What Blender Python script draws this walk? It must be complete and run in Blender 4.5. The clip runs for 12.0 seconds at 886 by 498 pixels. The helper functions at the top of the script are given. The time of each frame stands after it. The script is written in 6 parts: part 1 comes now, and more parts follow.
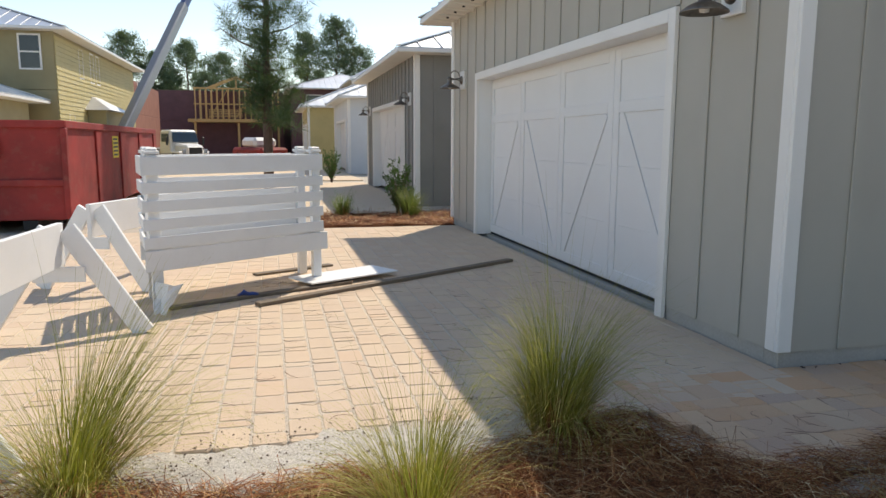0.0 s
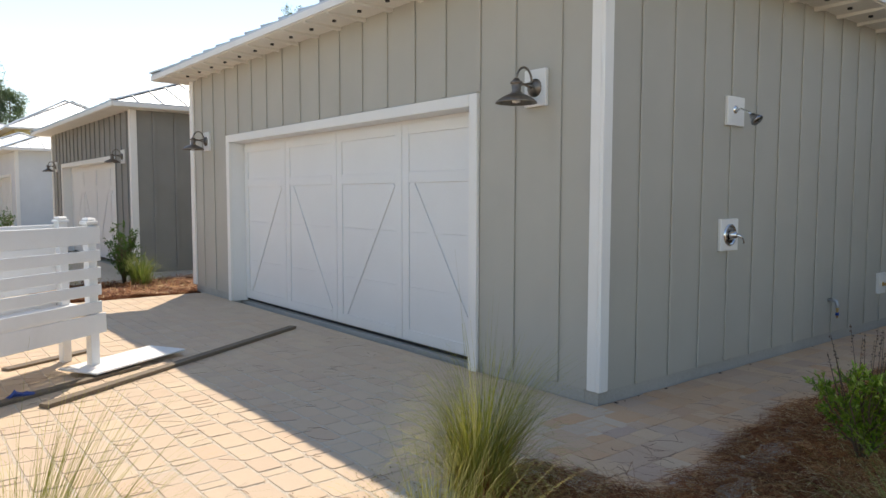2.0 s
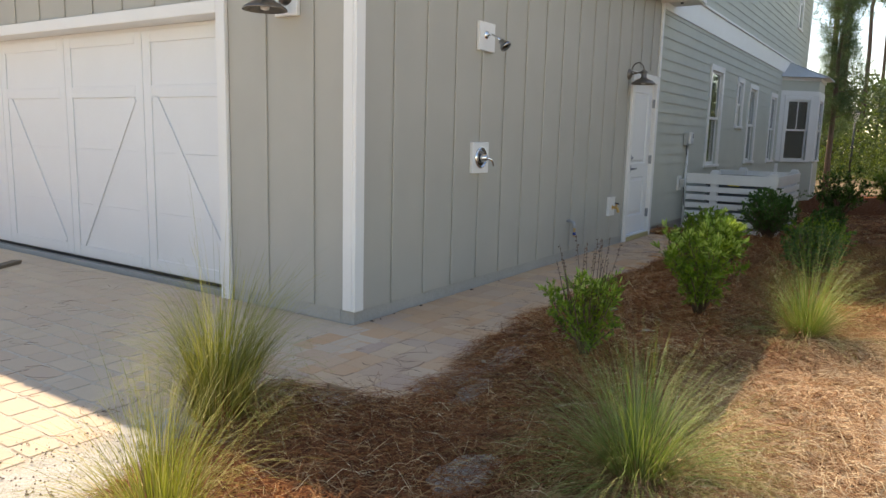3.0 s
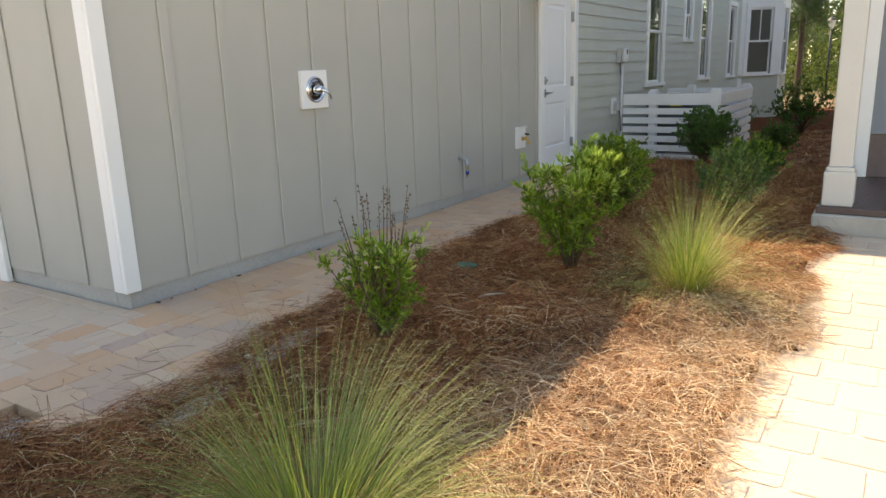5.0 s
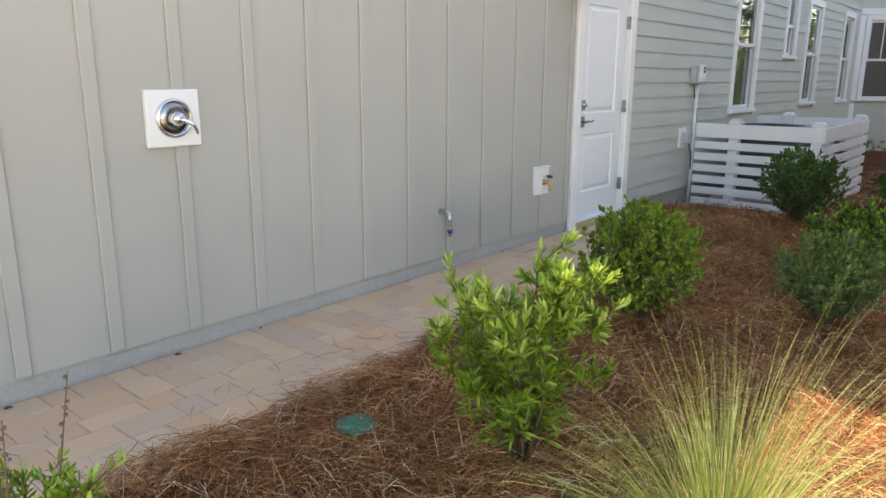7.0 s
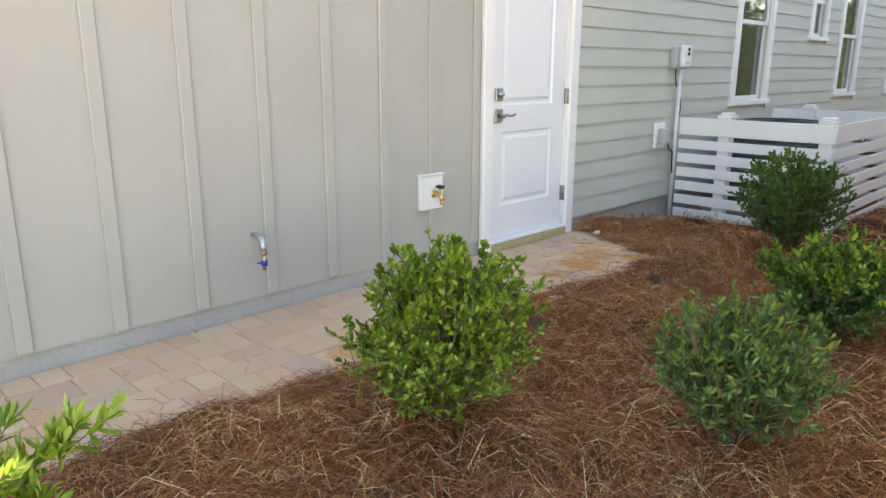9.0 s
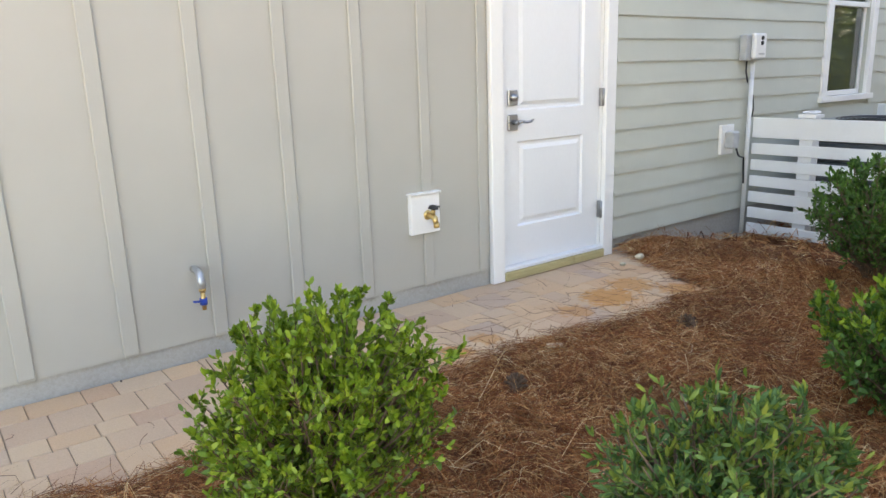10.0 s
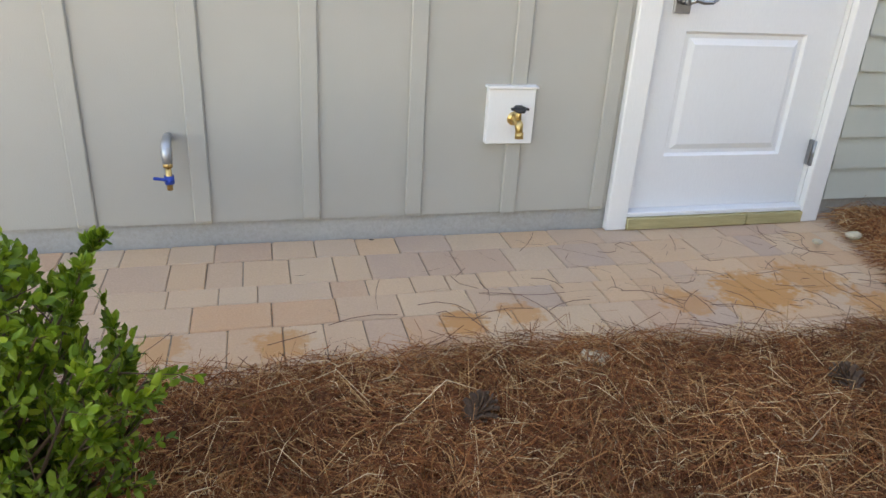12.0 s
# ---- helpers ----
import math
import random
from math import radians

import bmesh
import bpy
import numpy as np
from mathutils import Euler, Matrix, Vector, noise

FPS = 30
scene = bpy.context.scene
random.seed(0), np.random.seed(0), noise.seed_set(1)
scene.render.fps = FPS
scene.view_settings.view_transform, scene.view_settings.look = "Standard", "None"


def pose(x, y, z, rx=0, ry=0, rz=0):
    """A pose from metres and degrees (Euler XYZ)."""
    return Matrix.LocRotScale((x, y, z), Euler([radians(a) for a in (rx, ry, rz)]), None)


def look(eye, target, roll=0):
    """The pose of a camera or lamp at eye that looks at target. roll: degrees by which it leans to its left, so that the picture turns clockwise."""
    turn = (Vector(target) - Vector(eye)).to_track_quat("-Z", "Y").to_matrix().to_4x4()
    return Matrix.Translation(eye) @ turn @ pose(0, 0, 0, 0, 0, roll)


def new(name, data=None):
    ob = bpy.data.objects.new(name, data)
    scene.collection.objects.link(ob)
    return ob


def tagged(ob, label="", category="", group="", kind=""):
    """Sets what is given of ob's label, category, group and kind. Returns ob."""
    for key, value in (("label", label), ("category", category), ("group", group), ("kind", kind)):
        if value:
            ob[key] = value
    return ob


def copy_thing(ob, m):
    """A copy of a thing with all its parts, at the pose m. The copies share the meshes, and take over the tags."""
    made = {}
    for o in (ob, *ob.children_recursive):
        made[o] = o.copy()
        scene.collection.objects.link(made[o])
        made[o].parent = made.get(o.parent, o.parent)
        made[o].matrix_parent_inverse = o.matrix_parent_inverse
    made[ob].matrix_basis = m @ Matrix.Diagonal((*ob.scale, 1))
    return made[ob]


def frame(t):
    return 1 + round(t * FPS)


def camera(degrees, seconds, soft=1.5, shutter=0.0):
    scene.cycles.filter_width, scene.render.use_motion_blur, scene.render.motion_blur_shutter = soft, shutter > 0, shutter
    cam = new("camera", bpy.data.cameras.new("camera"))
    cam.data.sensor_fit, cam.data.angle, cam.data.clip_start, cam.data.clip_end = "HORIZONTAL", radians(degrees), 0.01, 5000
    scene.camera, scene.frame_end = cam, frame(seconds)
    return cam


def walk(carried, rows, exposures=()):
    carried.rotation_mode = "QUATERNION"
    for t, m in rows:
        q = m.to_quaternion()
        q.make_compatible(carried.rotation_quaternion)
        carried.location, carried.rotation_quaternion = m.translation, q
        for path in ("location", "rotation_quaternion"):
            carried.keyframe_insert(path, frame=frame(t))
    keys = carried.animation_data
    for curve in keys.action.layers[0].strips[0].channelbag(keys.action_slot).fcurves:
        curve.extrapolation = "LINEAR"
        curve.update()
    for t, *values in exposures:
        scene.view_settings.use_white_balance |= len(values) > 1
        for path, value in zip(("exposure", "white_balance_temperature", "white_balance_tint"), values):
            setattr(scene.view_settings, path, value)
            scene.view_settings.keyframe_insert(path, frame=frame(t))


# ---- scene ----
cam = camera(63.7, 12.0)
PATH = [
    (0, (-2.753, -3.365, 1.265), (-2.295, -1.44, 0.968), 0.2),
    (0.2, (-2.926, -3.381, 1.317), (-2.18, -1.537, 1.109), -0.3),
    (0.5, (-3.146, -3.362, 1.407), (-2.201, -1.612, 1.193), 0.2),
    (1, (-3.405, -3.192, 1.416), (-2.279, -1.548, 1.246), 0.0),
    (1.5, (-3.576, -3.066, 1.448), (-2.414, -1.444, 1.309), 1.3),
    (2, (-3.717, -2.994, 1.386), (-2.472, -1.436, 1.241), 0.1),
    (2.5, (-3.717, -2.898, 1.379), (-2.254, -1.548, 1.188), -0.7),
    (3, (-3.536, -3.037, 1.269), (-1.889, -1.947, 0.954), 1.5),
    (3.5, (-3.248, -3.187, 1.247), (-1.556, -2.189, 0.874), 4.7),
    (3.7, (-3.104, -3.174, 1.234), (-1.396, -2.213, 0.838), 3.3),
    (5.3, (-1.817, -3.425, 1.187), (-0.201, -2.354, 0.695), -2.2),
    (5.5, (-1.575, -3.363, 1.204), (0.057, -2.295, 0.759), 0.6),
    (6, (-1.084, -3.204, 1.215), (0.558, -2.155, 0.763), -0.8),
    (6.5, (-0.557, -3.047, 1.285), (1.0, -1.89, 0.798), 0.4),
    (6.7, (-0.396, -3.0, 1.288), (1.13, -1.801, 0.804), 0.3),
    (8.3, (0.913, -3.031, 1.239), (2.315, -1.687, 0.759), -0.2),
    (8.5, (1.109, -3.056, 1.236), (2.511, -1.719, 0.741), -2.1),
    (9, (1.608, -3.082, 1.223), (2.99, -1.724, 0.728), 0.2),
    (9.5, (2.064, -3.059, 1.217), (3.402, -1.665, 0.7), -0.9),
    (10, (2.48, -3.01, 1.191), (3.648, -1.459, 0.714), -1.8),
    (10.5, (2.872, -2.987, 1.17), (3.874, -1.315, 0.722), -0.8),
    (10.7, (3.056, -2.972, 1.15), (3.949, -1.233, 0.73), -1.2),
    (11, (3.289, -2.911, 1.137), (3.992, -1.089, 0.705), -1.2),
    (11.5, (3.569, -2.712, 1.174), (4.097, -0.885, 0.553), 1.8),
    (12, (3.706, -2.523, 1.092), (4.188, -0.758, 0.285), 3.4),
]
EXPOSURES = [(0, 0.54, 7400, 11), (1.5, 0.74, 7400, 11), (2.5, 0.8, 7900, 13), (3.5, 1.6, 8500, 14), (5.5, 1.74, 8700, 15),
             (6.5, 2.1, 8500, 17), (8.5, 2.5, 8800, 18), (9.5, 2.8, 8950, 17), (11, 2.74, 8900, 18), (12, 2.62, 9000, 18)]
walk(cam, [(t, look(e, g, r)) for t, e, g, r in PATH], EXPOSURES)

# ---- sky, sun, exposure ----
SUN_DIR = Vector((0.452, 0.63, 1.0)).normalized()
world = bpy.data.worlds.new("world")
scene.world = world
world.use_nodes = True
wn = world.node_tree
sky = wn.nodes.new("ShaderNodeTexSky")
sky.sky_type = "NISHITA"
sky.sun_disc = False
sky.sun_elevation = math.asin(SUN_DIR.z)
sky.sun_rotation = math.atan2(SUN_DIR.x, SUN_DIR.y)
sky.air_density, sky.dust_density, sky.ozone_density = 1.0, 0.15, 1.3
wn.nodes["Background"].inputs[1].default_value = 0.14
wn.links.new(sky.outputs[0], wn.nodes["Background"].inputs[0])
sun = new("sun", bpy.data.lights.new("sun", "SUN"))
sun.data.energy, sun.data.angle, sun.data.color = 3.1, radians(0.53), (1.0, 0.95, 0.87)
sun.matrix_world = look(SUN_DIR * 50, (0, 0, 0))


# ---- materials ----
class Mat:
    """A material and its nodes, with short calls to add some."""

    def __init__(self, name, rough=0.7, metal=0.0, spec=0.5):
        self.m = bpy.data.materials.new(name)
        self.m.use_nodes = True
        self.t = self.m.node_tree
        self.b = self.t.nodes["Principled BSDF"]
        self.b.inputs["Roughness"].default_value = rough
        self.b.inputs["Metallic"].default_value = metal
        self.b.inputs["Specular IOR Level"].default_value = spec
        self.co = self.n("ShaderNodeTexCoord").outputs["Object"]
        geo = self.n("ShaderNodeNewGeometry")
        self.pos, self.island = geo.outputs["Position"], geo.outputs["Random Per Island"]
        self.obrand = self.n("ShaderNodeObjectInfo").outputs["Random"]

    def n(self, kind, **values):
        node = self.t.nodes.new(kind)
        for k, v in values.items():
            node.inputs[k].default_value = v
        return node

    def link(self, a, b):
        self.t.links.new(a, b)

    def scaled(self, scale, src=None):
        mp = self.n("ShaderNodeMapping")
        mp.inputs["Scale"].default_value = scale
        self.link(src or self.pos, mp.inputs[0])
        return mp.outputs[0]

    def noise(self, scale, detail=4.0, rough=0.55, src=None, dist=0.0):
        k = self.n("ShaderNodeTexNoise", Scale=scale, Detail=detail, Roughness=rough, Distortion=dist)
        self.link(src or self.pos, k.inputs["Vector"])
        return k.outputs["Fac"]

    def ramp(self, fac, *stops):
        r = self.n("ShaderNodeValToRGB")
        e = r.color_ramp.elements
        while len(e) < len(stops):
            e.new(0.5)
        for i, (p, c) in enumerate(stops):
            e[i].position = p
            e[i].color = (*c, 1) if not isinstance(c, (int, float)) else (c, c, c, 1)
        self.link(fac, r.inputs[0])
        return r.outputs[0]

    def mix(self, fac, a, b, mode="MIX"):
        k = self.t.nodes.new("ShaderNodeMix")
        k.data_type, k.blend_type = "RGBA", mode
        for s, v in ((0, fac), (6, a), (7, b)):
            if isinstance(v, (int, float)):
                k.inputs[s].default_value = v if s == 0 else (v, v, v, 1)
            elif isinstance(v, tuple):
                k.inputs[s].default_value = (*v, 1)
            else:
                self.link(v, k.inputs[s])
        return k.outputs[2]

    def math(self, op, a, b=0.0):
        k = self.t.nodes.new("ShaderNodeMath")
        k.operation = op
        for s, v in ((0, a), (1, b)):
            if isinstance(v, (int, float)):
                k.inputs[s].default_value = v
            else:
                self.link(v, k.inputs[s])
        return k.outputs[0]

    def color(self, c):
        if isinstance(c, tuple):
            self.b.inputs["Base Color"].default_value = (*c, 1)
        else:
            self.link(c, self.b.inputs["Base Color"])
        return self

    def rough(self, c):
        self.link(c, self.b.inputs["Roughness"])
        return self

    def bump(self, h, dist=0.01, strength=0.5):
        k = self.n("ShaderNodeBump", Strength=strength, Distance=dist)
        self.link(h, k.inputs["Height"])
        self.link(k.outputs[0], self.b.inputs["Normal"])
        return self


def painted(name, c, rough=0.55, var=0.06, grain=(1, 1, 1), dirt=0.0, bump=0.0015):
    """Outdoor paint on boards: slight patches, fine brush or grain relief, a little dirt."""
    k = Mat(name, rough)
    dark = tuple(v * (1 - 2 * var) for v in c)
    lite = tuple(min(1, v * (1 + var)) for v in c)
    col = k.ramp(k.noise(1.7, 5), (0.3, dark), (0.7, lite))
    fine = k.noise(38, 3, src=k.scaled(grain))
    col = k.mix(0.12, col, k.ramp(fine, (0.3, tuple(v * 0.75 for v in c)), (0.7, c)))
    if dirt:
        col = k.mix(k.math("MULTIPLY", k.ramp(k.noise(6, 6, 0.7), (0.52, 0.0), (0.75, 1.0)), dirt), col, (0.24, 0.2, 0.15))
    k.color(col)
    k.rough(k.ramp(fine, (0.2, rough - 0.08), (0.8, rough + 0.08)))
    k.bump(fine, bump, 0.5)
    return k.m


def plain(name, c, rough=0.5, metal=0.0, var=0.1, scale=20):
    k = Mat(name, rough, metal)
    k.color(k.ramp(k.noise(scale, 4), (0.3, tuple(v * (1 - var) for v in c)), (0.7, tuple(min(1, v * (1 + var)) for v in c))))
    k.rough(k.ramp(k.noise(scale * 2, 3), (0.3, max(0.02, rough * 0.8)), (0.7, min(1, rough * 1.2))))
    return k.m


def paver_mat(name, use_island, tone=(1.0, 1.0, 1.0), strong=False):
    k = Mat(name, 0.85, 0, 0.25)
    r = k.island if use_island else k.obrand
    base = k.ramp(r, (0.0, (0.62, 0.38, 0.20)), (0.14, (0.70, 0.56, 0.39)), (0.28, (0.50, 0.38, 0.31)), (0.43, (0.74, 0.56, 0.36)), (0.57, (0.66, 0.39, 0.20)),
                  (0.71, (0.43, 0.37, 0.36)), (0.86, (0.73, 0.61, 0.43)), (1.0, (0.57, 0.43, 0.31))) if strong else k.ramp(r, (0.0, (0.56, 0.39, 0.24)), (0.15, (0.70, 0.56, 0.37)), (0.30, (0.49, 0.34, 0.25)), (0.45, (0.72, 0.60, 0.42)),
                  (0.60, (0.63, 0.38, 0.21)), (0.74, (0.52, 0.42, 0.34)), (0.86, (0.74, 0.63, 0.40)), (1.0, (0.54, 0.41, 0.28)))
    blot = k.noise(7, 5, 0.6)
    col = k.mix(k.ramp(blot, (0.42, 0.0), (0.68, 0.25 if strong else 0.42)), base, (0.48, 0.38, 0.31))
    col = k.mix(k.ramp(k.noise(3.1, 4, dist=0.6), (0.45, 0.0), (0.7, 0.3)), col, (0.68, 0.54, 0.36))
    fine = k.noise(160, 3, 0.7)
    col = k.mix(0.3, col, k.ramp(fine, (0.3, (0.34, 0.25, 0.17)), (0.7, (0.74, 0.61, 0.46))))
    col = k.mix(0.28 if strong else 0.66, col, (0.60, 0.51, 0.42) if strong else (0.62, 0.525, 0.42))
    for x, y, rr, amt in ((5.38, -0.62, 0.17, 0.8), (5.66, -0.56, 0.15, 0.7), (5.78, -0.80, 0.13, 0.7), (4.29, -0.68, 0.085, 0.7), (4.49, -0.65, 0.08, 0.6), (3.74, -0.73, 0.09, 0.6), (3.40, -0.70, 0.09, 0.5), (5.08, -0.66, 0.10, 0.6)):
        d = k.n("ShaderNodeVectorMath")
        d.operation = "DISTANCE"
        k.link(k.pos, d.inputs[0])
        d.inputs[1].default_value = (x, y, 0)
        edge = k.math("ADD", d.outputs["Value"], k.math("MULTIPLY", k.math("SUBTRACT", k.noise(22, 4, 0.7), 0.5), rr * 2.2))
        col = k.mix(k.math("MULTIPLY", k.ramp(edge, (rr * 0.7, 1.0), (rr, 0.0)), amt), col, (0.56, 0.29, 0.09))
    k.color(k.mix(1.0, col, tone, "MULTIPLY"))
    k.bump(k.mix(0.5, fine, k.noise(30, 4)), 0.006, 0.7)
    return k.m


def ground_mat(name, a, b, c, s=3.0):
    k = Mat(name, 0.95, 0, 0.15)
    col = k.ramp(k.noise(s, 6, 0.65), (0.3, a), (0.5, b), (0.7, c))
    fine = k.noise(90, 4, 0.8)
    col = k.mix(0.5, col, k.ramp(fine, (0.35, tuple(v * 0.55 for v in b)), (0.65, tuple(min(1, v * 1.2) for v in c))))
    k.color(col)
    k.bump(fine, 0.012, 0.8)
    return k.m


def leafy(name, a, b, c, rough=0.5, trans=0.25, mid=0.5):
    """Leaves: each leaf its own green, light passing through."""
    k = Mat(name, rough, 0, 0.35)
    col = k.ramp(k.island, (0.0, a), (mid, b), (1.0, c))
    k.color(col)
    out = k.t.nodes["Material Output"]
    tr = k.n("ShaderNodeBsdfTranslucent")
    k.link(k.mix(0.5, col, (0.25, 0.35, 0.03), "MIX"), tr.inputs[0])
    mx = k.n("ShaderNodeMixShader", Fac=trans)
    k.link(k.b.outputs[0], mx.inputs[1])
    k.link(tr.outputs[0], mx.inputs[2])
    k.link(mx.outputs[0], out.inputs[0])
    return k.m


def straw_mat():
    k = Mat("pine_straw", 0.66, 0, 0.22)
    col = k.ramp(k.island, (0.0, (0.075, 0.022, 0.008)), (0.35, (0.20, 0.064, 0.021)), (0.7, (0.34, 0.130, 0.044)), (0.93, (0.50, 0.30, 0.13)), (1.0, (0.72, 0.56, 0.34)))
    # Paler straw where the sun patch lies by the walk: sunlight put into the colour.
    sun_pale = k.ramp(k.island, (0.0, (0.16, 0.075, 0.035)), (0.4, (0.42, 0.24, 0.115)), (1.0, (0.78, 0.64, 0.42)))
    sep = k.n("ShaderNodeSeparateXYZ")
    k.link(k.pos, sep.inputs[0])
    edge = k.math("ADD", sep.outputs[1], k.math("MULTIPLY", k.math("SUBTRACT", k.noise(1.1, 4), 0.5), 1.6))
    col = k.mix(k.math("MULTIPLY", k.ramp(k.math("MULTIPLY", edge, -0.25), (0.50, 0.0), (0.70, 0.8)), k.ramp(k.math("MULTIPLY", sep.outputs[0], 0.3), (0.40, 1.0), (0.66, 0.0))), col, sun_pale)
    patch = k.ramp(k.noise(1.4, 3), (0.35, 0.88), (0.65, 1.38))
    k.color(k.mix(1.0, col, patch, "MULTIPLY"))
    return k.m


def straw_bed_mat():
    k = Mat("straw_bed", 0.95, 0, 0.15)
    a = k.noise(55, 5, 0.8, src=k.scaled((1, 5, 1)), dist=1.2)
    b = k.noise(55, 5, 0.8, src=k.scaled((5, 1, 1)), dist=1.2)
    h = k.mix(0.5, a, b)
    k.color(k.ramp(h, (0.35, (0.04, 0.013, 0.005)), (0.5, (0.13, 0.042, 0.014)), (0.65, (0.25, 0.09, 0.03))))
    k.bump(h, 0.03, 0.9)
    return k.m


def wood_mat(name, a, b, grain=(1, 12, 12)):
    k = Mat(name, 0.75, 0, 0.3)
    f = k.noise(9, 6, 0.7, src=k.scaled(grain), dist=0.8)
    k.color(k.ramp(f, (0.3, a), (0.7, b)))
    k.bump(f, 0.003, 0.6)
    return k.m


def roof_mat(name, c, dust=0.3):
    k = Mat(name, 0.38, 0.75)
    k.color(k.ramp(k.noise(1.2, 5), (0.3, tuple(v * 0.85 for v in c)), (0.7, c)))
    k.rough(k.ramp(k.noise(9, 4), (0.3, 0.3), (0.7, 0.5)))
    return k.m


def glass_mat():
    k = Mat("window_glass", 0.015)
    k.color((0.86, 0.92, 0.9))
    k.b.inputs["Transmission Weight"].default_value = 1.0
    k.b.inputs["IOR"].default_value = 1.45
    return k.m


SIDING = painted("board_siding", (0.425, 0.41, 0.36), 0.6, 0.03, (18, 18, 0.7), 0.02)
CLAP = painted("lap_siding", (0.50, 0.512, 0.44), 0.6, 0.04, (0.7, 18, 18), 0.03)
BLUE = painted("slate_siding", (0.20, 0.225, 0.25), 0.6, 0.04, (0.7, 18, 18), 0.03)
# Neighbour garage siding, darkened: the shade on its walls is put into the colour.
SHADED_SIDING = painted("shaded_grey_siding", (0.24, 0.235, 0.22), 0.6, 0.05, (12, 12, 0.7))
WHITE = painted("white_trim_paint", (0.80, 0.79, 0.76), 0.42, 0.02, (8, 8, 1), 0.02)
COLUMN = painted("cream_column_paint", (0.58, 0.565, 0.515), 0.5, 0.03, (4, 4, 1), 0.03)
DOORWHITE = painted("white_door_paint", (0.77, 0.775, 0.77), 0.38, 0.015, (5, 5, 1))
FENCEWHITE = painted("white_fence_paint", (0.80, 0.80, 0.79), 0.45, 0.03, (2, 2, 8), 0.06)
SOFFIT = painted("white_soffit", (0.76, 0.74, 0.68), 0.6, 0.03, (3, 3, 3), 0.03)
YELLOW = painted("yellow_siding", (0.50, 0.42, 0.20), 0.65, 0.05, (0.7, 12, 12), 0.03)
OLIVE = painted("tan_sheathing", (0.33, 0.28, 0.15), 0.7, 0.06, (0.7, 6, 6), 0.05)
PURPLE = painted("weather_wrap", (0.12, 0.055, 0.065), 0.7, 0.1, (2, 2, 2))
BRICKRED = painted("red_sheathing", (0.30, 0.13, 0.09), 0.75, 0.1, (2, 2, 2))
RED = painted("dumpster_red", (0.30, 0.026, 0.022), 0.68, 0.22, (1, 1, 3), 0.22, 0.004)
CONC = Mat("foundation_concrete", 0.9, 0, 0.2)
CONC.color(CONC.mix(0.35, CONC.ramp(CONC.noise(2.2, 6), (0.3, (0.35, 0.33, 0.285)), (0.7, (0.46, 0.435, 0.375))), CONC.ramp(CONC.noise(60, 5, 0.8), (0.3, 0.26), (0.7, 0.52))))
CONC.bump(CONC.noise(45, 5), 0.006, 0.6)
CONC = CONC.m
PORCHC = plain("porch_concrete", (0.40, 0.37, 0.32), 0.85, 0, 0.15, 6)
PAVER, PAVERS = paver_mat("tumbled_paver", False, (0.97, 0.91, 0.86)), paver_mat("tumbled_paver_field", True, (0.97, 0.91, 0.86))
PATHPAVER = paver_mat("weathered_paver", False, (0.98, 0.84, 0.74), True)
SAND = ground_mat("pale_sandy_soil", (0.36, 0.30, 0.23), (0.48, 0.42, 0.34), (0.58, 0.52, 0.44))
JOINT = ground_mat("joint_sand", (0.17, 0.13, 0.09), (0.24, 0.19, 0.14), (0.33, 0.26, 0.19), 12)
DIRT = ground_mat("bare_soil", (0.34, 0.29, 0.23), (0.50, 0.45, 0.38), (0.66, 0.61, 0.54), 16.0)
LITTER = ground_mat("leaf_litter", (0.08, 0.05, 0.03), (0.16, 0.11, 0.06), (0.28, 0.21, 0.12), 1.2)
GRIT = ground_mat("gritty_sand", (0.42, 0.37, 0.30), (0.57, 0.52, 0.45), (0.68, 0.64, 0.57), 9.0)
BEDSAND = ground_mat("paver_joint_sand", (0.50, 0.42, 0.33), (0.60, 0.51, 0.41), (0.68, 0.60, 0.49), 9.0)
GRIT2 = plain("grit_crumbs", (0.20, 0.14, 0.10), 0.9, 0, 0.6, 60)
STRAY = plain("dry_needle", (0.16, 0.08, 0.05), 0.8, 0, 0.3)
STRAW, STRAWBED = straw_mat(), straw_bed_mat()
ROOF = roof_mat("galvalume_roof", (0.62, 0.64, 0.66))
GLASS = glass_mat()
CHROME = plain("chrome", (0.72, 0.73, 0.74), 0.12, 1.0, 0.05)
DARKCHROME = plain("dark_chrome", (0.30, 0.30, 0.31), 0.2, 1.0)
DARKMET = plain("dark_metal", (0.05, 0.05, 0.055), 0.25, 0.9)
NICKEL = plain("satin_nickel", (0.33, 0.34, 0.35), 0.32, 1.0, 0.08)
BRASS = plain("brass", (0.62, 0.42, 0.17), 0.35, 1.0, 0.15)
GALV = plain("galvanised_lamp_metal", (0.20, 0.175, 0.15), 0.42, 0.85, 0.25, 30)
BLACK = plain("black_plastic", (0.018, 0.018, 0.018), 0.5)
BLUEP = plain("blue_plastic", (0.01, 0.06, 0.36), 0.4)
PIPEM = plain("galvanised_pipe", (0.42, 0.43, 0.44), 0.4, 0.7)
GREYP = plain("grey_plastic", (0.42, 0.43, 0.42), 0.5)
WHITEP = plain("white_plastic", (0.72, 0.72, 0.70), 0.4, 0, 0.04)
GREENP = plain("green_plastic", (0.025, 0.17, 0.11), 0.6, 0, 0.35, 30)
YELLOWP = plain("yellow_sticker", (0.75, 0.60, 0.02), 0.5)
TREATED = wood_mat("treated_pine", (0.36, 0.30, 0.14), (0.50, 0.42, 0.22))
WETWOOD = wood_mat("weathered_plank", (0.11, 0.085, 0.06), (0.24, 0.19, 0.14))
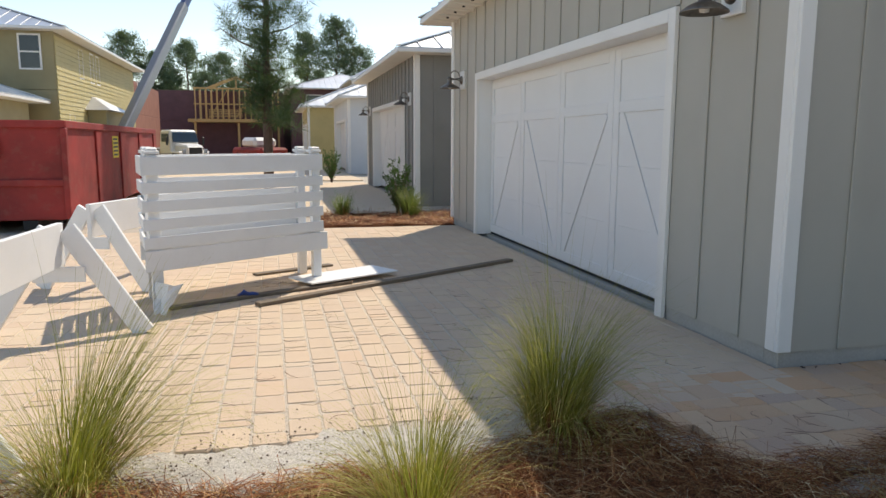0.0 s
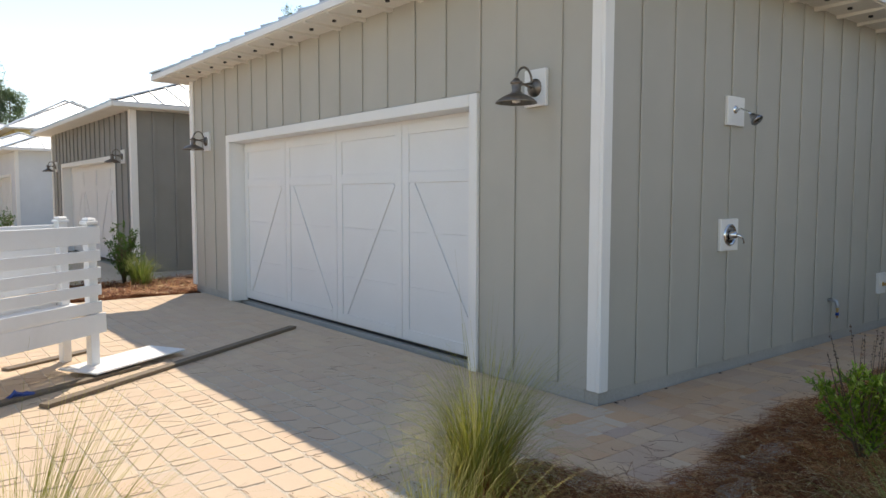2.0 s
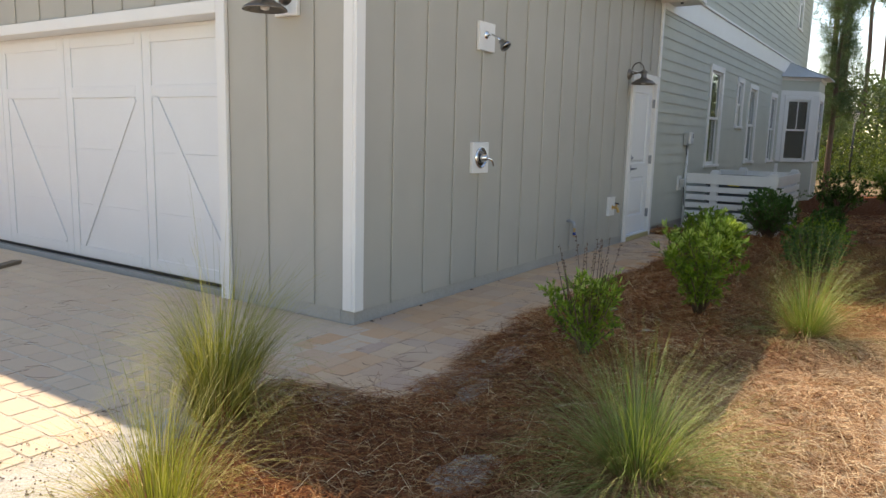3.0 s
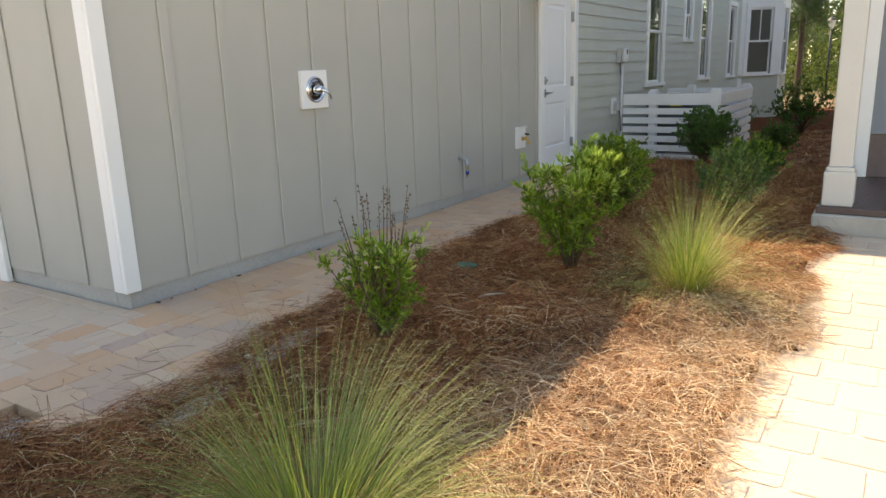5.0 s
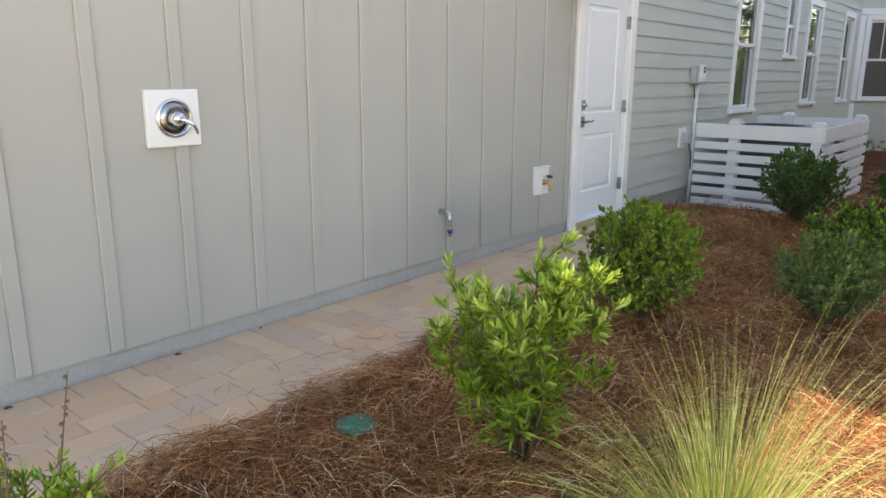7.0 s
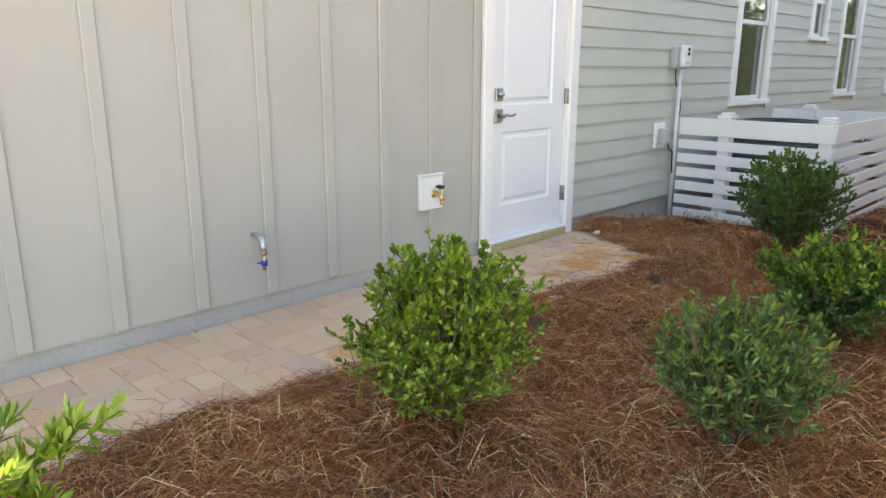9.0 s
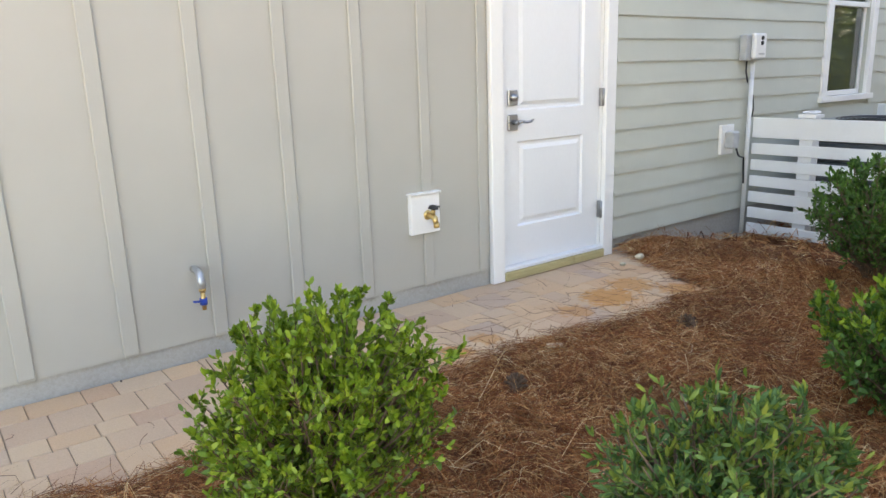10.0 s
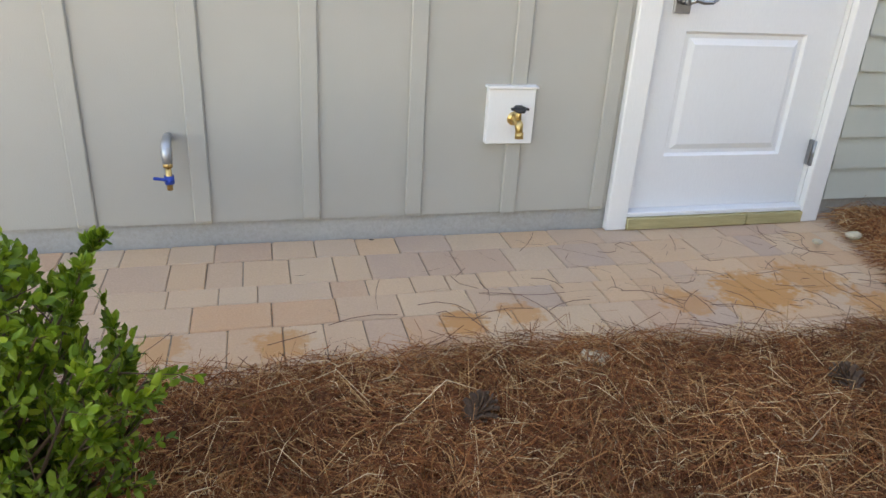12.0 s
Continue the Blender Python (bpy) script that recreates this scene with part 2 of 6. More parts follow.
STUD = wood_mat("new_lumber", (0.42, 0.27, 0.10), (0.60, 0.42, 0.20), (4, 4, 1))
BARK = wood_mat("pine_bark", (0.06, 0.04, 0.03), (0.17, 0.11, 0.08), (6, 6, 1))
TWIG = plain("brown_twig", (0.13, 0.08, 0.05), 0.8)
# Near-black colour for the shade inside the rooms, used behind the panes.
ROOM_DARK = plain("dark_room_lining", (0.03, 0.035, 0.035), 0.9)
BLIND = plain("pale_window_blind", (0.32, 0.34, 0.33), 0.8)
STEEL = plain("crane_steel", (0.24, 0.25, 0.26), 0.4, 0.4)
NAVY = plain("crane_blue", (0.03, 0.06, 0.17), 0.4)
RUBBER = plain("tyre_rubber", (0.02, 0.02, 0.02), 0.85)
GRASSM = leafy("grass_blade", (0.14, 0.14, 0.022), (0.33, 0.30, 0.045), (0.62, 0.52, 0.20), 0.6, 0.35)
GRASSG = leafy("green_grass_blade", (0.075, 0.125, 0.022), (0.185, 0.24, 0.045), (0.43, 0.42, 0.16), 0.6, 0.3)
LEAF_A = leafy("light_leaf", (0.08, 0.15, 0.015), (0.15, 0.26, 0.02), (0.30, 0.40, 0.04), 0.4, 0.4)
LEAF_B = leafy("holly_leaf", (0.05, 0.10, 0.012), (0.13, 0.23, 0.02), (0.30, 0.40, 0.05), 0.35, 0.25)
LEAF_C = leafy("bluish_leaf", (0.03, 0.09, 0.03), (0.06, 0.15, 0.045), (0.20, 0.30, 0.07), 0.45, 0.25)
LEAF_D = leafy("deep_leaf", (0.02, 0.07, 0.015), (0.04, 0.12, 0.02), (0.10, 0.22, 0.04), 0.4, 0.2)
NEEDLE = leafy("pine_needle", (0.03, 0.065, 0.028), (0.05, 0.10, 0.045), (0.12, 0.17, 0.08), 0.5, 0.2)
# Foliage far off: distance haze is put into the leaf colours, lighter and bluer.
HAZE_LEAF = leafy("far_pine_foliage", (0.06, 0.10, 0.07), (0.10, 0.155, 0.10), (0.17, 0.235, 0.13), 0.6, 0.2)
WOODBRUSH = leafy("woodland_brush", (0.025, 0.045, 0.01), (0.07, 0.11, 0.018), (0.22, 0.26, 0.055), 0.6, 0.25)
DARKBRUSH = leafy("dark_undergrowth_leaf", (0.035, 0.055, 0.03), (0.06, 0.09, 0.04), (0.12, 0.15, 0.06), 0.6, 0.15)
LIME = leafy("lime_new_leaf", (0.24, 0.36, 0.05), (0.36, 0.50, 0.09), (0.52, 0.60, 0.18), 0.4, 0.3)
BRUSH = leafy("sunlit_brush", (0.05, 0.09, 0.015), (0.13, 0.19, 0.03), (0.27, 0.31, 0.06), 0.6, 0.3)


# ---- mesh helpers ----
def root_of(ob):
    while ob.parent:
        ob = ob.parent
    return ob


def part(name, bm, mat, parent=None, label="", kind=""):
    """One mesh object out of a bmesh in world metres, under a thing or a part of it."""
    me = bpy.data.meshes.new(name)
    if parent is not None:
        bmesh.ops.translate(bm, verts=bm.verts, vec=-root_of(parent).location)
    bm.to_mesh(me)
    bm.free()
    me.materials.append(mat)
    ob = new(name, me)
    ob.parent = parent
    return tagged(ob, label, "", "", kind)


def raw(name, verts, faces, mat, parent=None, label="", kind="", smooth=False):
    """A mesh of many faces of one size, from arrays."""
    verts, faces = np.asarray(verts, float), np.asarray(faces, int)
    if parent is not None:
        verts = verts - np.array(root_of(parent).location)
    me = bpy.data.meshes.new(name)
    me.vertices.add(len(verts))
    me.vertices.foreach_set("co", verts.ravel())
    k = faces.shape[1]
    me.loops.add(faces.size)
    me.loops.foreach_set("vertex_index", faces.ravel())
    me.polygons.add(len(faces))
    me.polygons.foreach_set("loop_start", np.arange(0, faces.size, k))
    me.polygons.foreach_set("use_smooth", np.full(len(faces), smooth))
    me.update(calc_edges=True)
    me.materials.append(mat)
    ob = new(name, me)
    ob.parent = parent
    return tagged(ob, label, "", "", kind)


def thing(name, at, label, category, group="", kind=""):
    e = new(name)
    e.location = at
    return tagged(e, label, category, group, kind)


def solid(name, bm, mat, label="", category="", kind="structure"):
    ob = part(name, bm, mat)
    return tagged(ob, label, category, "", kind)


def box(bm, lo, hi, bev=0.0, m=None):
    """A box between two corners, with softened edges; m turns it afterwards."""
    lo, hi = Vector(lo), Vector(hi)
    r = bmesh.ops.create_cube(bm, size=1, matrix=Matrix.Translation((lo + hi) / 2) @ Matrix.Diagonal((*(hi - lo), 1)))
    vs = r["verts"]
    if bev:
        es = list({e for v in vs for e in v.link_edges})
        vs = list({v for v in bmesh.ops.bevel(bm, geom=es, offset=bev, segments=1, affect="EDGES")["verts"]} | {v for v in vs if v.is_valid})
    if m is not None:
        bmesh.ops.transform(bm, matrix=m, verts=vs)
    return bm


def beam(bm, a, b, w, d, bev=0.0, up=(0, 0, 1)):
    """A straight board from a to b, w wide and d deep."""
    a, b = Vector(a), Vector(b)
    z = (b - a).normalized()
    x = Vector(up).cross(z)
    if x.length < 1e-3:
        x = Vector((1, 0, 0))
    x.normalize()
    y = z.cross(x)
    m = Matrix((x, y, z)).transposed().to_4x4()
    m.translation = (a + b) / 2
    return box(bm, (-w / 2, -d / 2, -(b - a).length / 2), (w / 2, d / 2, (b - a).length / 2), bev, m)


def tube(bm, pts, r, seg=8):
    """A round pipe through points; r is one radius or one per point."""
    pts = [Vector(p) for p in pts]
    rs = r if isinstance(r, (list, tuple)) else [r] * len(pts)
    rings = []
    side = None
    for i, p in enumerate(pts):
        d = (pts[min(i + 1, len(pts) - 1)] - pts[max(i - 1, 0)]).normalized()
        if side is None:
            side = d.orthogonal().normalized()
        side = (side - d * side.dot(d)).normalized()
        o = d.cross(side)
        rings.append([bm.verts.new(p + (side * math.cos(2 * math.pi * j / seg) + o * math.sin(2 * math.pi * j / seg)) * rs[i]) for j in range(seg)])
    for a, b in zip(rings, rings[1:]):
        for j in range(seg):
            bm.faces.new((a[j], a[(j + 1) % seg], b[(j + 1) % seg], b[j])).smooth = True
    bm.faces.new(rings[0][::-1])
    bm.faces.new(rings[-1])
    return bm


def lathe(bm, profile, m, seg=24):
    """A turned shape: (radius, height) pairs round the local z axis of m."""
    rings = [[bm.verts.new(m @ Vector((r * math.cos(2 * math.pi * j / seg), r * math.sin(2 * math.pi * j / seg), h))) for j in range(seg)] for r, h in profile]
    for a, b in zip(rings, rings[1:]):
        for j in range(seg):
            bm.faces.new((a[j], a[(j + 1) % seg], b[(j + 1) % seg], b[j])).smooth = True
    return bm


def poly(bm, pts):
    return bm.faces.new([bm.verts.new(p) for p in pts])


def slab_of(bm, pts, thick):
    """A flat many-sided slab with its top at the given points."""
    n = len(pts)
    top = [bm.verts.new(p) for p in pts]
    bot = [bm.verts.new(Vector(p) - Vector((0, 0, thick))) for p in pts]
    bm.faces.new(top)
    bm.faces.new(bot[::-1])
    for i in range(n):
        bm.faces.new((top[i], bot[i], bot[(i + 1) % n], top[(i + 1) % n]))
    return bm


def B():
    return bmesh.new()


def frame_of(origin, u):
    """A wall's own axes: x along u, y into the wall, z up."""
    u = Vector((*u, 0)).normalized()
    n = Vector((-u.y, u.x, 0))
    m = Matrix((u, n, Vector((0, 0, 1)))).transposed().to_4x4()
    m.translation = origin
    return m


SIDE = frame_of((0, 0, 0), (1, 0))
FRONT = frame_of((0, 7.55, 0), (0, -1))


def wall_panel(name, m, length, z0, z1, thick, openings, mat, label):
    """A wall with real openings, out of blocks between them."""
    bm = B()
    xs = sorted({0, length, *[o[0] for o in openings], *[o[1] for o in openings]})
    for a, b in zip(xs, xs[1:]):
        zs = [z0]
        for o in sorted(openings, key=lambda q: q[2]):
            if o[0] <= a + 1e-6 and o[1] >= b - 1e-6:
                zs += [o[2], o[3]]
        zs.append(z1)
        for c, d in zip(zs[::2], zs[1::2]):
            if d - c > 1e-4:
                box(bm, (a, 0, c), (b, thick, d), 0, m)
    return solid(name, bm, mat, label, "wall")


UNIT = {}


def piece(name, me, m, parent):
    ob = new(name, me)
    ob.parent = parent
    ob.matrix_basis = m
    return ob


def unit_mesh(key, make, mat):
    if key not in UNIT:
        me = bpy.data.meshes.new(key)
        bm = make(B())
        bm.to_mesh(me)
        bm.free()
        me.materials.append(mat)
        UNIT[key] = me
    return UNIT[key]


def lap_board(bm):
    """A lap board 1 m long and 1 high, thick at its lower edge."""
    v = [bm.verts.new(p) for x in (0, 1) for p in ((x, 0, 0.1), (x, -0.013, 0.1), (x, -0.016, 0), (x, -0.020, 0), (x, -0.008, 1), (x, 0, 1))]
    for i in range(6):
        j = (i + 1) % 6
        bm.faces.new((v[i], v[j], v[6 + j], v[6 + i]))
    bm.faces.new(v[0:6][::-1])
    bm.faces.new(v[6:12])
    bmesh.ops.recalc_face_normals(bm, faces=bm.faces)
    return bm


def clapboards(parent, m, x0, x1, z0, z1, openings, mat, step=0.1413, deep=1.0):
    """Lap boards as pieces of a wall, cut at its openings."""
    me = unit_mesh("clapboard_" + mat.name, lap_board, mat)
    z = z0
    while z < z1 - 0.02:
        h = min(step, z1 - z)
        cuts = [x0]
        for o in sorted(openings):
            if o[2] < z + h * 0.6 and o[3] > z + h * 0.4:
                cuts += [o[0], o[1]]
        cuts.append(x1)
        for a, b in zip(cuts[::2], cuts[1::2]):
            if b - a > 0.02:
                piece("clapboard", me, m @ Matrix.Translation((a, -0.001, z)) @ Matrix.Diagonal((b - a, deep, h, 1)), parent)
        z += step


def battens(parent, m, spans, mat):
    """Battens over board joints; each span is its middle, foot and head."""
    for c, a, b in spans:
        piece("batten", unit_mesh("batten_" + mat.name, lambda bm: box(bm, (-0.031, -0.014, 0), (0.031, -0.001, 1), 0.004), mat),
              m @ Matrix.Translation((c, 0, a)) @ Matrix.Diagonal((1, 1, b - a, 1)), parent)


def window(name, m, x0, x1, z0, z1, grid=False, label="white double-hung window with dark reflecting panes"):
    """A double-hung window in a wall's own axes, sitting in its opening."""
    w = thing(name, (0, 0, 0), label, "window", "", "structure")
    t, T = 0.095, m
    bm = B()
    box(bm, (x0, -0.035, z0 + 0.05), (x0 + t, 0.0, z1), 0.004, T)
    box(bm, (x1 - t, -0.035, z0 + 0.05), (x1, 0.0, z1), 0.004, T)
    box(bm, (x0 + t, -0.035, z1 - t), (x1 - t, 0.0, z1), 0.004, T)
    part("window_frame", bm, WHITE, w)
    bm = box(B(), (x0 - 0.02, -0.055, z0), (x1 + 0.02, 0.0, z0 + 0.05), 0.005, T)
    part("window_sill", bm, WHITE, w)
    ix0, ix1, iz0, iz1 = x0 + t, x1 - t, z0 + 0.05, z1 - t
    mid = (iz0 + iz1) / 2
    for k, (a, b, y) in enumerate(((iz0, mid + 0.02, 0.03), (mid - 0.02, iz1, 0.005))):
        bm = B()
        s = 0.042
        box(bm, (ix0, y, a), (ix0 + s, y + 0.024, b), 0.003, T)
        box(bm, (ix1 - s, y, a), (ix1, y + 0.024, b), 0.003, T)
        box(bm, (ix0 + s, y, a), (ix1 - s, y + 0.024, a + s), 0.003, T)
        box(bm, (ix0 + s, y, b - s), (ix1 - s, y + 0.024, b), 0.003, T)
        if grid and k:
            c = (ix0 + ix1) / 2
            box(bm, (c - 0.01, y + 0.004, a + s), (c + 0.01, y + 0.02, b - s), 0, T)
        part("sash", bm, WHITE, w)
        g = part("pane", box(B(), (ix0 + s, y + 0.01, a + s), (ix1 - s, y + 0.015, b - s), 0, T), GLASS, w)
        g.visible_shadow = False
    # Flat dark sheet added behind the panes in place of an unlit room.
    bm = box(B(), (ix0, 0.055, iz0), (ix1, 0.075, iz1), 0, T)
    part("jamb_lining", bm, ROOM_DARK, w)
    return w


# ---- ground ----
def smooth(a, b, x):
    t = np.clip((x - a) / (b - a), 0, 1)
    return t * t * (3 - 2 * t)


def fall(x, y):
    """How far the ground falls beside the house."""
    return -0.13 * smooth(6.3, 7.6, np.asarray(x, float)) * smooth(-4.5, 0.5, np.asarray(y, float) * 1.0 - 0.0)


def ground_sheet():
    g = np.concatenate([-np.geomspace(2500, 12, 14), np.linspace(-10, 24, 69), np.geomspace(26, 2500, 14)])
    X, Y = np.meshgrid(g, g, indexing="ij")
    Z = -0.05 + fall(X, Y) + 0.006 * np.sin(X * 3.1) * np.cos(Y * 2.7) * (abs(X) < 20)
    n = len(g)
    idx = np.arange(n * n).reshape(n, n)
    f = np.stack([idx[:-1, :-1], idx[1:, :-1], idx[1:, 1:], idx[:-1, 1:]], -1).reshape(-1, 4)
    o = raw("ground", np.stack([X, Y, Z], -1).reshape(-1, 3), f, SAND, None, "pale sandy bare ground of a building site", "structure", True)
    tagged(o, category="ground")


ground_sheet()


def forest_floor():
    gx, gy = np.linspace(20, 90, 36), np.linspace(-45, 45, 46)
    X, Y = np.meshgrid(gx, gy, indexing="ij")
    Z = -0.03 + fall(X, Y) + 0.012 * np.sin(X * 1.3) * np.cos(Y * 1.7)
    idx = np.arange(36 * 46).reshape(36, 46)
    f = np.stack([idx[:-1, :-1], idx[1:, :-1], idx[1:, 1:], idx[:-1, 1:]], -1).reshape(-1, 4)
    o = raw("ground_forest_floor", np.stack([X, Y, Z], -1).reshape(-1, 3), f, LITTER, None, "brown leaf litter under the pines", "structure", True)
    tagged(o, category="ground")


forest_floor()


def wob(x, s=1.0):
    return 0.055 * np.sin(3.1 * x * s + 0.6) + 0.035 * np.sin(7.7 * x * s + 2.1) + 0.02 * np.sin(17 * x * s)


def bed_top(x):
    """The house-side edge of the straw bed along the path."""
    x = np.asarray(x, float)
    e = np.where(x < -1.75, -0.76 + 0.9 * wob(x), np.interp(x, (-1.75, -1.5, -1.2, -1.0, -0.85), (-0.85, -0.42, -0.55, -1.02, -1.10)))
    e = np.where(x > -0.85, np.interp(x, (-0.85, 0, 1, 2, 3.4, 6.0, 6.15), (-1.1, -0.99, -0.84, -0.87, -0.9, -0.97, -0.9)) + 0.5 * wob(x), e)
    return np.where(x > 5.86, np.interp(x, (5.86, 5.9, 6.05, 6.17, 6.21, 6.4), (-0.97, -0.84, -0.5, -0.24, -0.04, -0.02)) + 0.25 * wob(x, 3.0) * (x < 6.2), e)


def bed_low(x):
    """Its other edge, along the second walk and the porch."""
    x = np.asarray(x, float)
    return np.where(x < 3.2, -3.06 + wob(x), np.where(x < 8.2, -2.97, -6.0))


def in_bed(x, y):
    a = (y < bed_top(x)) & (y > bed_low(x)) & (x > -6) & (x < 19)
    b = (x > -2.0 + wob(y)) & (x < 2.2) & (y > 7.28 + 0.5 * wob(x)) & (y < 9.25 + wob(x)) & ~((x > -0.02) & (y < 7.6))
    return a | b


def bed_height(x, y):
    return 0.012 + fall(x, y) + 0.018 * np.sin(x * 2.3 + 1) * np.sin(y * 3.1) + 0.012 * np.sin(x * 7.1 + y * 5.3) + 0.008 * np.sin(x * 15.3 - y * 11.7)


BARE = ((-0.15, -1.17, 0.5, 0.09), (-1.38, -1.72, 0.22, 0.12), (0.45, -1.06, 0.25, 0.06), (-0.62, -1.30, 0.2, 0.07))


def bareness(x, y):
    """Nearly 1 where the straw has been blown off the sand."""
    b = np.zeros_like(x)
    for cx, cy, rx, ry in BARE:
        q = ((x - cx) / rx) ** 2 + ((y - cy) / ry) ** 2 + 0.35 * np.sin(x * 37 + cx) * np.sin(y * 31)
        b = np.maximum(b, np.clip(1.4 - q, 0, 1))
    return b


def bare_sand():
    for cx, cy, rx, ry in BARE:
        gx, gy = np.linspace(cx - 1.3 * rx, cx + 1.3 * rx, 30), np.linspace(cy - 1.3 * ry, cy + 1.3 * ry, 14)
        X, Y = np.meshgrid(gx, gy, indexing="ij")
        Z = bed_height(X, Y) - 0.012 + 0.02 * bareness(X, Y)
        idx = np.arange(30 * 14).reshape(30, 14)
        f = np.stack([idx[:-1, :-1], idx[1:, :-1], idx[1:, 1:], idx[:-1, 1:]], -1).reshape(-1, 4)
        tagged(raw("ground_sand", np.stack([X, Y, Z], -1).reshape(-1, 3), f, DIRT, None, "bare pale sand showing through the straw", "structure", True), category="ground")


def straw_bed():
    step = 0.06
    gx, gy = np.arange(-5, 19, step), np.arange(-6, 9.6, step)
    X, Y = np.meshgrid(gx, gy, indexing="ij")
    M = in_bed(X, Y)
    near = np.zeros_like(M)
    for i in (-1, 0, 1):
        for j in (-1, 0, 1):
            near |= np.roll(np.roll(M, i, 0), j, 1)
    inner = np.ones_like(M)
    for i in (-1, 0, 1):
        for j in (-1, 0, 1):
            inner &= np.roll(np.roll(M, i, 0), j, 1)
    Z = np.where(inner, bed_height(X, Y), np.where(M, bed_height(X, Y) - 0.02, -0.055 + fall(X, Y)))
    idx = np.full(X.shape, -1)
    idx[near] = np.arange(near.sum())
    V = np.stack([X[near], Y[near], Z[near]], -1)
    q = np.stack([idx[:-1, :-1], idx[1:, :-1], idx[1:, 1:], idx[:-1, 1:]], -1).reshape(-1, 4)
    q = q[(q >= 0).all(1)]
    o = raw("straw_bed", V, q, STRAWBED, None, "planting bed mulched with reddish-brown pine straw", "structure", True)
    tagged(o, category="ground")
    rng = np.random.default_rng(4)

    def strands(n, x0, x1, y0, y1, w, name):
        x, y = rng.uniform(x0, x1, n), rng.uniform(y0, y1, n)
        keep = in_bed(x + rng.normal(0, 0.03, n), y + rng.normal(0, 0.03, n)) & ~((x > 0) & (x < 6.2) & (y > -0.08) & (y < 7.3))
        keep &= rng.random(n) > bareness(x, y) * 0.6
        x, y = x[keep], y[keep]
        n = len(x)
        a = rng.uniform(0, 2 * math.pi, n)
        L = rng.uniform(0.08, 0.24, n)
        bend = rng.normal(0, 0.5, n)
        lift = rng.uniform(0, 0.030, n) * (1 + 2.0 * (rng.random(n) < 0.04))
        P = []
        for s in (0, 0.5, 1.0):
            ang = a + bend * (s - 0.5)
            P.append((x + np.cos(ang) * L * (s - 0.5), y + np.sin(ang) * L * (s - 0.5), np.maximum(bed_height(x, y), -0.02 + fall(x, y)) + 0.006 + lift * (0.4 + np.sin(math.pi * s)) + rng.uniform(0, 0.004, n)))
        V = np.zeros((n, 6, 3))
        px, py = -np.sin(a) * w / 2, np.cos(a) * w / 2
        for k, (u, v, z) in enumerate(P):
            V[:, 2 * k] = np.stack([u - px, v - py, z], -1)
            V[:, 2 * k + 1] = np.stack([u + px, v + py, z + 0.001], -1)
        base = np.arange(n)[:, None] * 6
        F = np.concatenate([base + np.array([[2 * k, 2 * k + 1, 2 * k + 3, 2 * k + 2]]) for k in range(2)])
        o = raw(name, V.reshape(-1, 3), F, STRAW, None, "loose reddish pine needles lying on the bed", "stuff")
        tagged(o, category="pine straw")

    strands(265000, -2.6, 6.6, -3.2, 0.0, 0.0014, "pine_straw")
    strands(120000, 2.4, 6.8, -2.6, 0.0, 0.0013, "pine_straw")
    strands(34000, -5, -2.6, -3.2, -0.5, 0.0024, "pine_straw")
    strands(16000, 6.6, 12, -4, 0.0, 0.005, "pine_straw")
    strands(8000, -2.2, 2, 7.2, 9.4, 0.006, "pine_straw")


straw_bed()
bare_sand()


def sand_strip():
    """Loose sand washed over the edge of the paving."""
    gx, gy = np.arange(-4.6, -1.62, 0.025), np.arange(-1.15, -0.08, 0.025)
    X, Y = np.meshgrid(gx, gy, indexing="ij")
    top = np.interp(X, (-4.6, -3.0, -2.4, -1.9, -1.4, -1.0), (-0.52, -0.38, -0.33, -0.26, -0.20, -0.36)) + wob(X, 2.3) * 0.9 + wob(X, 6.1) * 0.35
    Z = -0.010 + 0.017 * np.clip((top - Y) / 0.14, -1.5, 1) + 0.004 * np.sin(X * 41) * np.cos(Y * 37)
    n, m = X.shape
    idx = np.arange(n * m).reshape(n, m)
    f = np.stack([idx[:-1, :-1], idx[1:, :-1], idx[1:, 1:], idx[:-1, 1:]], -1).reshape(-1, 4)
    tagged(raw("ground_sand", np.stack([X, Y, Z], -1).reshape(-1, 3), f, GRIT, None, "pale gritty sand along the driveway edge", "structure", True), category="ground")
    r = np.random.default_rng(77)
    q = 1300
    x = r.uniform(-4.4, -1.7, q)
    y = np.interp(x, (-4.6, -3.0, -2.4, -1.9, -1.4, -1.0), (-0.52, -0.38, -0.33, -0.26, -0.20, -0.36)) + r.normal(-0.16, 0.2, q)
    s = 0.002 + 0.006 * r.random(q) ** 2
    a = r.uniform(0, 6.28, q)
    V = np.stack([np.stack([x + np.cos(a + k * 2.1) * s, y + np.sin(a + k * 2.1) * s, np.full(q, 0.007)], -1) for k in range(3)] + [np.stack([x, y, 0.008 + s * 0.8], -1)], 1).reshape(-1, 3)
    b = np.arange(q)[:, None] * 4
    F = np.concatenate([b + [[0, 1, 3]], b + [[1, 2, 3]], b + [[2, 0, 3]]])
    tagged(raw("grit", V, F, GRIT2, None, "scattered grit and bark crumbs on the sand", "stuff"), category="grit")


sand_strip()


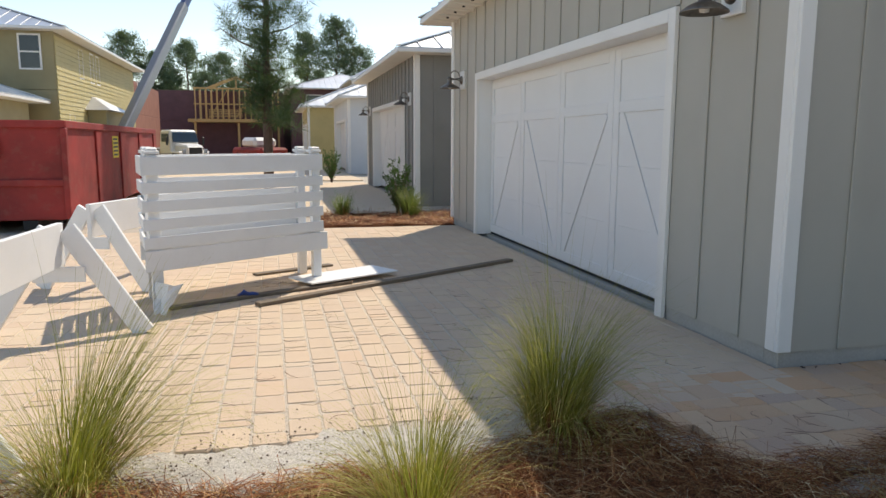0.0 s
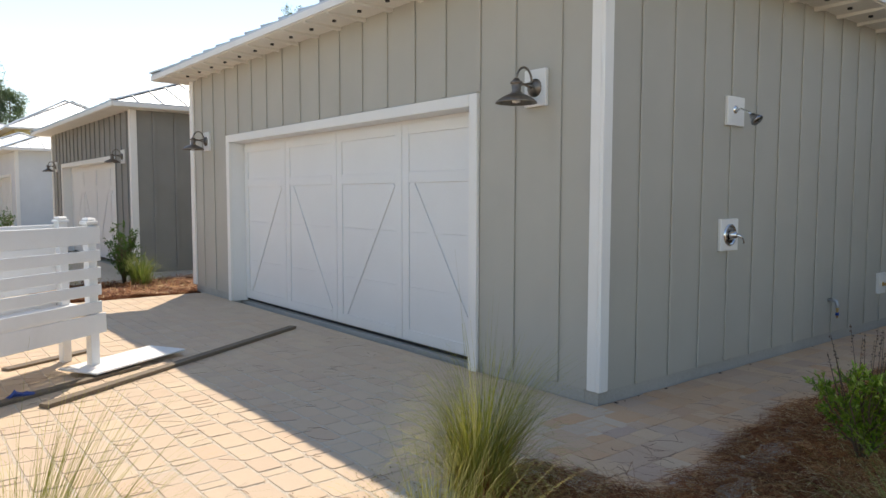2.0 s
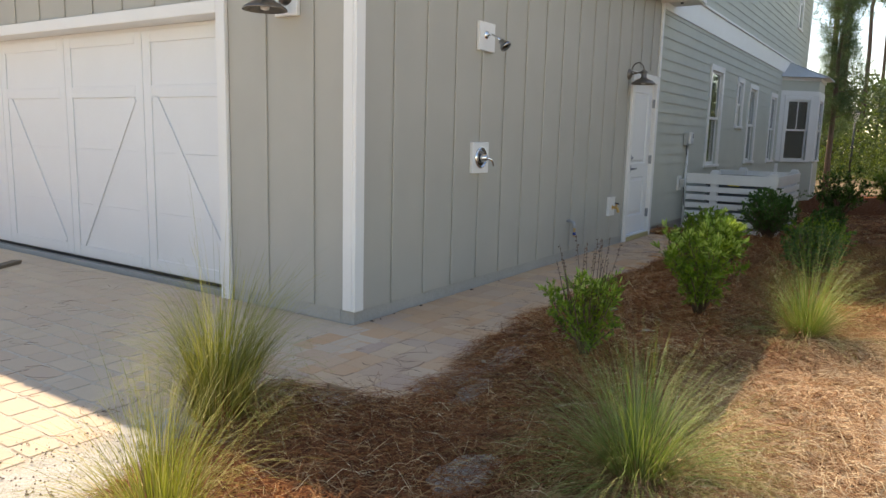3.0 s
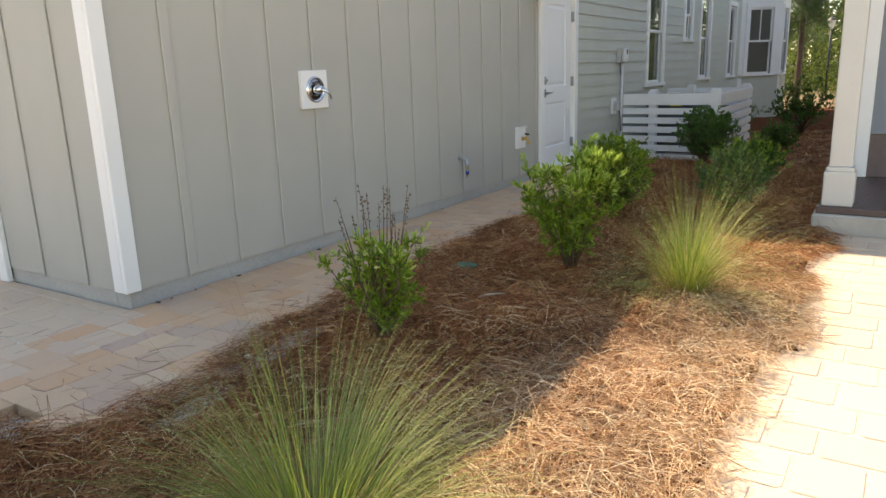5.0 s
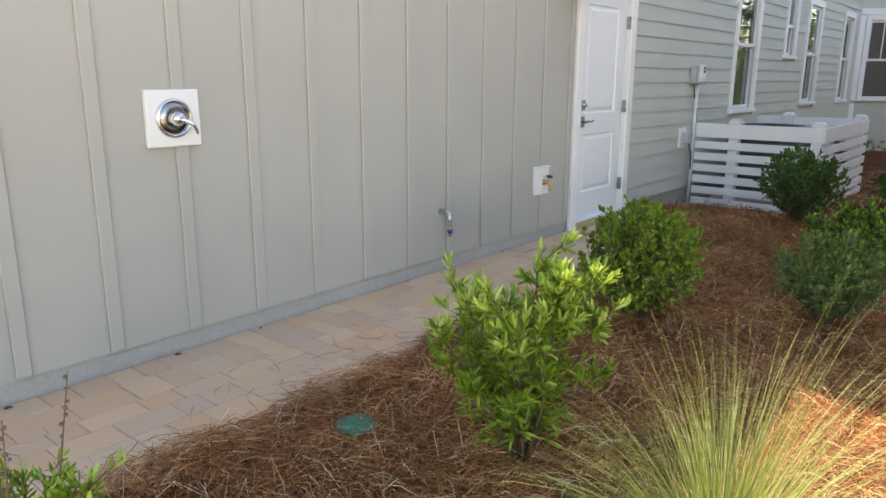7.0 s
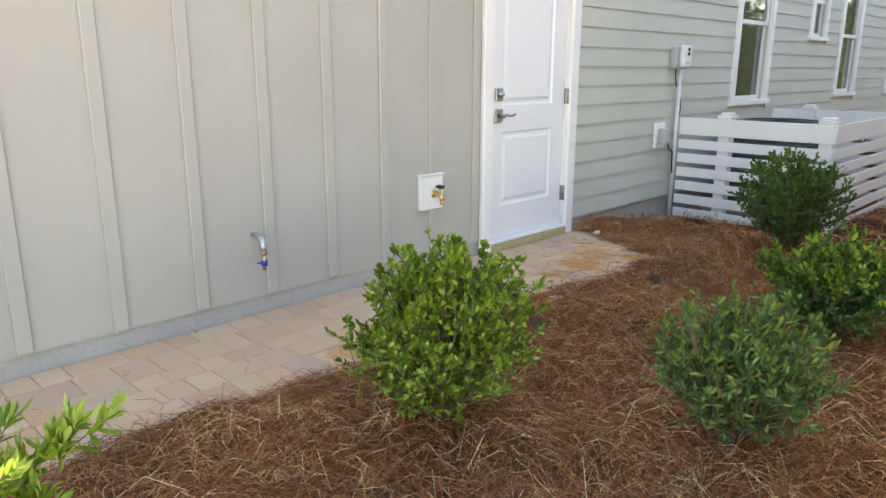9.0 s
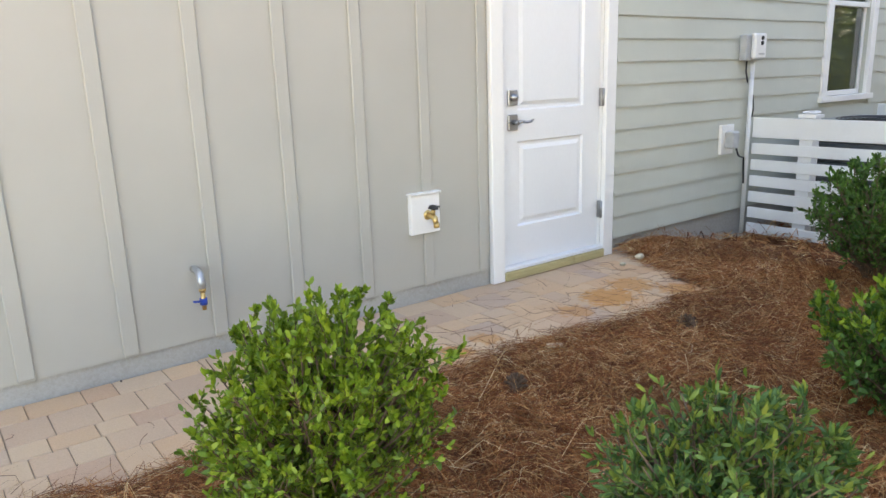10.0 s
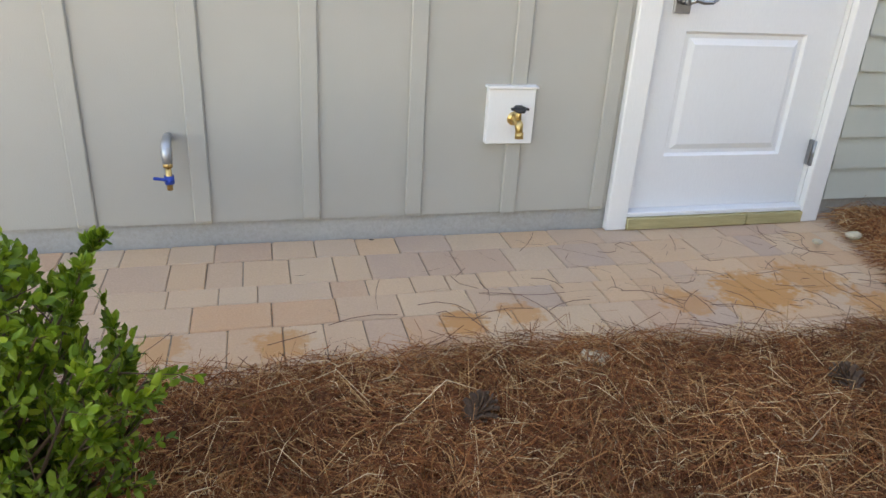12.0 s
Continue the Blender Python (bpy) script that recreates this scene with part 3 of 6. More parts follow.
def stray_needles():
    """Single needles blown over the paving."""
    r = np.random.default_rng(5)
    n1, n2, n3 = 110, 150, 160
    x = np.concatenate([r.uniform(4.3, 6.1, n1), r.uniform(-0.9, 6.1, n2), r.uniform(-3.5, -0.2, n3)])
    y = np.concatenate([r.uniform(-0.9, -0.12, n1), -0.9 + 0.25 * np.abs(r.normal(0, 1, n2)), r.uniform(-0.2, 3.2, n3)])
    keep = ~((x > -0.05) & (y > -0.06))
    x, y = x[keep], y[keep]
    n = len(x)
    a, L, bend = r.uniform(0, 6.28, n), r.uniform(0.06, 0.24, n), r.normal(0, 1.1, n)
    V = np.zeros((n, 8, 3))
    for k in range(4):
        s = k / 3
        g = a + bend * (s - 0.5)
        cx, cy = x + np.cos(g) * L * (s - 0.5), y + np.sin(g) * L * (s - 0.5)
        V[:, 2 * k] = np.stack([cx - np.sin(g) * 0.0007, cy + np.cos(g) * 0.0009, np.full(n, 0.006)], -1)
        V[:, 2 * k + 1] = np.stack([cx + np.sin(g) * 0.0007, cy - np.cos(g) * 0.0009, np.full(n, 0.0075)], -1)
    b = np.arange(n)[:, None] * 8
    F = np.concatenate([b + np.array([[2 * k, 2 * k + 1, 2 * k + 3, 2 * k + 2]]) for k in range(3)])
    tagged(raw("stray_needles", V.reshape(-1, 3), F, STRAY, None, "thin dark pine needles blown over the pavers", "stuff"), category="pine straw")


stray_needles()

# ---- garage building ----
GX, GY, GZ = 6.14, 7.55, 3.08
GD = (1.20, 6.22, 0.0, 2.19)
fo = (GY - GD[1], GY - GD[0], -0.2, GD[3] - 0.07)
wall_front = wall_panel("wall_front", FRONT, GY, 0.09, GZ, 0.14, [fo], SIDING, "greige board and batten garage front wall")
wall_side = wall_panel("wall_side", SIDE @ Matrix.Translation((0.14, 0, 0)), GX - 0.14, 0.09, GZ, 0.14, [(5.032, 5.89, -0.1, 2.0)], SIDING, "greige board and batten garage side wall in shade")
bm = B()
box(bm, (GX - 0.14, 0.14, 0.09), (GX - 0.01, GY, GZ))
box(bm, (0.14, GY - 0.14, 0.09), (GX - 0.14, GY, GZ))
solid("wall_back", bm, SIDING, "greige garage back walls", "wall")
bm = B()
box(bm, (0.012, 0.012, -0.3), (5.17, 0.13, 0.09), 0.004)
box(bm, (0.012, 0.13, -0.3), (0.13, 1.22, 0.09), 0.004)
box(bm, (0.012, 6.2, -0.3), (0.13, GY - 0.012, 0.09), 0.004)
box(bm, (6.05, 0.012, -0.5), (19.5, 0.13, 0.09 - 0.0), 0.004)
solid("foundation", bm, CONC, "grey concrete foundation curb under the siding", "foundation")
bm = box(B(), (0.14, 0.14, -0.3), (GX - 0.14, GY - 0.14, -0.005))
solid("floor", bm, CONC, "concrete garage slab", "floor")

FB = [GY - 0.384, GY - 0.83] + [GY - (0.37 + 0.4245 * k) for k in range(2, 17)]
battens(wall_front, FRONT, [(c, 0.09, GZ) if not (fo[0] - 0.12 < c < fo[1] + 0.12) else (c, GD[3] + 0.01, GZ) for c in FB if 0.12 < c < GY - 0.12], SIDING)
SB = [3.110 + 0.3845 * k for k in range(-8, 9)]
battens(wall_side, SIDE, [(c, 0.09, 0.375) if abs(c - 4.648) < 0.1 else ((c, 0.09, GZ) if not 5.06 < c < 6.16 else (c, 2.16, GZ)) for c in SB if 0.12 < c < GX - 0.1], SIDING)
battens(wall_side, SIDE, [(4.648, 0.585, GZ)], SIDING)
bm = B()
box(bm, (-0.03, -0.03, 0.095), (0.062, -0.002, GZ), 0.004)
box(bm, (-0.03, -0.002, 0.095), (-0.002, 0.08, GZ), 0.004)
solid("trim_corner", bm, WHITE, "white corner board", "trim")
bm = box(B(), (-0.03, GY - 0.1, 0.095), (-0.002, GY + 0.03, GZ), 0.004)
box(bm, (-0.002, GY + 0.002, 0.095), (0.1, GY + 0.03, GZ), 0.004)
solid("trim_corner", bm, WHITE, "white corner board", "trim")
bm = box(B(), (GX - 0.07, -0.032, 2.103), (GX, -0.002, GZ), 0.004)
solid("trim_corner", bm, WHITE, "white corner board between garage and house", "trim")


def hip_roof(name, x0, x1, y0, y1, z, rise, over, mat, label, parent=None, tails=True, seam=0.42):
    """A hipped metal roof with fascia, soffit and rafter tails."""
    X0, X1, Y0, Y1 = x0 - over, x1 + over, y0 - over, y1 + over
    wx, wy = X1 - X0, Y1 - Y0
    h = min(wx, wy) / 2
    if wx < wy:
        a, b = Vector(((X0 + X1) / 2, Y0 + h, z + rise)), Vector(((X0 + X1) / 2, Y1 - h, z + rise))
    else:
        a, b = Vector((X0 + h, (Y0 + Y1) / 2, z + rise)), Vector((X1 - h, (Y0 + Y1) / 2, z + rise))
    zt = z + 0.085
    c = [Vector((X0, Y0, zt)), Vector((X1, Y0, zt)), Vector((X1, Y1, zt)), Vector((X0, Y1, zt))]
    faces = [(c[0], c[1], b, a), (c[1], c[2], b), (c[2], c[3], a, b), (c[3], c[0], a)] if wx >= wy else [(c[0], c[1], a), (c[1], c[2], b, a), (c[2], c[3], b), (c[3], c[0], a, b)]
    bm = B()
    for f in faces:
        poly(bm, f)
        poly(bm, [p - Vector((0, 0, 0.02)) for p in reversed(f)])
    for i in range(4):
        p, q = c[i], c[(i + 1) % 4]
        poly(bm, (p, p - Vector((0, 0, 0.02)), q - Vector((0, 0, 0.02)), q))
    for i, f in enumerate(faces):
        p, q = f[0], f[1]
        n = int((q - p).length / seam)
        nrm = (f[1] - f[0]).cross(f[-1] - f[0]).normalized()
        e = (q - p).normalized()
        up = nrm.cross(e)
        L = (q - p).length
        slope = (f[-1] - f[0]).dot(up)
        for k in range(1, n):
            s = k * L / n
            t0 = (f[-1] - f[0]).dot(e)
            t1 = L - ((f[2] if len(f) == 4 else f[-1]) - f[0]).dot(e)
            ln = slope * min(1, s / max(t0, 1e-3), (L - s) / max(t1, 1e-3))
            if ln > 0.15:
                beam(bm, p + e * s + nrm * 0.012, p + e * s + up * ln + nrm * 0.012, 0.014, 0.026, 0, nrm)
    for v in (a, b):
        for k in c:
            if (k - v).length < h * 1.8 + rise:
                beam(bm, k + Vector((0, 0, 0.02)), v + Vector((0, 0, 0.03)), 0.12, 0.02)
    mk = (lambda nm, b_, mt, lb="": part(nm, b_, mt, parent, lb)) if parent is not None else (lambda nm, b_, mt, lb="": solid(nm, b_, mt, lb or label, "roof"))
    r = mk("roof", bm, mat, label)
    bm = B()
    for p, q in ((0, 1), (1, 2), (2, 3), (3, 0)):
        beam(bm, c[p] - Vector((0, 0, 0.055)), c[q] - Vector((0, 0, 0.055)), 0.022, 0.065)
    mk("fascia", bm, WHITE, "white fascia board")
    bm = B()
    box(bm, (X0 + 0.015, Y0 + 0.015, z - 0.012), (X1 - 0.015, y0, z + 0.006))
    box(bm, (X0 + 0.015, y1, z - 0.012), (X1 - 0.015, Y1 - 0.015, z + 0.006))
    box(bm, (X0 + 0.015, y0, z - 0.012), (x0, y1, z + 0.006))
    box(bm, (x1, y0, z - 0.012), (X1 - 0.015, y1, z + 0.006))
    mk("soffit", bm, SOFFIT, "white soffit boards")
    return r


garage_roof = hip_roof("roof", 0, GX, 0, GY, GZ, 1.45, 0.43, ROOF, "low hipped standing seam metal roof")
bm = box(B(), (0.14, 0.14, GZ - 0.03), (GX - 0.14, GY - 0.14, GZ))
solid("ceiling", bm, SOFFIT, "plain garage ceiling", "ceiling")


def rafter_tail(name_at, m):
    bm = B()
    prof = [(0.0, -0.012), (-0.40, -0.012), (-0.40, -0.024), (-0.35, -0.036), (0.0, -0.044)]
    vs = [[bm.verts.new(m @ Vector((s, y, z))) for y, z in prof] for s in (-0.022, 0.022)]
    bm.faces.new(vs[0])
    bm.faces.new(vs[1][::-1])
    for i in range(5):
        j = (i + 1) % 5
        bm.faces.new((vs[0][j], vs[0][i], vs[1][i], vs[1][j]))
    bmesh.ops.recalc_face_normals(bm, faces=bm.faces)
    part("rafter_tail", bm, SOFFIT, garage_roof)
    part("soffit_vent", tube(B(), [m @ Vector((0.225, -0.2, -0.011)), m @ Vector((0.225, -0.2, -0.03))], 0.02, 10), BLACK, garage_roof, "small dark round vent in the soffit")


for k in range(17):
    rafter_tail(0, FRONT @ Matrix.Translation((0.2 + k * 0.45, 0, GZ)))
for k in range(14):
    rafter_tail(0, SIDE @ Matrix.Translation((0.2 + k * 0.45, 0, GZ)))


# garage door
def garage_door(name, m, w, h, label, bits=True):
    d = thing(name, (0, 0, 0), label, "garage door", "", "structure")
    t = 0.095
    bm = B()
    box(bm, (0, -0.035, 0.0), (t, 0.0, h), 0.004, m)
    part("door_frame", bm, WHITE, d)
    part("door_frame", box(B(), (w - t, -0.035, 0.0), (w, 0.0, h), 0.004, m), WHITE, d)
    part("door_frame", box(B(), (t, -0.035, h - t), (w - t, 0.0, h), 0.004, m), WHITE, d)
    bm = box(B(), (t - 0.02, 0.0, 0.0), (t, 0.2, h - t + 0.02), 0, m)
    box(bm, (w - t, 0.0, 0.0), (w - t + 0.02, 0.2, h - t + 0.02), 0, m)
    box(bm, (t, 0.0, h - t), (w - t, 0.2, h - t + 0.02), 0, m)
    part("jamb", bm, DOORWHITE, d)
    y = 0.19
    iw = w - 2 * t
    for k in range(4):
        z0, z1 = 0.03 + k * (h - t - 0.03) / 4, 0.03 + (k + 1) * (h - t - 0.03) / 4 - 0.0012
        part("door_section", box(B(), (t, y, z0), (w - t, y + 0.045, z1), 0.002, m), DOORWHITE, d)
    part("rubber_seal", box(B(), (t, y + 0.005, 0.002), (w - t, y + 0.03, 0.03), 0, m), BLACK, d)
    lw = iw / 4
    top = 0.03 + 0.75 * (h - t - 0.03)
    for k in range(4):
        a, b = t + k * lw + 0.004, t + (k + 1) * lw - 0.004
        s = 0.105
        bm = B()
        yy = (y - 0.012, y - 0.0005)
        box(bm, (a, yy[0], 0.04), (a + s, yy[1], h - t - 0.03), 0.003, m)
        box(bm, (b - s, yy[0], 0.04), (b, yy[1], h - t - 0.03), 0.003, m)
        for z in (0.04, top - 0.06, h - t - 0.13):
            box(bm, (a + s, yy[0], z), (b - s, yy[1], z + 0.1), 0.003, m)
        fl = k in (0, 2)
        p, q = ((a + s + 0.04), (b - s - 0.04))
        lo, hi = ((p, q) if not fl else (q, p))
        p0, p1 = m @ Vector((p if fl else q, y - 0.007, 0.14)), m @ Vector((q if fl else p, y - 0.007, top - 0.06))
        beam(bm, p0, p1, 0.010, 0.085, 0.002, m.to_3x3() @ Vector((1, 0, 0)))
        part("cross_brace", bm, DOORWHITE, d)
    return d


garage_door("door_1", FRONT @ Matrix.Translation((GY - GD[1], 0, 0)), GD[1] - GD[0], GD[3], "closed white carriage style double garage door with diagonal braces")


# side door
def side_door():
    d = thing("door_2", (5.6, 0, 0), "closed white two panel side door with satin lever", "door", "", "structure")
    x0, x1, zt = 5.08, 6.12, 2.10
    t = 0.092
    part("door_frame", box(B(), (x0, -0.035, 0.0), (x0 + t, 0.0, zt), 0.004), WHITE, d)
    part("door_frame", box(B(), (x1 - t, -0.035, 0.0), (x1, 0.0, zt), 0.004), WHITE, d)
    part("door_frame", box(B(), (x0 + t, -0.035, zt - t), (x1 - t, 0.0, zt), 0.004), WHITE, d)
    a, b, c, e = x0 + t, x1 - t, 0.075, zt - t
    bm = box(B(), (a - 0.02, 0.0, 0.0), (a, 0.13, e + 0.01))
    box(bm, (b, 0.0, 0.0), (b + 0.02, 0.13, e + 0.01))
    box(bm, (a, 0.0, e), (b, 0.13, e + 0.02))
    part("jamb", bm, WHITE, d)
    y = 0.022
    bm = B()
    st = 0.15
    holes = [(a + st, b - st, 0.30, 0.80), (a + st, b - st, 0.975, e - 0.14)]
    box(bm, (a + 0.003, y, c), (a + st, y + 0.04, e - 0.003))
    box(bm, (b - st, y, c), (b - 0.003, y + 0.04, e - 0.003))
    for z0, z1 in ((c, 0.30), (0.80, 0.975), (e - 0.14, e - 0.003)):
        box(bm, (a + st, y, z0), (b - st, y + 0.04, z1))
    for p, q, z0, z1 in holes:
        o = [Vector((p, y, z0)), Vector((q, y, z0)), Vector((q, y, z1)), Vector((p, y, z1))]
        rings = [o]
        for ins, dy in ((0.010, 0.013), (0.026, 0.013), (0.05, 0.002)):
            rings.append([Vector((p + ins, y + dy, z0 + ins)), Vector((q - ins, y + dy, z0 + ins)), Vector((q - ins, y + dy, z1 - ins)), Vector((p + ins, y + dy, z1 - ins))])
        vr = [[bm.verts.new(v) for v in r] for r in rings]
        for r0, r1 in zip(vr, vr[1:]):
            for i in range(4):
                bm.faces.new((r0[i], r0[(i + 1) % 4], r1[(i + 1) % 4], r1[i]))
        bm.faces.new(vr[-1])
    part("door_leaf", bm, DOORWHITE, d)
    bm = box(B(), (a, -0.045, 0.002), (5.74, 0.02, 0.052), 0.003)
    part("threshold", bm, TREATED, d, "yellowish treated pine block under the sill")
    part("threshold", box(B(), (5.745, -0.045, 0.002), (b, 0.02, 0.052), 0.003), TREATED, d, "yellowish treated pine block under the sill")
    part("sill_plate", box(B(), (a, -0.03, 0.053), (b, 0.07, 0.0735), 0.003), DOORWHITE, d)
    for z in (0.31, 1.02, 1.75):
        bm = box(B(), (b - 0.012, -0.004, z - 0.055), (b + 0.012, 0.019, z + 0.055), 0.002)
        tube(bm, [(b - 0.0, -0.01, z - 0.055), (b - 0.0, -0.01, z + 0.055)], 0.008)
        part("hinge", bm, NICKEL, d)
    lx = a + 0.108
    lock = part("deadbolt", box(B(), (lx - 0.036, 0.006, 1.005), (lx + 0.036, 0.0215, 1.09), 0.004), NICKEL, d, "square satin nickel deadbolt")
    part("knob", lathe(B(), [(0.022, 0), (0.022, 0.014), (0.012, 0.016), (0.012, 0.03), (0.0, 0.03)], Matrix.Translation((lx, 0.006, 1.05)) @ pose(0, 0, 0, 90)), NICKEL, lock)
    lev = part("door_handle", box(B(), (lx - 0.036, 0.006, 0.865), (lx + 0.036, 0.0215, 0.955), 0.004), NICKEL, d, "satin nickel lever handle")
    bm = tube(B(), [(lx, 0.006, 0.910), (lx, -0.035, 0.910)], 0.013)
    tube(bm, [(lx, -0.033, 0.910), (lx + 0.03, -0.036, 0.917), (lx + 0.06, -0.036, 0.910), (lx + 0.095, -0.036, 0.912), (lx + 0.118, -0.036, 0.922)], [0.011, 0.009, 0.008, 0.008, 0.005])
    part("lever", bm, NICKEL, lev)


side_door()


# ---- barn lamps ----
def barn_lamp(m, label, plate=True):
    """A gooseneck barn lamp; wall axes: x along, -y out of the wall."""
    l = thing("wall_lamp", (0, 0, 0), label, "lamp", "barn lamps on the garage")
    if plate:
        part("backplate", box(B(), (-0.105, -0.032, -0.13), (0.105, -0.001, 0.13), 0.004, m), WHITE, l)
    y0 = -0.032 if plate else -0.001
    rot = m @ Matrix.Translation((0, y0, 0)) @ pose(0, 0, 0, 90)
    part("canopy", lathe(B(), [(0.065, 0.0), (0.062, 0.012), (0.035, 0.028), (0.016, 0.034), (0.0, 0.034)], rot), GALV, l)
    pts = [(0, y0 - 0.03, 0)]
    pts += [(0, y0 - 0.03 - 0.075 - 0.075 * math.cos(a), 0.03 + 0.075 * math.sin(a) * 1.35) for a in np.linspace(0, math.pi, 12)]
    pts = [(0, y0 - 0.02, -0.01), (0, y0 - 0.045, 0.0)] + pts[1:] + [(0, y0 - 0.18, -0.0)]
    part("arm", tube(B(), [m @ Vector(p) for p in pts], 0.008), GALV, l)
    c = m @ Matrix.Translation((0, y0 - 0.18, 0.012))
    part("neck", lathe(B(), [(0.0, 0.035), (0.02, 0.035), (0.026, 0.022), (0.042, 0.012), (0.044, 0.0), (0.03, -0.004), (0.034, -0.012), (0.03, -0.050), (0.04, -0.060), (0.045, -0.070)], c), GALV, l)
    part("shade", lathe(B(), [(0.03, -0.063), (0.06, -0.073), (0.10, -0.092), (0.138, -0.12), (0.145, -0.133), (0.142, -0.133), (0.135, -0.122), (0.095, -0.10), (0.05, -0.082), (0.0, -0.080)], c, 32), GALV, l)
    part("bulb", lathe(B(), [(0.0, -0.082), (0.018, -0.082), (0.03, -0.11), (0.028, -0.128), (0.0, -0.136)], c, 12), WHITEP, l)
    return l


barn_lamp(FRONT @ Matrix.Translation((GY - 0.585, 0, 2.155)), "bronze gooseneck barn lamp on a white block beside the garage door")
barn_lamp(FRONT @ Matrix.Translation((GY - 6.93, 0, 2.155)), "bronze gooseneck barn lamp on a white block by the corner")
barn_lamp(SIDE @ Matrix.Translation((5.0, -0.001, 2.05)), "weathered bronze gooseneck barn lamp above the side door", False)


# ---- fixtures on the side wall ----
def shower():
    s = thing("outdoor_shower_head", (1.58, -0.03, 2.06), "chrome outdoor shower arm and head on a white block", "shower head")
    part("backplate", box(B(), (1.455, -0.03, 1.945), (1.70, -0.001, 2.17), 0.004), WHITE, s)
    part("flange", lathe(B(), [(0.032, 0), (0.028, 0.008), (0.012, 0.012), (0, 0.012)], pose(1.56, -0.03, 2.07, 90)), CHROME, s)
    part("arm", tube(B(), [(1.56, -0.03, 2.07), (1.56, -0.08, 2.07), (1.56, -0.13, 2.045), (1.56, -0.17, 2.01)], 0.0085), CHROME, s)
    m = look((1.56, -0.165, 2.015), (1.56, -0.24, 1.94)) @ pose(0, 0, 0, 180)
    part("head", lathe(B(), [(0.0, -0.01), (0.015, -0.01), (0.024, 0.0), (0.022, 0.014), (0.040, 0.036), (0.048, 0.062), (0.044, 0.070), (0.0, 0.070)], m), DARKCHROME, s)
    v = thing("shower_valve", (1.53, -0.03, 1.09), "round chrome shower valve on a white block", "shower valve")
    part("backplate", box(B(), (1.405, -0.03, 0.97), (1.66, -0.001, 1.22), 0.004), WHITE, v)
    part("escutcheon", lathe(B(), [(0.088, 0), (0.086, 0.010), (0.078, 0.016), (0.070, 0.010), (0.068, 0.004), (0.05, 0.004), (0.0, 0.004)], pose(1.53, -0.03, 1.095, 90), 36), CHROME, v)
    # Darker chrome inside the rim stands in for a dark reflection.
    part("inner_ring", lathe(B(), [(0.069, 0.005), (0.066, 0.009), (0.04, 0.0095), (0.0, 0.0095)], pose(1.53, -0.03, 1.095, 90), 36), DARKCHROME, v, "inner ring darkened to show a reflection")
    part("sleeve", lathe(B(), [(0.036, 0.018), (0.033, 0.03), (0.028, 0.05), (0.02, 0.062), (0, 0.062)], pose(1.53, -0.03, 1.095, 90)), CHROME, v)
    bm = tube(B(), [(1.53, -0.085, 1.095), (1.54, -0.105, 1.09), (1.575, -0.115, 1.07), (1.59, -0.118, 1.03)], [0.014, 0.011, 0.009, 0.007])
    part("handle", bm, CHROME, v)


shower()


def hose_bib():
    h = thing("hose_bib", (4.625, -0.03, 0.48), "brass hose bib with black handle on a white block", "tap")
    part("backplate", box(B(), (4.525, -0.032, 0.378), (4.710, -0.001, 0.585), 0.003), WHITE, h)
    part("flashing", box(B(), (4.518, -0.042, 0.5865), (4.717, -0.001, 0.596), 0.002), WHITE, h)
    bm = tube(B(), [(4.630, -0.03, 0.475), (4.630, -0.07, 0.475), (4.630, -0.095, 0.465), (4.630, -0.105, 0.43)], [0.015, 0.017, 0.016, 0.013])
    tube(bm, [(4.630, -0.075, 0.47), (4.630, -0.085, 0.515)], 0.011)
    tube(bm, [(4.630, -0.105, 0.44), (4.630, -0.108, 0.418)], 0.0165)
    lathe(bm, [(0.026, 0), (0.024, 0.006), (0, 0.006)], pose(4.630, -0.032, 0.475, 90))
    part("spout", bm, BRASS, h, "brass spout")
    bm = B()
    lathe(bm, [(0.0, -0.004), (0.024, -0.004), (0.028, 0.002), (0.024, 0.009), (0.0, 0.009)], look((4.630, -0.087, 0.52), (4.630, -0.1, 0.58)) @ pose(0, 0, 0, 180), 6)
    beam(bm, (4.597, -0.088, 0.523), (4.665, -0.088, 0.523), 0.016, 0.009, 0.002)
    part("handle", bm, BLACK, h, "black tap handle")
    p = thing("pipe_valve", (3.40, -0.03, 0.38), "grey pipe elbow with brass valve and blue handle", "tap")
    part("pipe", tube(B(), [(3.402, 0.0, 0.412), (3.402, -0.045, 0.416), (3.402, -0.078, 0.402), (3.403, -0.088, 0.365), (3.403, -0.088, 0.34)], [0.015, 0.015, 0.018, 0.018, 0.015]), PIPEM, p)
    bm = tube(B(), [(3.403, -0.088, 0.345), (3.403, -0.088, 0.33)], 0.0155)
    tube(bm, [(3.403, -0.088, 0.33), (3.403, -0.088, 0.25)], 0.010)
    part("valve", bm, BRASS, p)
    bm = tube(B(), [(3.403, -0.088, 0.30), (3.403, -0.088, 0.272)], 0.0165)
    beam(bm, (3.395, -0.10, 0.29), (3.355, -0.105, 0.297), 0.014, 0.008, 0.002)
    part("handle", bm, BLUEP, p, "blue valve handle")


hose_bib()

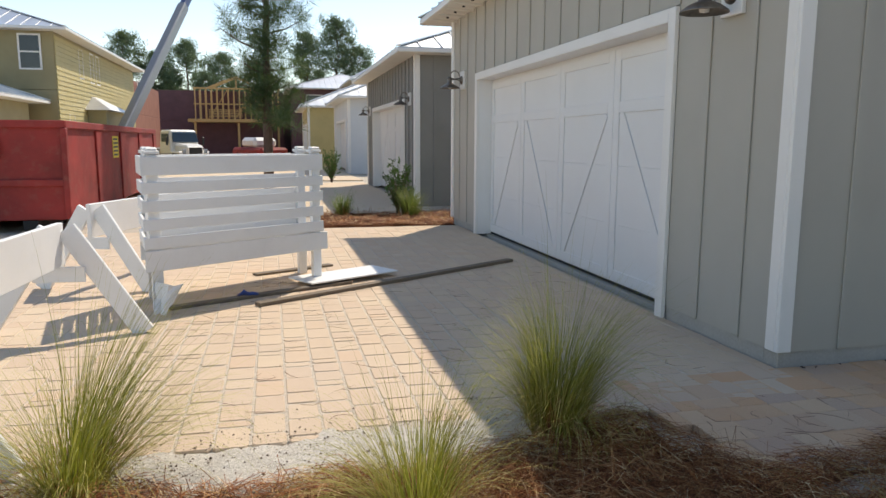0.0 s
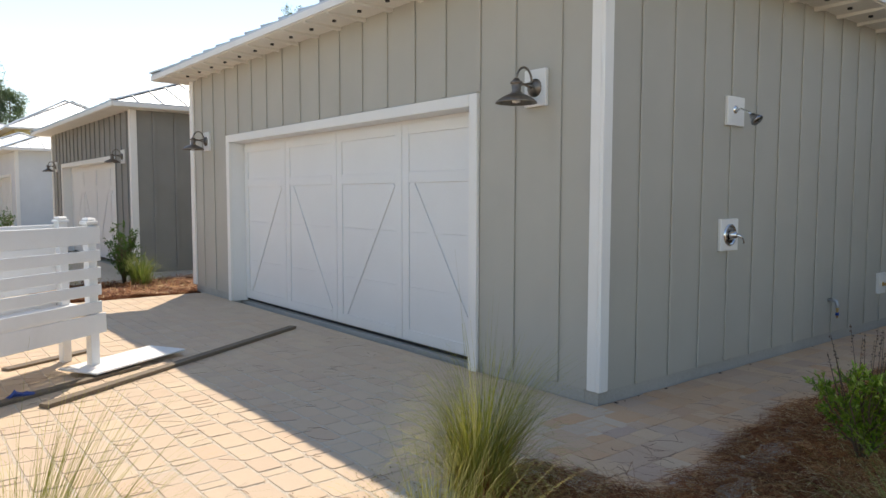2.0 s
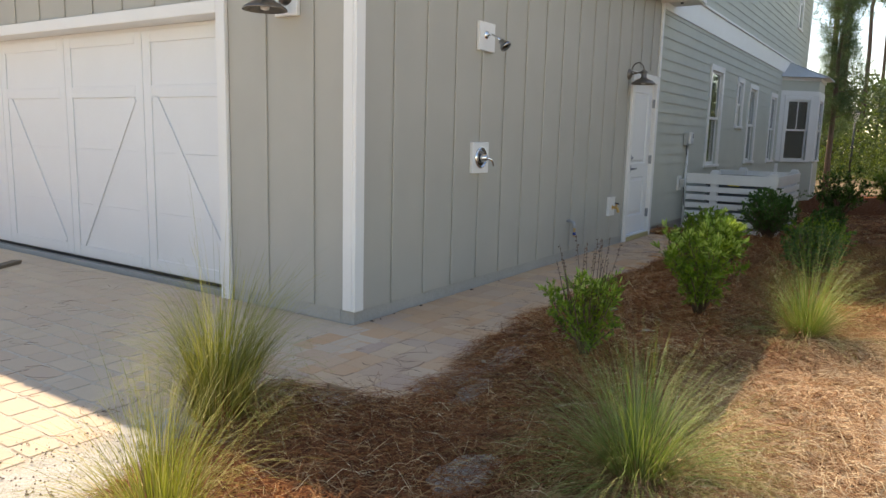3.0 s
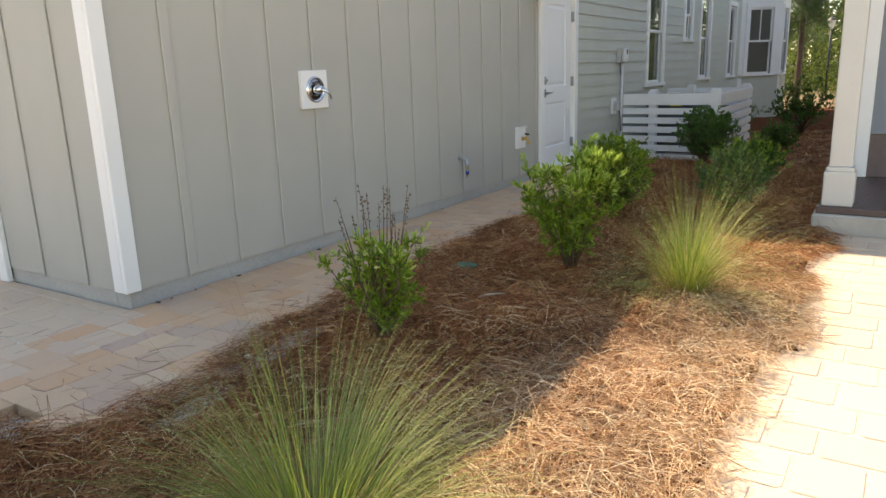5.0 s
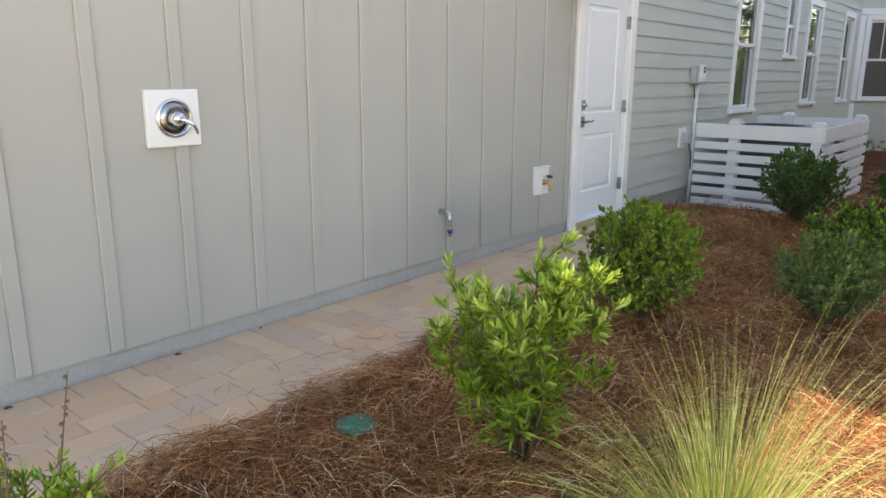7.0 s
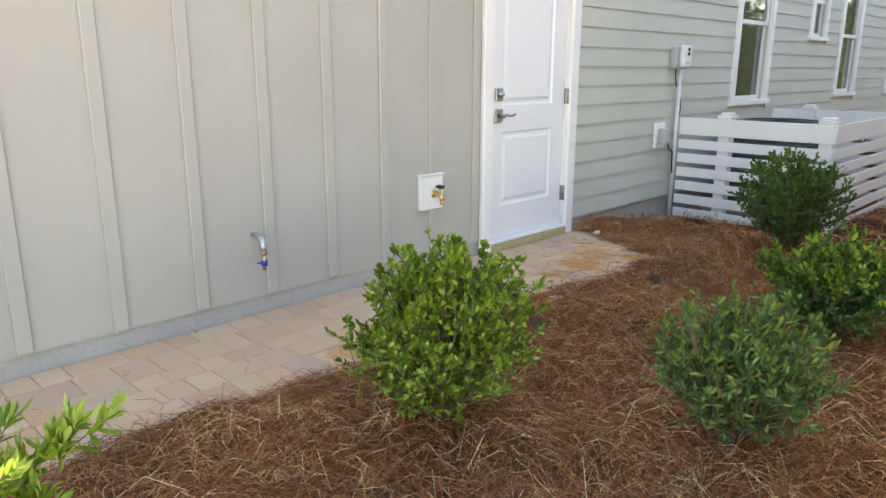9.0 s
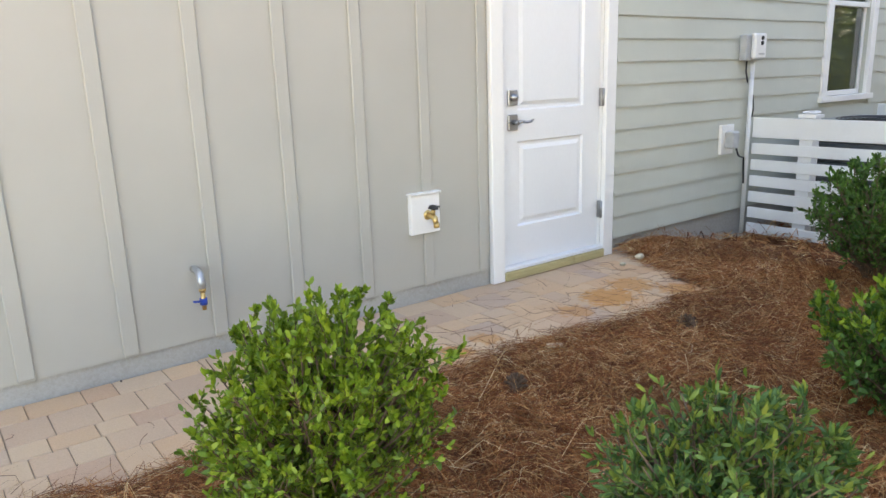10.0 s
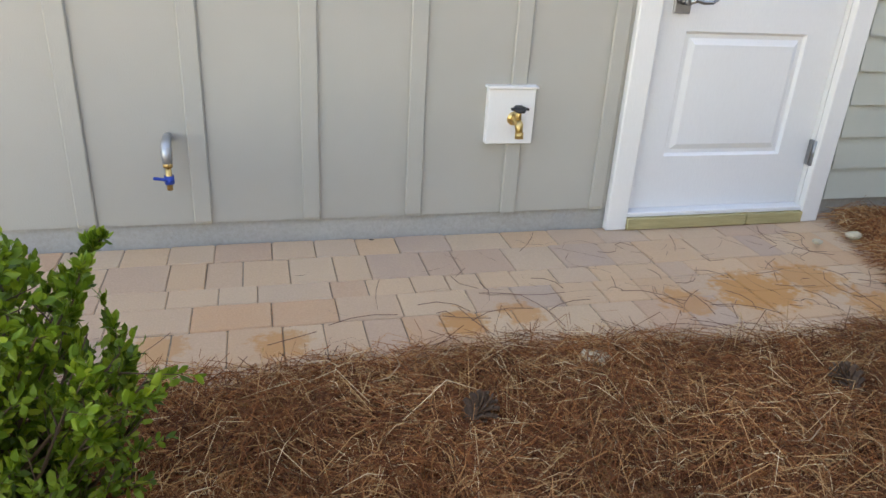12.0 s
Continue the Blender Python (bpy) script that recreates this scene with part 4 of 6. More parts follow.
# ---- house beyond the garage ----
HX1, HZ = 19.5, 2.98
WINS = [(8.80, 9.74, 0.85, 2.54), (10.85, 11.45, 1.54, 2.49), (11.97, 12.86, 0.86, 2.45), (14.40, 15.25, 0.84, 2.43)]
inner = [(a + 0.09, b - 0.09, c + 0.05, d - 0.09) for a, b, c, d in WINS]
off = lambda L: [(a - GX, b - GX, c, d) for a, b, c, d in L]
HM = frame_of((GX, 0, 0), (1, 0))
wall_house = wall_panel("wall_house_lower", HM, HX1 - GX, 0.09, 3.3, 0.14, off(inner), CLAP, "light sage lap siding wall of the house")
clapboards(wall_house, HM, 0.0, 9.62, 0.099, HZ, off(WINS), CLAP)
clapboards(wall_house, HM, 12.5, HX1 - GX, 0.099, HZ, [], CLAP)
for i, w in enumerate(WINS):
    window("window_%d" % (i + 1), SIDE, *w, grid=False)
bm = box(B(), (GX + 0.03, -0.03, HZ), (HX1, -0.001, 3.30), 0.004)
box(bm, (GX + 0.03, -0.06, 3.30), (HX1, -0.001, 3.335), 0.004)
solid("trim_band", bm, WHITE, "broad white band between the storeys", "trim")
UP = frame_of((6.35, 0, 0), (1, 0))
up_w = [(17.2 - 6.35, 17.9 - 6.35, 4.2, 5.6)]
wall_up = wall_panel("wall_house_upper", UP, HX1 - 6.35, 3.34, 6.6, 0.14, [(up_w[0][0] + 0.09, up_w[0][1] - 0.09, 4.25, 5.51)], CLAP, "light sage lap siding of the upper storey")
clapboards(wall_up, UP, 0, HX1 - 6.35, 3.34, 6.6, up_w, CLAP)
window("window_5", SIDE, 17.2, 17.9, 4.2, 5.6)
UE = frame_of((6.35, 9.0, 0), (0, -1))
wall_end = wall_panel("wall_house_end", UE, 9.0, 3.34, 6.6, 0.14, [], CLAP, "light sage lap siding of the upper storey end")
clapboards(wall_end, UE, 0, 9.0, 3.34, 6.6, [], CLAP)
bm = box(B(), (HX1 - 0.14, 0.14, -0.3), (HX1, 9, 6.6))
box(bm, (6.49, 8.86, -0.3), (HX1 - 0.14, 9, 6.6))
solid("wall_house_back", bm, CLAP, "sage siding back walls", "wall")
bm = box(B(), (HX1 - 0.1, -0.035, -0.1), (HX1 + 0.03, -0.001, 2.97), 0.004)
box(bm, (HX1 - 0.1, -0.035, 3.34), (HX1 + 0.03, -0.001, 6.6), 0.004)
box(bm, (6.32, -0.035, 3.34), (6.45, -0.001, 6.6), 0.004)
solid("trim_corner", bm, WHITE, "white corner boards of the house", "trim")
hip_roof("roof", 6.35, HX1, 0, 9, 6.6, 2.2, 0.5, ROOF, "hipped metal roof of the house")


def bay():
    b = thing("bay_window", (16.8, 0, 0), "projecting white bay with tall windows and small metal roof", "bay window", "", "structure")
    P = [Vector((15.75, 0, 0)), Vector((16.45, -0.75, 0)), Vector((17.58, -0.75, 0)), Vector((18.25, 0, 0))]
    for i in range(3):
        p, q = P[i], P[i + 1]
        L = (q - p).length
        m = frame_of(p, (q - p).xy)
        bm = B()
        wx0, wx1 = 0.12, L - 0.12
        box(bm, (0, 0, -0.2), (L, 0.12, 0.84), 0, m)
        box(bm, (0, 0, 2.40), (L, 0.12, 2.86), 0, m)
        box(bm, (0, 0, 0.84), (wx0 + 0.05, 0.12, 2.40), 0, m)
        box(bm, (wx1 - 0.05, 0, 0.84), (L, 0.12, 2.40), 0, m)
        part("wall", bm, CLAP, b)
        bm = B()
        box(bm, (0.0, -0.022, 0.86), (0.115, -0.001, 2.44), 0.003, m)
        box(bm, (L - 0.115, -0.022, 0.86), (L, -0.001, 2.44), 0.003, m)
        box(bm, (0, -0.022, 2.445), (L, -0.001, 2.56), 0.003, m)
        box(bm, (0, -0.03, 2.80), (L, -0.001, 2.88), 0.003, m)
        box(bm, (0.0, -0.022, -0.1), (0.1, -0.001, 0.80), 0.003, m)
        part("trim", bm, WHITE, b)
        window("window_%d" % (6 + i), m, wx0, wx1, 0.84, 2.44, grid=True)
    bm = B()
    o = [P[0] + Vector((-0.2, 0, 2.88)), P[1] + Vector((-0.12, -0.2, 2.88)), P[2] + Vector((0.12, -0.2, 2.88)), P[3] + Vector((0.2, 0, 2.88))]
    t0, t1 = Vector((16.6, 0, 3.3)), Vector((17.43, 0, 3.3))
    for f in ((o[0], o[1], t0), (o[1], o[2], t1, t0), (o[2], o[3], t1)):
        poly(bm, f)
    poly(bm, o[::-1])
    for a, c in ((o[0], t0), (o[1], t0), (o[2], t1), (o[3], t1)):
        beam(bm, a + Vector((0, 0, 0.01)), c + Vector((0, 0, 0.01)), 0.04, 0.02)
    for k in range(1, 6):
        a = o[1].lerp(o[2], k / 6)
        beam(bm, a + Vector((0, 0, 0.01)), Vector((16.6 + 0.83 * k / 6, 0, 3.31)), 0.014, 0.03)
    bmesh.ops.recalc_face_normals(bm, faces=bm.faces)
    part("roof", bm, ROOF, b, "small standing seam metal roof")


bay()


# meter box, conduit, outlet
def meter():
    k = thing("control_box", (7.62, -0.02, 1.3), "grey wall box with a white cover and dials", "electrical box")
    part("body", box(B(), (7.51, -0.075, 1.215), (7.70, -0.018, 1.40), 0.006), GREYP, k)
    part("cover", box(B(), (7.56, -0.115, 1.225), (7.72, -0.0755, 1.41), 0.012), WHITEP, k)
    for z in (1.375, 1.34):
        part("dial", lathe(B(), [(0.016, 0), (0.014, 0.008), (0, 0.008)], pose(7.65, -0.115, z, 90), 12), BLACK, k)
    part("label_plate", box(B(), (7.61, -0.117, 1.255), (7.69, -0.1155, 1.268)), GREYP, k)
    part("conduit", tube(B(), [(7.655, -0.05, 1.22), (7.655, -0.05, -0.16)], 0.0165, 12), WHITEP, k, "white conduit pipe down the wall")
    part("cable", tube(B(), [(7.57, -0.05, 1.22), (7.56, -0.055, 1.14), (7.58, -0.06, 1.07), (7.60, -0.05, 1.06)], 0.006), BLACK, k)
    part("cable", tube(B(), [(7.69, -0.05, 0.96), (7.70, -0.055, 0.86), (7.69, -0.05, 0.80)], 0.005), BLACK, k)
    o = thing("wall_outlet", (7.42, -0.02, 0.65), "white outdoor outlet box with grey cover", "outlet")
    part("backplate", box(B(), (7.31, -0.045, 0.545), (7.47, -0.018, 0.76), 0.003), WHITE, o)
    part("cover", box(B(), (7.345, -0.115, 0.59), (7.435, -0.0455, 0.715), 0.01), GREYP, o)
    part("cable", tube(B(), [(7.42, -0.10, 0.59), (7.45, -0.1, 0.54), (7.5, -0.08, 0.52), (7.6, -0.06, 0.5), (7.62, -0.06, 0.3)], 0.007), BLACK, o)


meter()


# ---- slatted enclosure with the air conditioner ----
def slat_fence():
    f = thing("slatted_enclosure", (7.74, -0.7, -0.1), "low white slatted wooden enclosure with capped posts", "fence")
    x0, x1, y1 = 7.72, 9.87, -1.33

    def post(x, y):
        p = part("post", box(B(), (x - 0.05, y - 0.05, -0.12), (x + 0.05, y + 0.05, 0.80), 0.004), FENCEWHITE, f)
        bm = box(B(), (x - 0.065, y - 0.065, 0.80), (x + 0.065, y + 0.065, 0.825), 0.004)
        box(bm, (x - 0.052, y - 0.052, 0.825), (x + 0.052, y + 0.052, 0.85), 0.012)
        part("cap", bm, FENCEWHITE, p)

    for x, y in ((x0 + 0.055, -0.46), (x0 + 0.055, y1 + 0.055), (x1 - 0.055, y1 + 0.055), (x1 - 0.055, -0.46)):
        post(x, y)
    z = 0.795
    for h in (0.15, 0.082, 0.082, 0.082, 0.082, 0.082, 0.082):
        a, b = z - h, z
        part("slat", box(B(), (x0 - 0.02, y1 - 0.005, a), (x0, -0.06, b), 0.003), FENCEWHITE, f)
        part("slat", box(B(), (x0 - 0.02, y1 - 0.026, a), (x1 + 0.02, y1 - 0.006, b), 0.003), FENCEWHITE, f)
        part("slat", box(B(), (x1, y1 - 0.005, a), (x1 + 0.02, -0.06, b), 0.003), FENCEWHITE, f)
        z = a - 0.042
    u = thing("air_conditioner", (8.7, -0.62, -0.1), "grey outdoor air conditioning unit with yellow sticker", "air conditioner")
    part("pad", box(B(), (8.15, -1.05, -0.15), (9.2, -0.12, -0.06), 0.01), CONC, u)
    grey = plain("unit_grey", (0.10, 0.11, 0.12), 0.5, 0.2)
    part("base_pan", box(B(), (8.25, -0.98, -0.06), (9.1, -0.2, -0.001), 0.01), grey, u)
    for k in range(13):
        part("louvre", box(B(), (8.26, -0.97, 0.02 + k * 0.052), (9.09, -0.21, 0.02 + k * 0.052 + 0.03), 0.006), grey, u)
    part("coil", box(B(), (8.29, -0.94, 0.0), (9.06, -0.24, 0.70)), grey, u)
    bm = box(B(), (8.24, -0.99, 0.70), (9.11, -0.19, 0.74), 0.01)
    part("top_cover", bm, plain("unit_top", (0.25, 0.28, 0.28), 0.4, 0.3), u)
    for k in range(10):
        r = 0.06 + k * 0.03
        part("guard_ring", tube(B(), [(8.675 + r * math.cos(a), -0.59 + r * math.sin(a), 0.746) for a in np.linspace(0, 2 * math.pi, 25)], 0.004, 5), BLACK, u)
    part("sticker", box(B(), (8.236, -0.72, 0.60), (8.2395, -0.56, 0.68)), YELLOWP, u, "yellow sticker")


slat_fence()


# ---- porch of the next house ----
def porch():
    p = thing("porch", (3.4, -2.92, -0.05), "porch slab with a brown rim, grey siding and a white square column", "porch", "", "structure")
    part("slab", box(B(), (3.38, -7.5, -0.2), (8.0, -2.905, 0.13), 0.01), PORCHC, p, "concrete porch slab")
    part("rim", box(B(), (3.42, -7.5, 0.131), (8.0, -2.925, 0.178), 0.005), plain("brown_rim", (0.10, 0.065, 0.055), 0.6), p, "dark brown porch rim")
    part("column_base", box(B(), (3.46, -3.145, 0.179), (3.655, -2.95, 0.42), 0.008), COLUMN, p)
    part("column_plinth", box(B(), (3.472, -3.133, 0.42), (3.643, -2.962, 0.452), 0.006), COLUMN, p)
    part("column", box(B(), (3.486, -3.119, 0.452), (3.629, -2.976, 2.75), 0.006), COLUMN, p, "white square porch column")
    part("beam", box(B(), (3.44, -7.5, 2.75), (3.75, -2.93, 3.05), 0.006), WHITE, p)
    part("ceiling", box(B(), (3.75, -7.5, 2.98), (8.0, -2.93, 3.05)), SOFFIT, p)
    part("knee_wall", box(B(), (5.0, -7.5, 0.178), (5.12, -3.05, 0.55), 0.005), plain("brown_base", (0.14, 0.10, 0.09), 0.7), p, "brown wall base")
    w = wall_panel("wall_porch", frame_of((5.0, -3.05, 0), (0, -1)), 4.45, 0.55, 2.98, 0.12, [], BLUE, "slate grey lap siding wall under the porch")
    clapboards(w, frame_of((5.0, -3.05, 0), (0, -1)), 0, 4.45, 0.55, 2.98, [], BLUE, 0.13)
    part("corner_board", box(B(), (4.97, -3.15, 0.18), (5.13, -3.02, 2.98), 0.004), WHITE, p)
    o = thing("porch_outlet", (4.98, -3.55, 1.0), "white outlet cover on slate siding", "outlet")
    part("cover", box(B(), (4.955, -3.62, 0.98), (4.984, -3.50, 1.14), 0.006), WHITEP, o)
    part("flap", box(B(), (4.945, -3.59, 1.01), (4.954, -3.53, 1.11), 0.003), BLACK, o)


porch()


def next_house():
    """Unseen body added to the next house; its lap siding closes the far side of the bed and darkens window
    reflections.
    """
    m = frame_of((19.0, -4.6, 0), (-1, 0))
    w = wall_panel("wall_next_house", m, 13.85, -0.2, 3.7, 0.14, [], BLUE, "unseen slate grey lap siding wall added to the next house")
    clapboards(w, m, 0, 13.85, 0.15, 3.7, [], BLUE, 0.145)
    bm = box(B(), (5.13, -14, 3.06), (5.27, -4.75, 3.7))
    box(bm, (18.86, -14, -0.2), (19.0, -4.75, 3.7))
    box(bm, (5.27, -14, -0.2), (18.86, -13.86, 3.7))
    solid("wall_next_house_back", bm, BLUE, "unseen slate grey siding back walls added to the next house", "wall")
    hip_roof("roof", 5.13, 19.0, -14, -4.61, 3.7, 1.6, 0.4, ROOF, "hipped metal roof of the next house")


next_house()

# ---- plants ----
def blades(rng, n, spread, h, lean, width, base_r, gravity=0.8, arch=0.0, first=0.55):
    """Arching ribbons that rise from one tuft."""
    tufts = rng.uniform(0, 2 * math.pi, 13)
    which = rng.integers(0, 13, n)
    a = tufts[which] + rng.normal(0, 0.32, n)
    r0 = base_r * np.sqrt(rng.random(n))
    lean = lean * rng.uniform(0.45, 1.45, 13)[which]
    h = h * rng.uniform(0.72, 1.12, 13)[which]
    L = h * (0.5 + 0.6 * rng.random(n) ** 0.7)
    tilt = np.clip(np.abs(rng.normal(0, lean, n)) + r0 / max(base_r, 1e-3) * lean * 0.5, 0, 1.25)
    S = 8
    V = np.zeros((n, 2 * S, 3))
    x, y, z = r0 * np.cos(a), r0 * np.sin(a), np.zeros(n)
    az = a + rng.normal(0, 0.28, n)
    t = tilt * first
    lift = rng.uniform(0.6, 1.5, n)
    side = np.stack([-np.sin(az), np.cos(az), np.zeros(n)], -1)
    for k in range(S):
        w = width * (1 - (k / (S - 1)) ** 1.5 * 0.85) * rng.uniform(0.8, 1.2, n)
        p = np.stack([x, y, z], -1)
        V[:, 2 * k], V[:, 2 * k + 1] = p - side * w[:, None] / 2, p + side * w[:, None] / 2
        st = L / (S - 1)
        x, y, z = x + st * np.sin(t) * np.cos(az) * spread, y + st * np.sin(t) * np.sin(az) * spread, z + st * np.cos(t)
        t = np.minimum(t + gravity * lift * (0.25 + tilt) * ((k + 1) / S) ** 1.3, 2.6)
    base = np.arange(n)[:, None] * 2 * S
    F = np.concatenate([base + np.array([[2 * k, 2 * k + 1, 2 * k + 3, 2 * k + 2]]) for k in range(S - 1)])
    V[:, :, 0] += arch * V[:, :, 2] ** 1.5 / float(np.mean(h)) ** 0.5
    V[:, :, 2] = np.maximum(V[:, :, 2], 0.004)
    return V.reshape(-1, 3), F


def grass_clump(at, h, n, lean, mat, seed, label, base_r=0.09, width=0.0034, stalks=0, arch=0.0, gravity=0.8, first=0.55, spread=1.0):
    g = thing("ornamental_grass", at, label, "ornamental grass", "grass clumps")
    rng = np.random.default_rng(seed)
    V, F = blades(rng, n, spread, h, lean, width, base_r, gravity, arch, first)
    raw("blades", V + np.array(at), F, mat, g, "", "stuff")
    V, F = blades(rng, n // 5, 1.0, h * 0.5, lean * 1.7, width, base_r * 1.1)
    raw("dry_blades", V + np.array(at), F, STRAW, g, "dry tan blades at the base", "stuff")
    if stalks:
        V, F = blades(rng, stalks, spread, h * 1.35, lean * 0.7, width * 0.8, base_r * 0.8, 0.2)
        raw("seed_stalks", V + np.array(at), F, mat, g, "", "stuff")
    return g


def leaf_quads(rng, P, D, size, aspect, droop=0.15, oval=False):
    """Folded leaves at P, heading along D: pointed, or oval of six corners."""
    n = len(P)
    D = D / np.linalg.norm(D, axis=1, keepdims=True)
    R = rng.normal(size=(n, 3))
    S = np.cross(D, R)
    S /= np.linalg.norm(S, axis=1, keepdims=True) + 1e-9
    N = np.cross(S, D)
    L = (size * rng.uniform(0.65, 1.25, n))[:, None]
    w = L * aspect / 2
    if oval:
        V = np.stack([P, P + D * L * 0.35 - S * w * 0.85 + N * L * 0.05, P + D * L * 0.75 - S * w * 0.8 + N * L * 0.03, P + D * L - N * L * droop * 0.5,
                      P + D * L * 0.75 + S * w * 0.8 + N * L * 0.03, P + D * L * 0.35 + S * w * 0.85 + N * L * 0.05], 1)
        return V.reshape(-1, 3), np.arange(6 * n).reshape(n, 6)
    V = np.stack([P, P + D * L * 0.5 - S * w + N * L * 0.06, P + D * L - N * L * droop, P + D * L * 0.5 + S * w + N * L * 0.06], 1)
    return V.reshape(-1, 3), np.arange(4 * n).reshape(n, 4)


def shrub(at, h, r, n_stems, n_leaves, leaf, aspect, mat, seed, label, shape="ball", stalks=0, tip=None, shoots=0, oval=False, young=5):
    """A shrub: stems that fork from the base, leaves along the outer twigs."""
    s = thing("shrub", at, label, "shrub", "shrubs in the bed")
    rng = np.random.default_rng(seed)
    bm = B()
    tips, dirs = [], []
    base = Vector(at)
    lobes = [(rng.uniform(0, 2 * math.pi), rng.uniform(-0.2, 1.2), rng.uniform(-0.18, 0.16)) for _ in range(7)]
    for i in range(n_stems + shoots):
        a = rng.uniform(0, 2 * math.pi)
        if shape == "ball":
            el = math.asin(rng.uniform(-0.25, 1.0))
            rad = rng.uniform(0.66, 1.0) + sum(g * math.exp(-((math.cos(a - u) - 1) ** 2 * 2 + (el - v) ** 2 * 2.5)) for u, v, g in lobes)
            if i >= n_stems:
                rad += rng.uniform(0.18, 0.38)
                el = max(el, rng.uniform(0.1, 1.2))
            end = Vector((math.cos(a) * math.cos(el) * r * rad, math.sin(a) * math.cos(el) * r * rad, h * 0.52 + math.sin(el) * h * 0.5 * rad))
        else:
            q = rng.uniform(0.15, 1) ** 0.7
            end = Vector((math.cos(a) * r * q, math.sin(a) * r * q, h * rng.uniform(0.45, 1.08) * (1 - 0.25 * q)))
        k1 = Vector((end.x * 0.25 + rng.normal(0, 0.02), end.y * 0.25 + rng.normal(0, 0.02), end.z * 0.35))
        k2 = Vector((end.x * 0.65 + rng.normal(0, 0.02), end.y * 0.65 + rng.normal(0, 0.02), end.z * 0.7))
        st = Vector((rng.normal(0, 0.012), rng.normal(0, 0.012), -0.02))
        pts = [st, k1, k2, end]
        tube(bm, [base + p for p in pts], [0.007, 0.005, 0.0035, 0.0015], 4)
        for j in range((9 if shape == "ball" else 14) if i < n_stems else 12):
            f = (1 - rng.random() ** 1.6) * 0.95 + 0.05
            f = max(f, 0.45 if shape == "ball" else 0.25)
            p = k1.lerp(k2, (f - 0.25) / 0.4) if f < 0.65 else k2.lerp(end, (f - 0.65) / 0.35)
            d = (end - k1).normalized()
            tw = (d * 0.7 + Vector(rng.normal(0, 0.6, 3)) + Vector((0, 0, 0.35))).normalized()
            ln = rng.uniform(0.04, 0.11) * (1 if shape == "ball" else 0.7) * (1 if i < n_stems else 0.22)
            tube(bm, [base + p, base + p + tw * ln], [0.0018, 0.001], 3)
            tips.append((p, tw, ln))
    part("stem", bm, TWIG, s, "", "stuff")
    P0 = np.array([t[0] for t in tips])
    T0 = np.array([t[1] for t in tips])
    L0 = np.array([t[2] for t in tips])
    i = rng.integers(0, len(tips), n_leaves)
    f = rng.random(n_leaves) ** 0.7 * 1.05
    P = P0[i] + T0[i] * (L0[i] * f)[:, None] + np.array(at)
    D = T0[i] * 0.75 + rng.normal(0, 0.55, (n_leaves, 3)) + np.array([0, 0, 0.12])
    V, F = leaf_quads(rng, P, D, leaf, aspect, 0.15, oval)
    raw("leaves", V, F, mat, s, "", "stuff")
    if tip is not None:
        k = n_leaves // young
        i = rng.choice(np.flatnonzero(P0[:, 2] > h * 0.55), k)
        P = P0[i] + T0[i] * (L0[i] * rng.uniform(0.8, 1.3, k))[:, None] + np.array(at)
        D = T0[i] + rng.normal(0, 0.45, (k, 3)) + np.array([0, 0, 0.5])
        V, F = leaf_quads(rng, P, D, leaf * 1.1, aspect, 0.15, oval)
        raw("young_leaves", V, F, tip, s, "pale new leaves at the tips", "stuff")
    if stalks:
        bm = B()
        for j in range(stalks):
            a = rng.uniform(0, 2 * math.pi)
            q = rng.uniform(0.2, 0.8) * r
            b0 = Vector((math.cos(a) * q * 0.5, math.sin(a) * q * 0.5, h * 0.5))
            b1 = Vector((math.cos(a) * q, math.sin(a) * q, h * rng.uniform(1.05, 1.42)))
            tube(bm, [base + b0, base + b0.lerp(b1, 0.5) + Vector(rng.normal(0, 0.008, 3)), base + b1], [0.003, 0.0025, 0.001], 4)
            for e in range(7):
                c = b0.lerp(b1, 0.7 + e * 0.045) + Vector(rng.normal(0, 0.004, 3))
                bmesh.ops.create_icosphere(bm, subdivisions=1, radius=rng.uniform(0.003, 0.006), matrix=Matrix.Translation(base + c))
        part("dead_stem", bm, TWIG, s, "dark spent flower stalks", "stuff")
    return s


def onbed(x, y):
    return (x, y, float(bed_height(x, y)))


grass_clump(onbed(-1.60, -0.62), 0.70, 1500, 0.50, GRASSM, 1, "upright clump of olive-green ornamental grass at the driveway corner", 0.10, 0.0026, 70, arch=0.20, gravity=0.7, first=0.65)
grass_clump(onbed(-3.47, -0.76), 0.74, 900, 0.85, GRASSM, 2, "arching clump of olive ornamental grass with tan tips", 0.1, 0.0026, 50, arch=0.35, gravity=0.6, first=0.7)
grass_clump(onbed(-2.32, -1.22), 0.54, 700, 0.9, GRASSM, 3, "low sprawling clump of olive ornamental grass", 0.1, 0.0026, 60, gravity=0.55, first=0.75)
grass_clump(onbed(-1.03, -2.28), 0.56, 1500, 0.8, GRASSG, 5, "large arching clump of green ornamental grass", 0.09, 0.0020, 90, 0.12, 0.45, 0.95, 1.3)
grass_clump(onbed(1.47, -2.54), 0.66, 1200, 0.72, GRASSG, 6, "arching clump of bright green grass in the sun", 0.07, 0.0020, 60, 0.08, 0.4, 0.98, 1.28)
grass_clump(onbed(-0.50, 8.55), 0.62, 700, 0.42, GRASSG, 8, "bright green clump of grass beyond the driveway", 0.12, 0.006)
grass_clump(onbed(-1.62, 8.9), 0.5, 400, 0.45, GRASSG, 9, "clump of grass beyond the driveway", 0.1, 0.006)

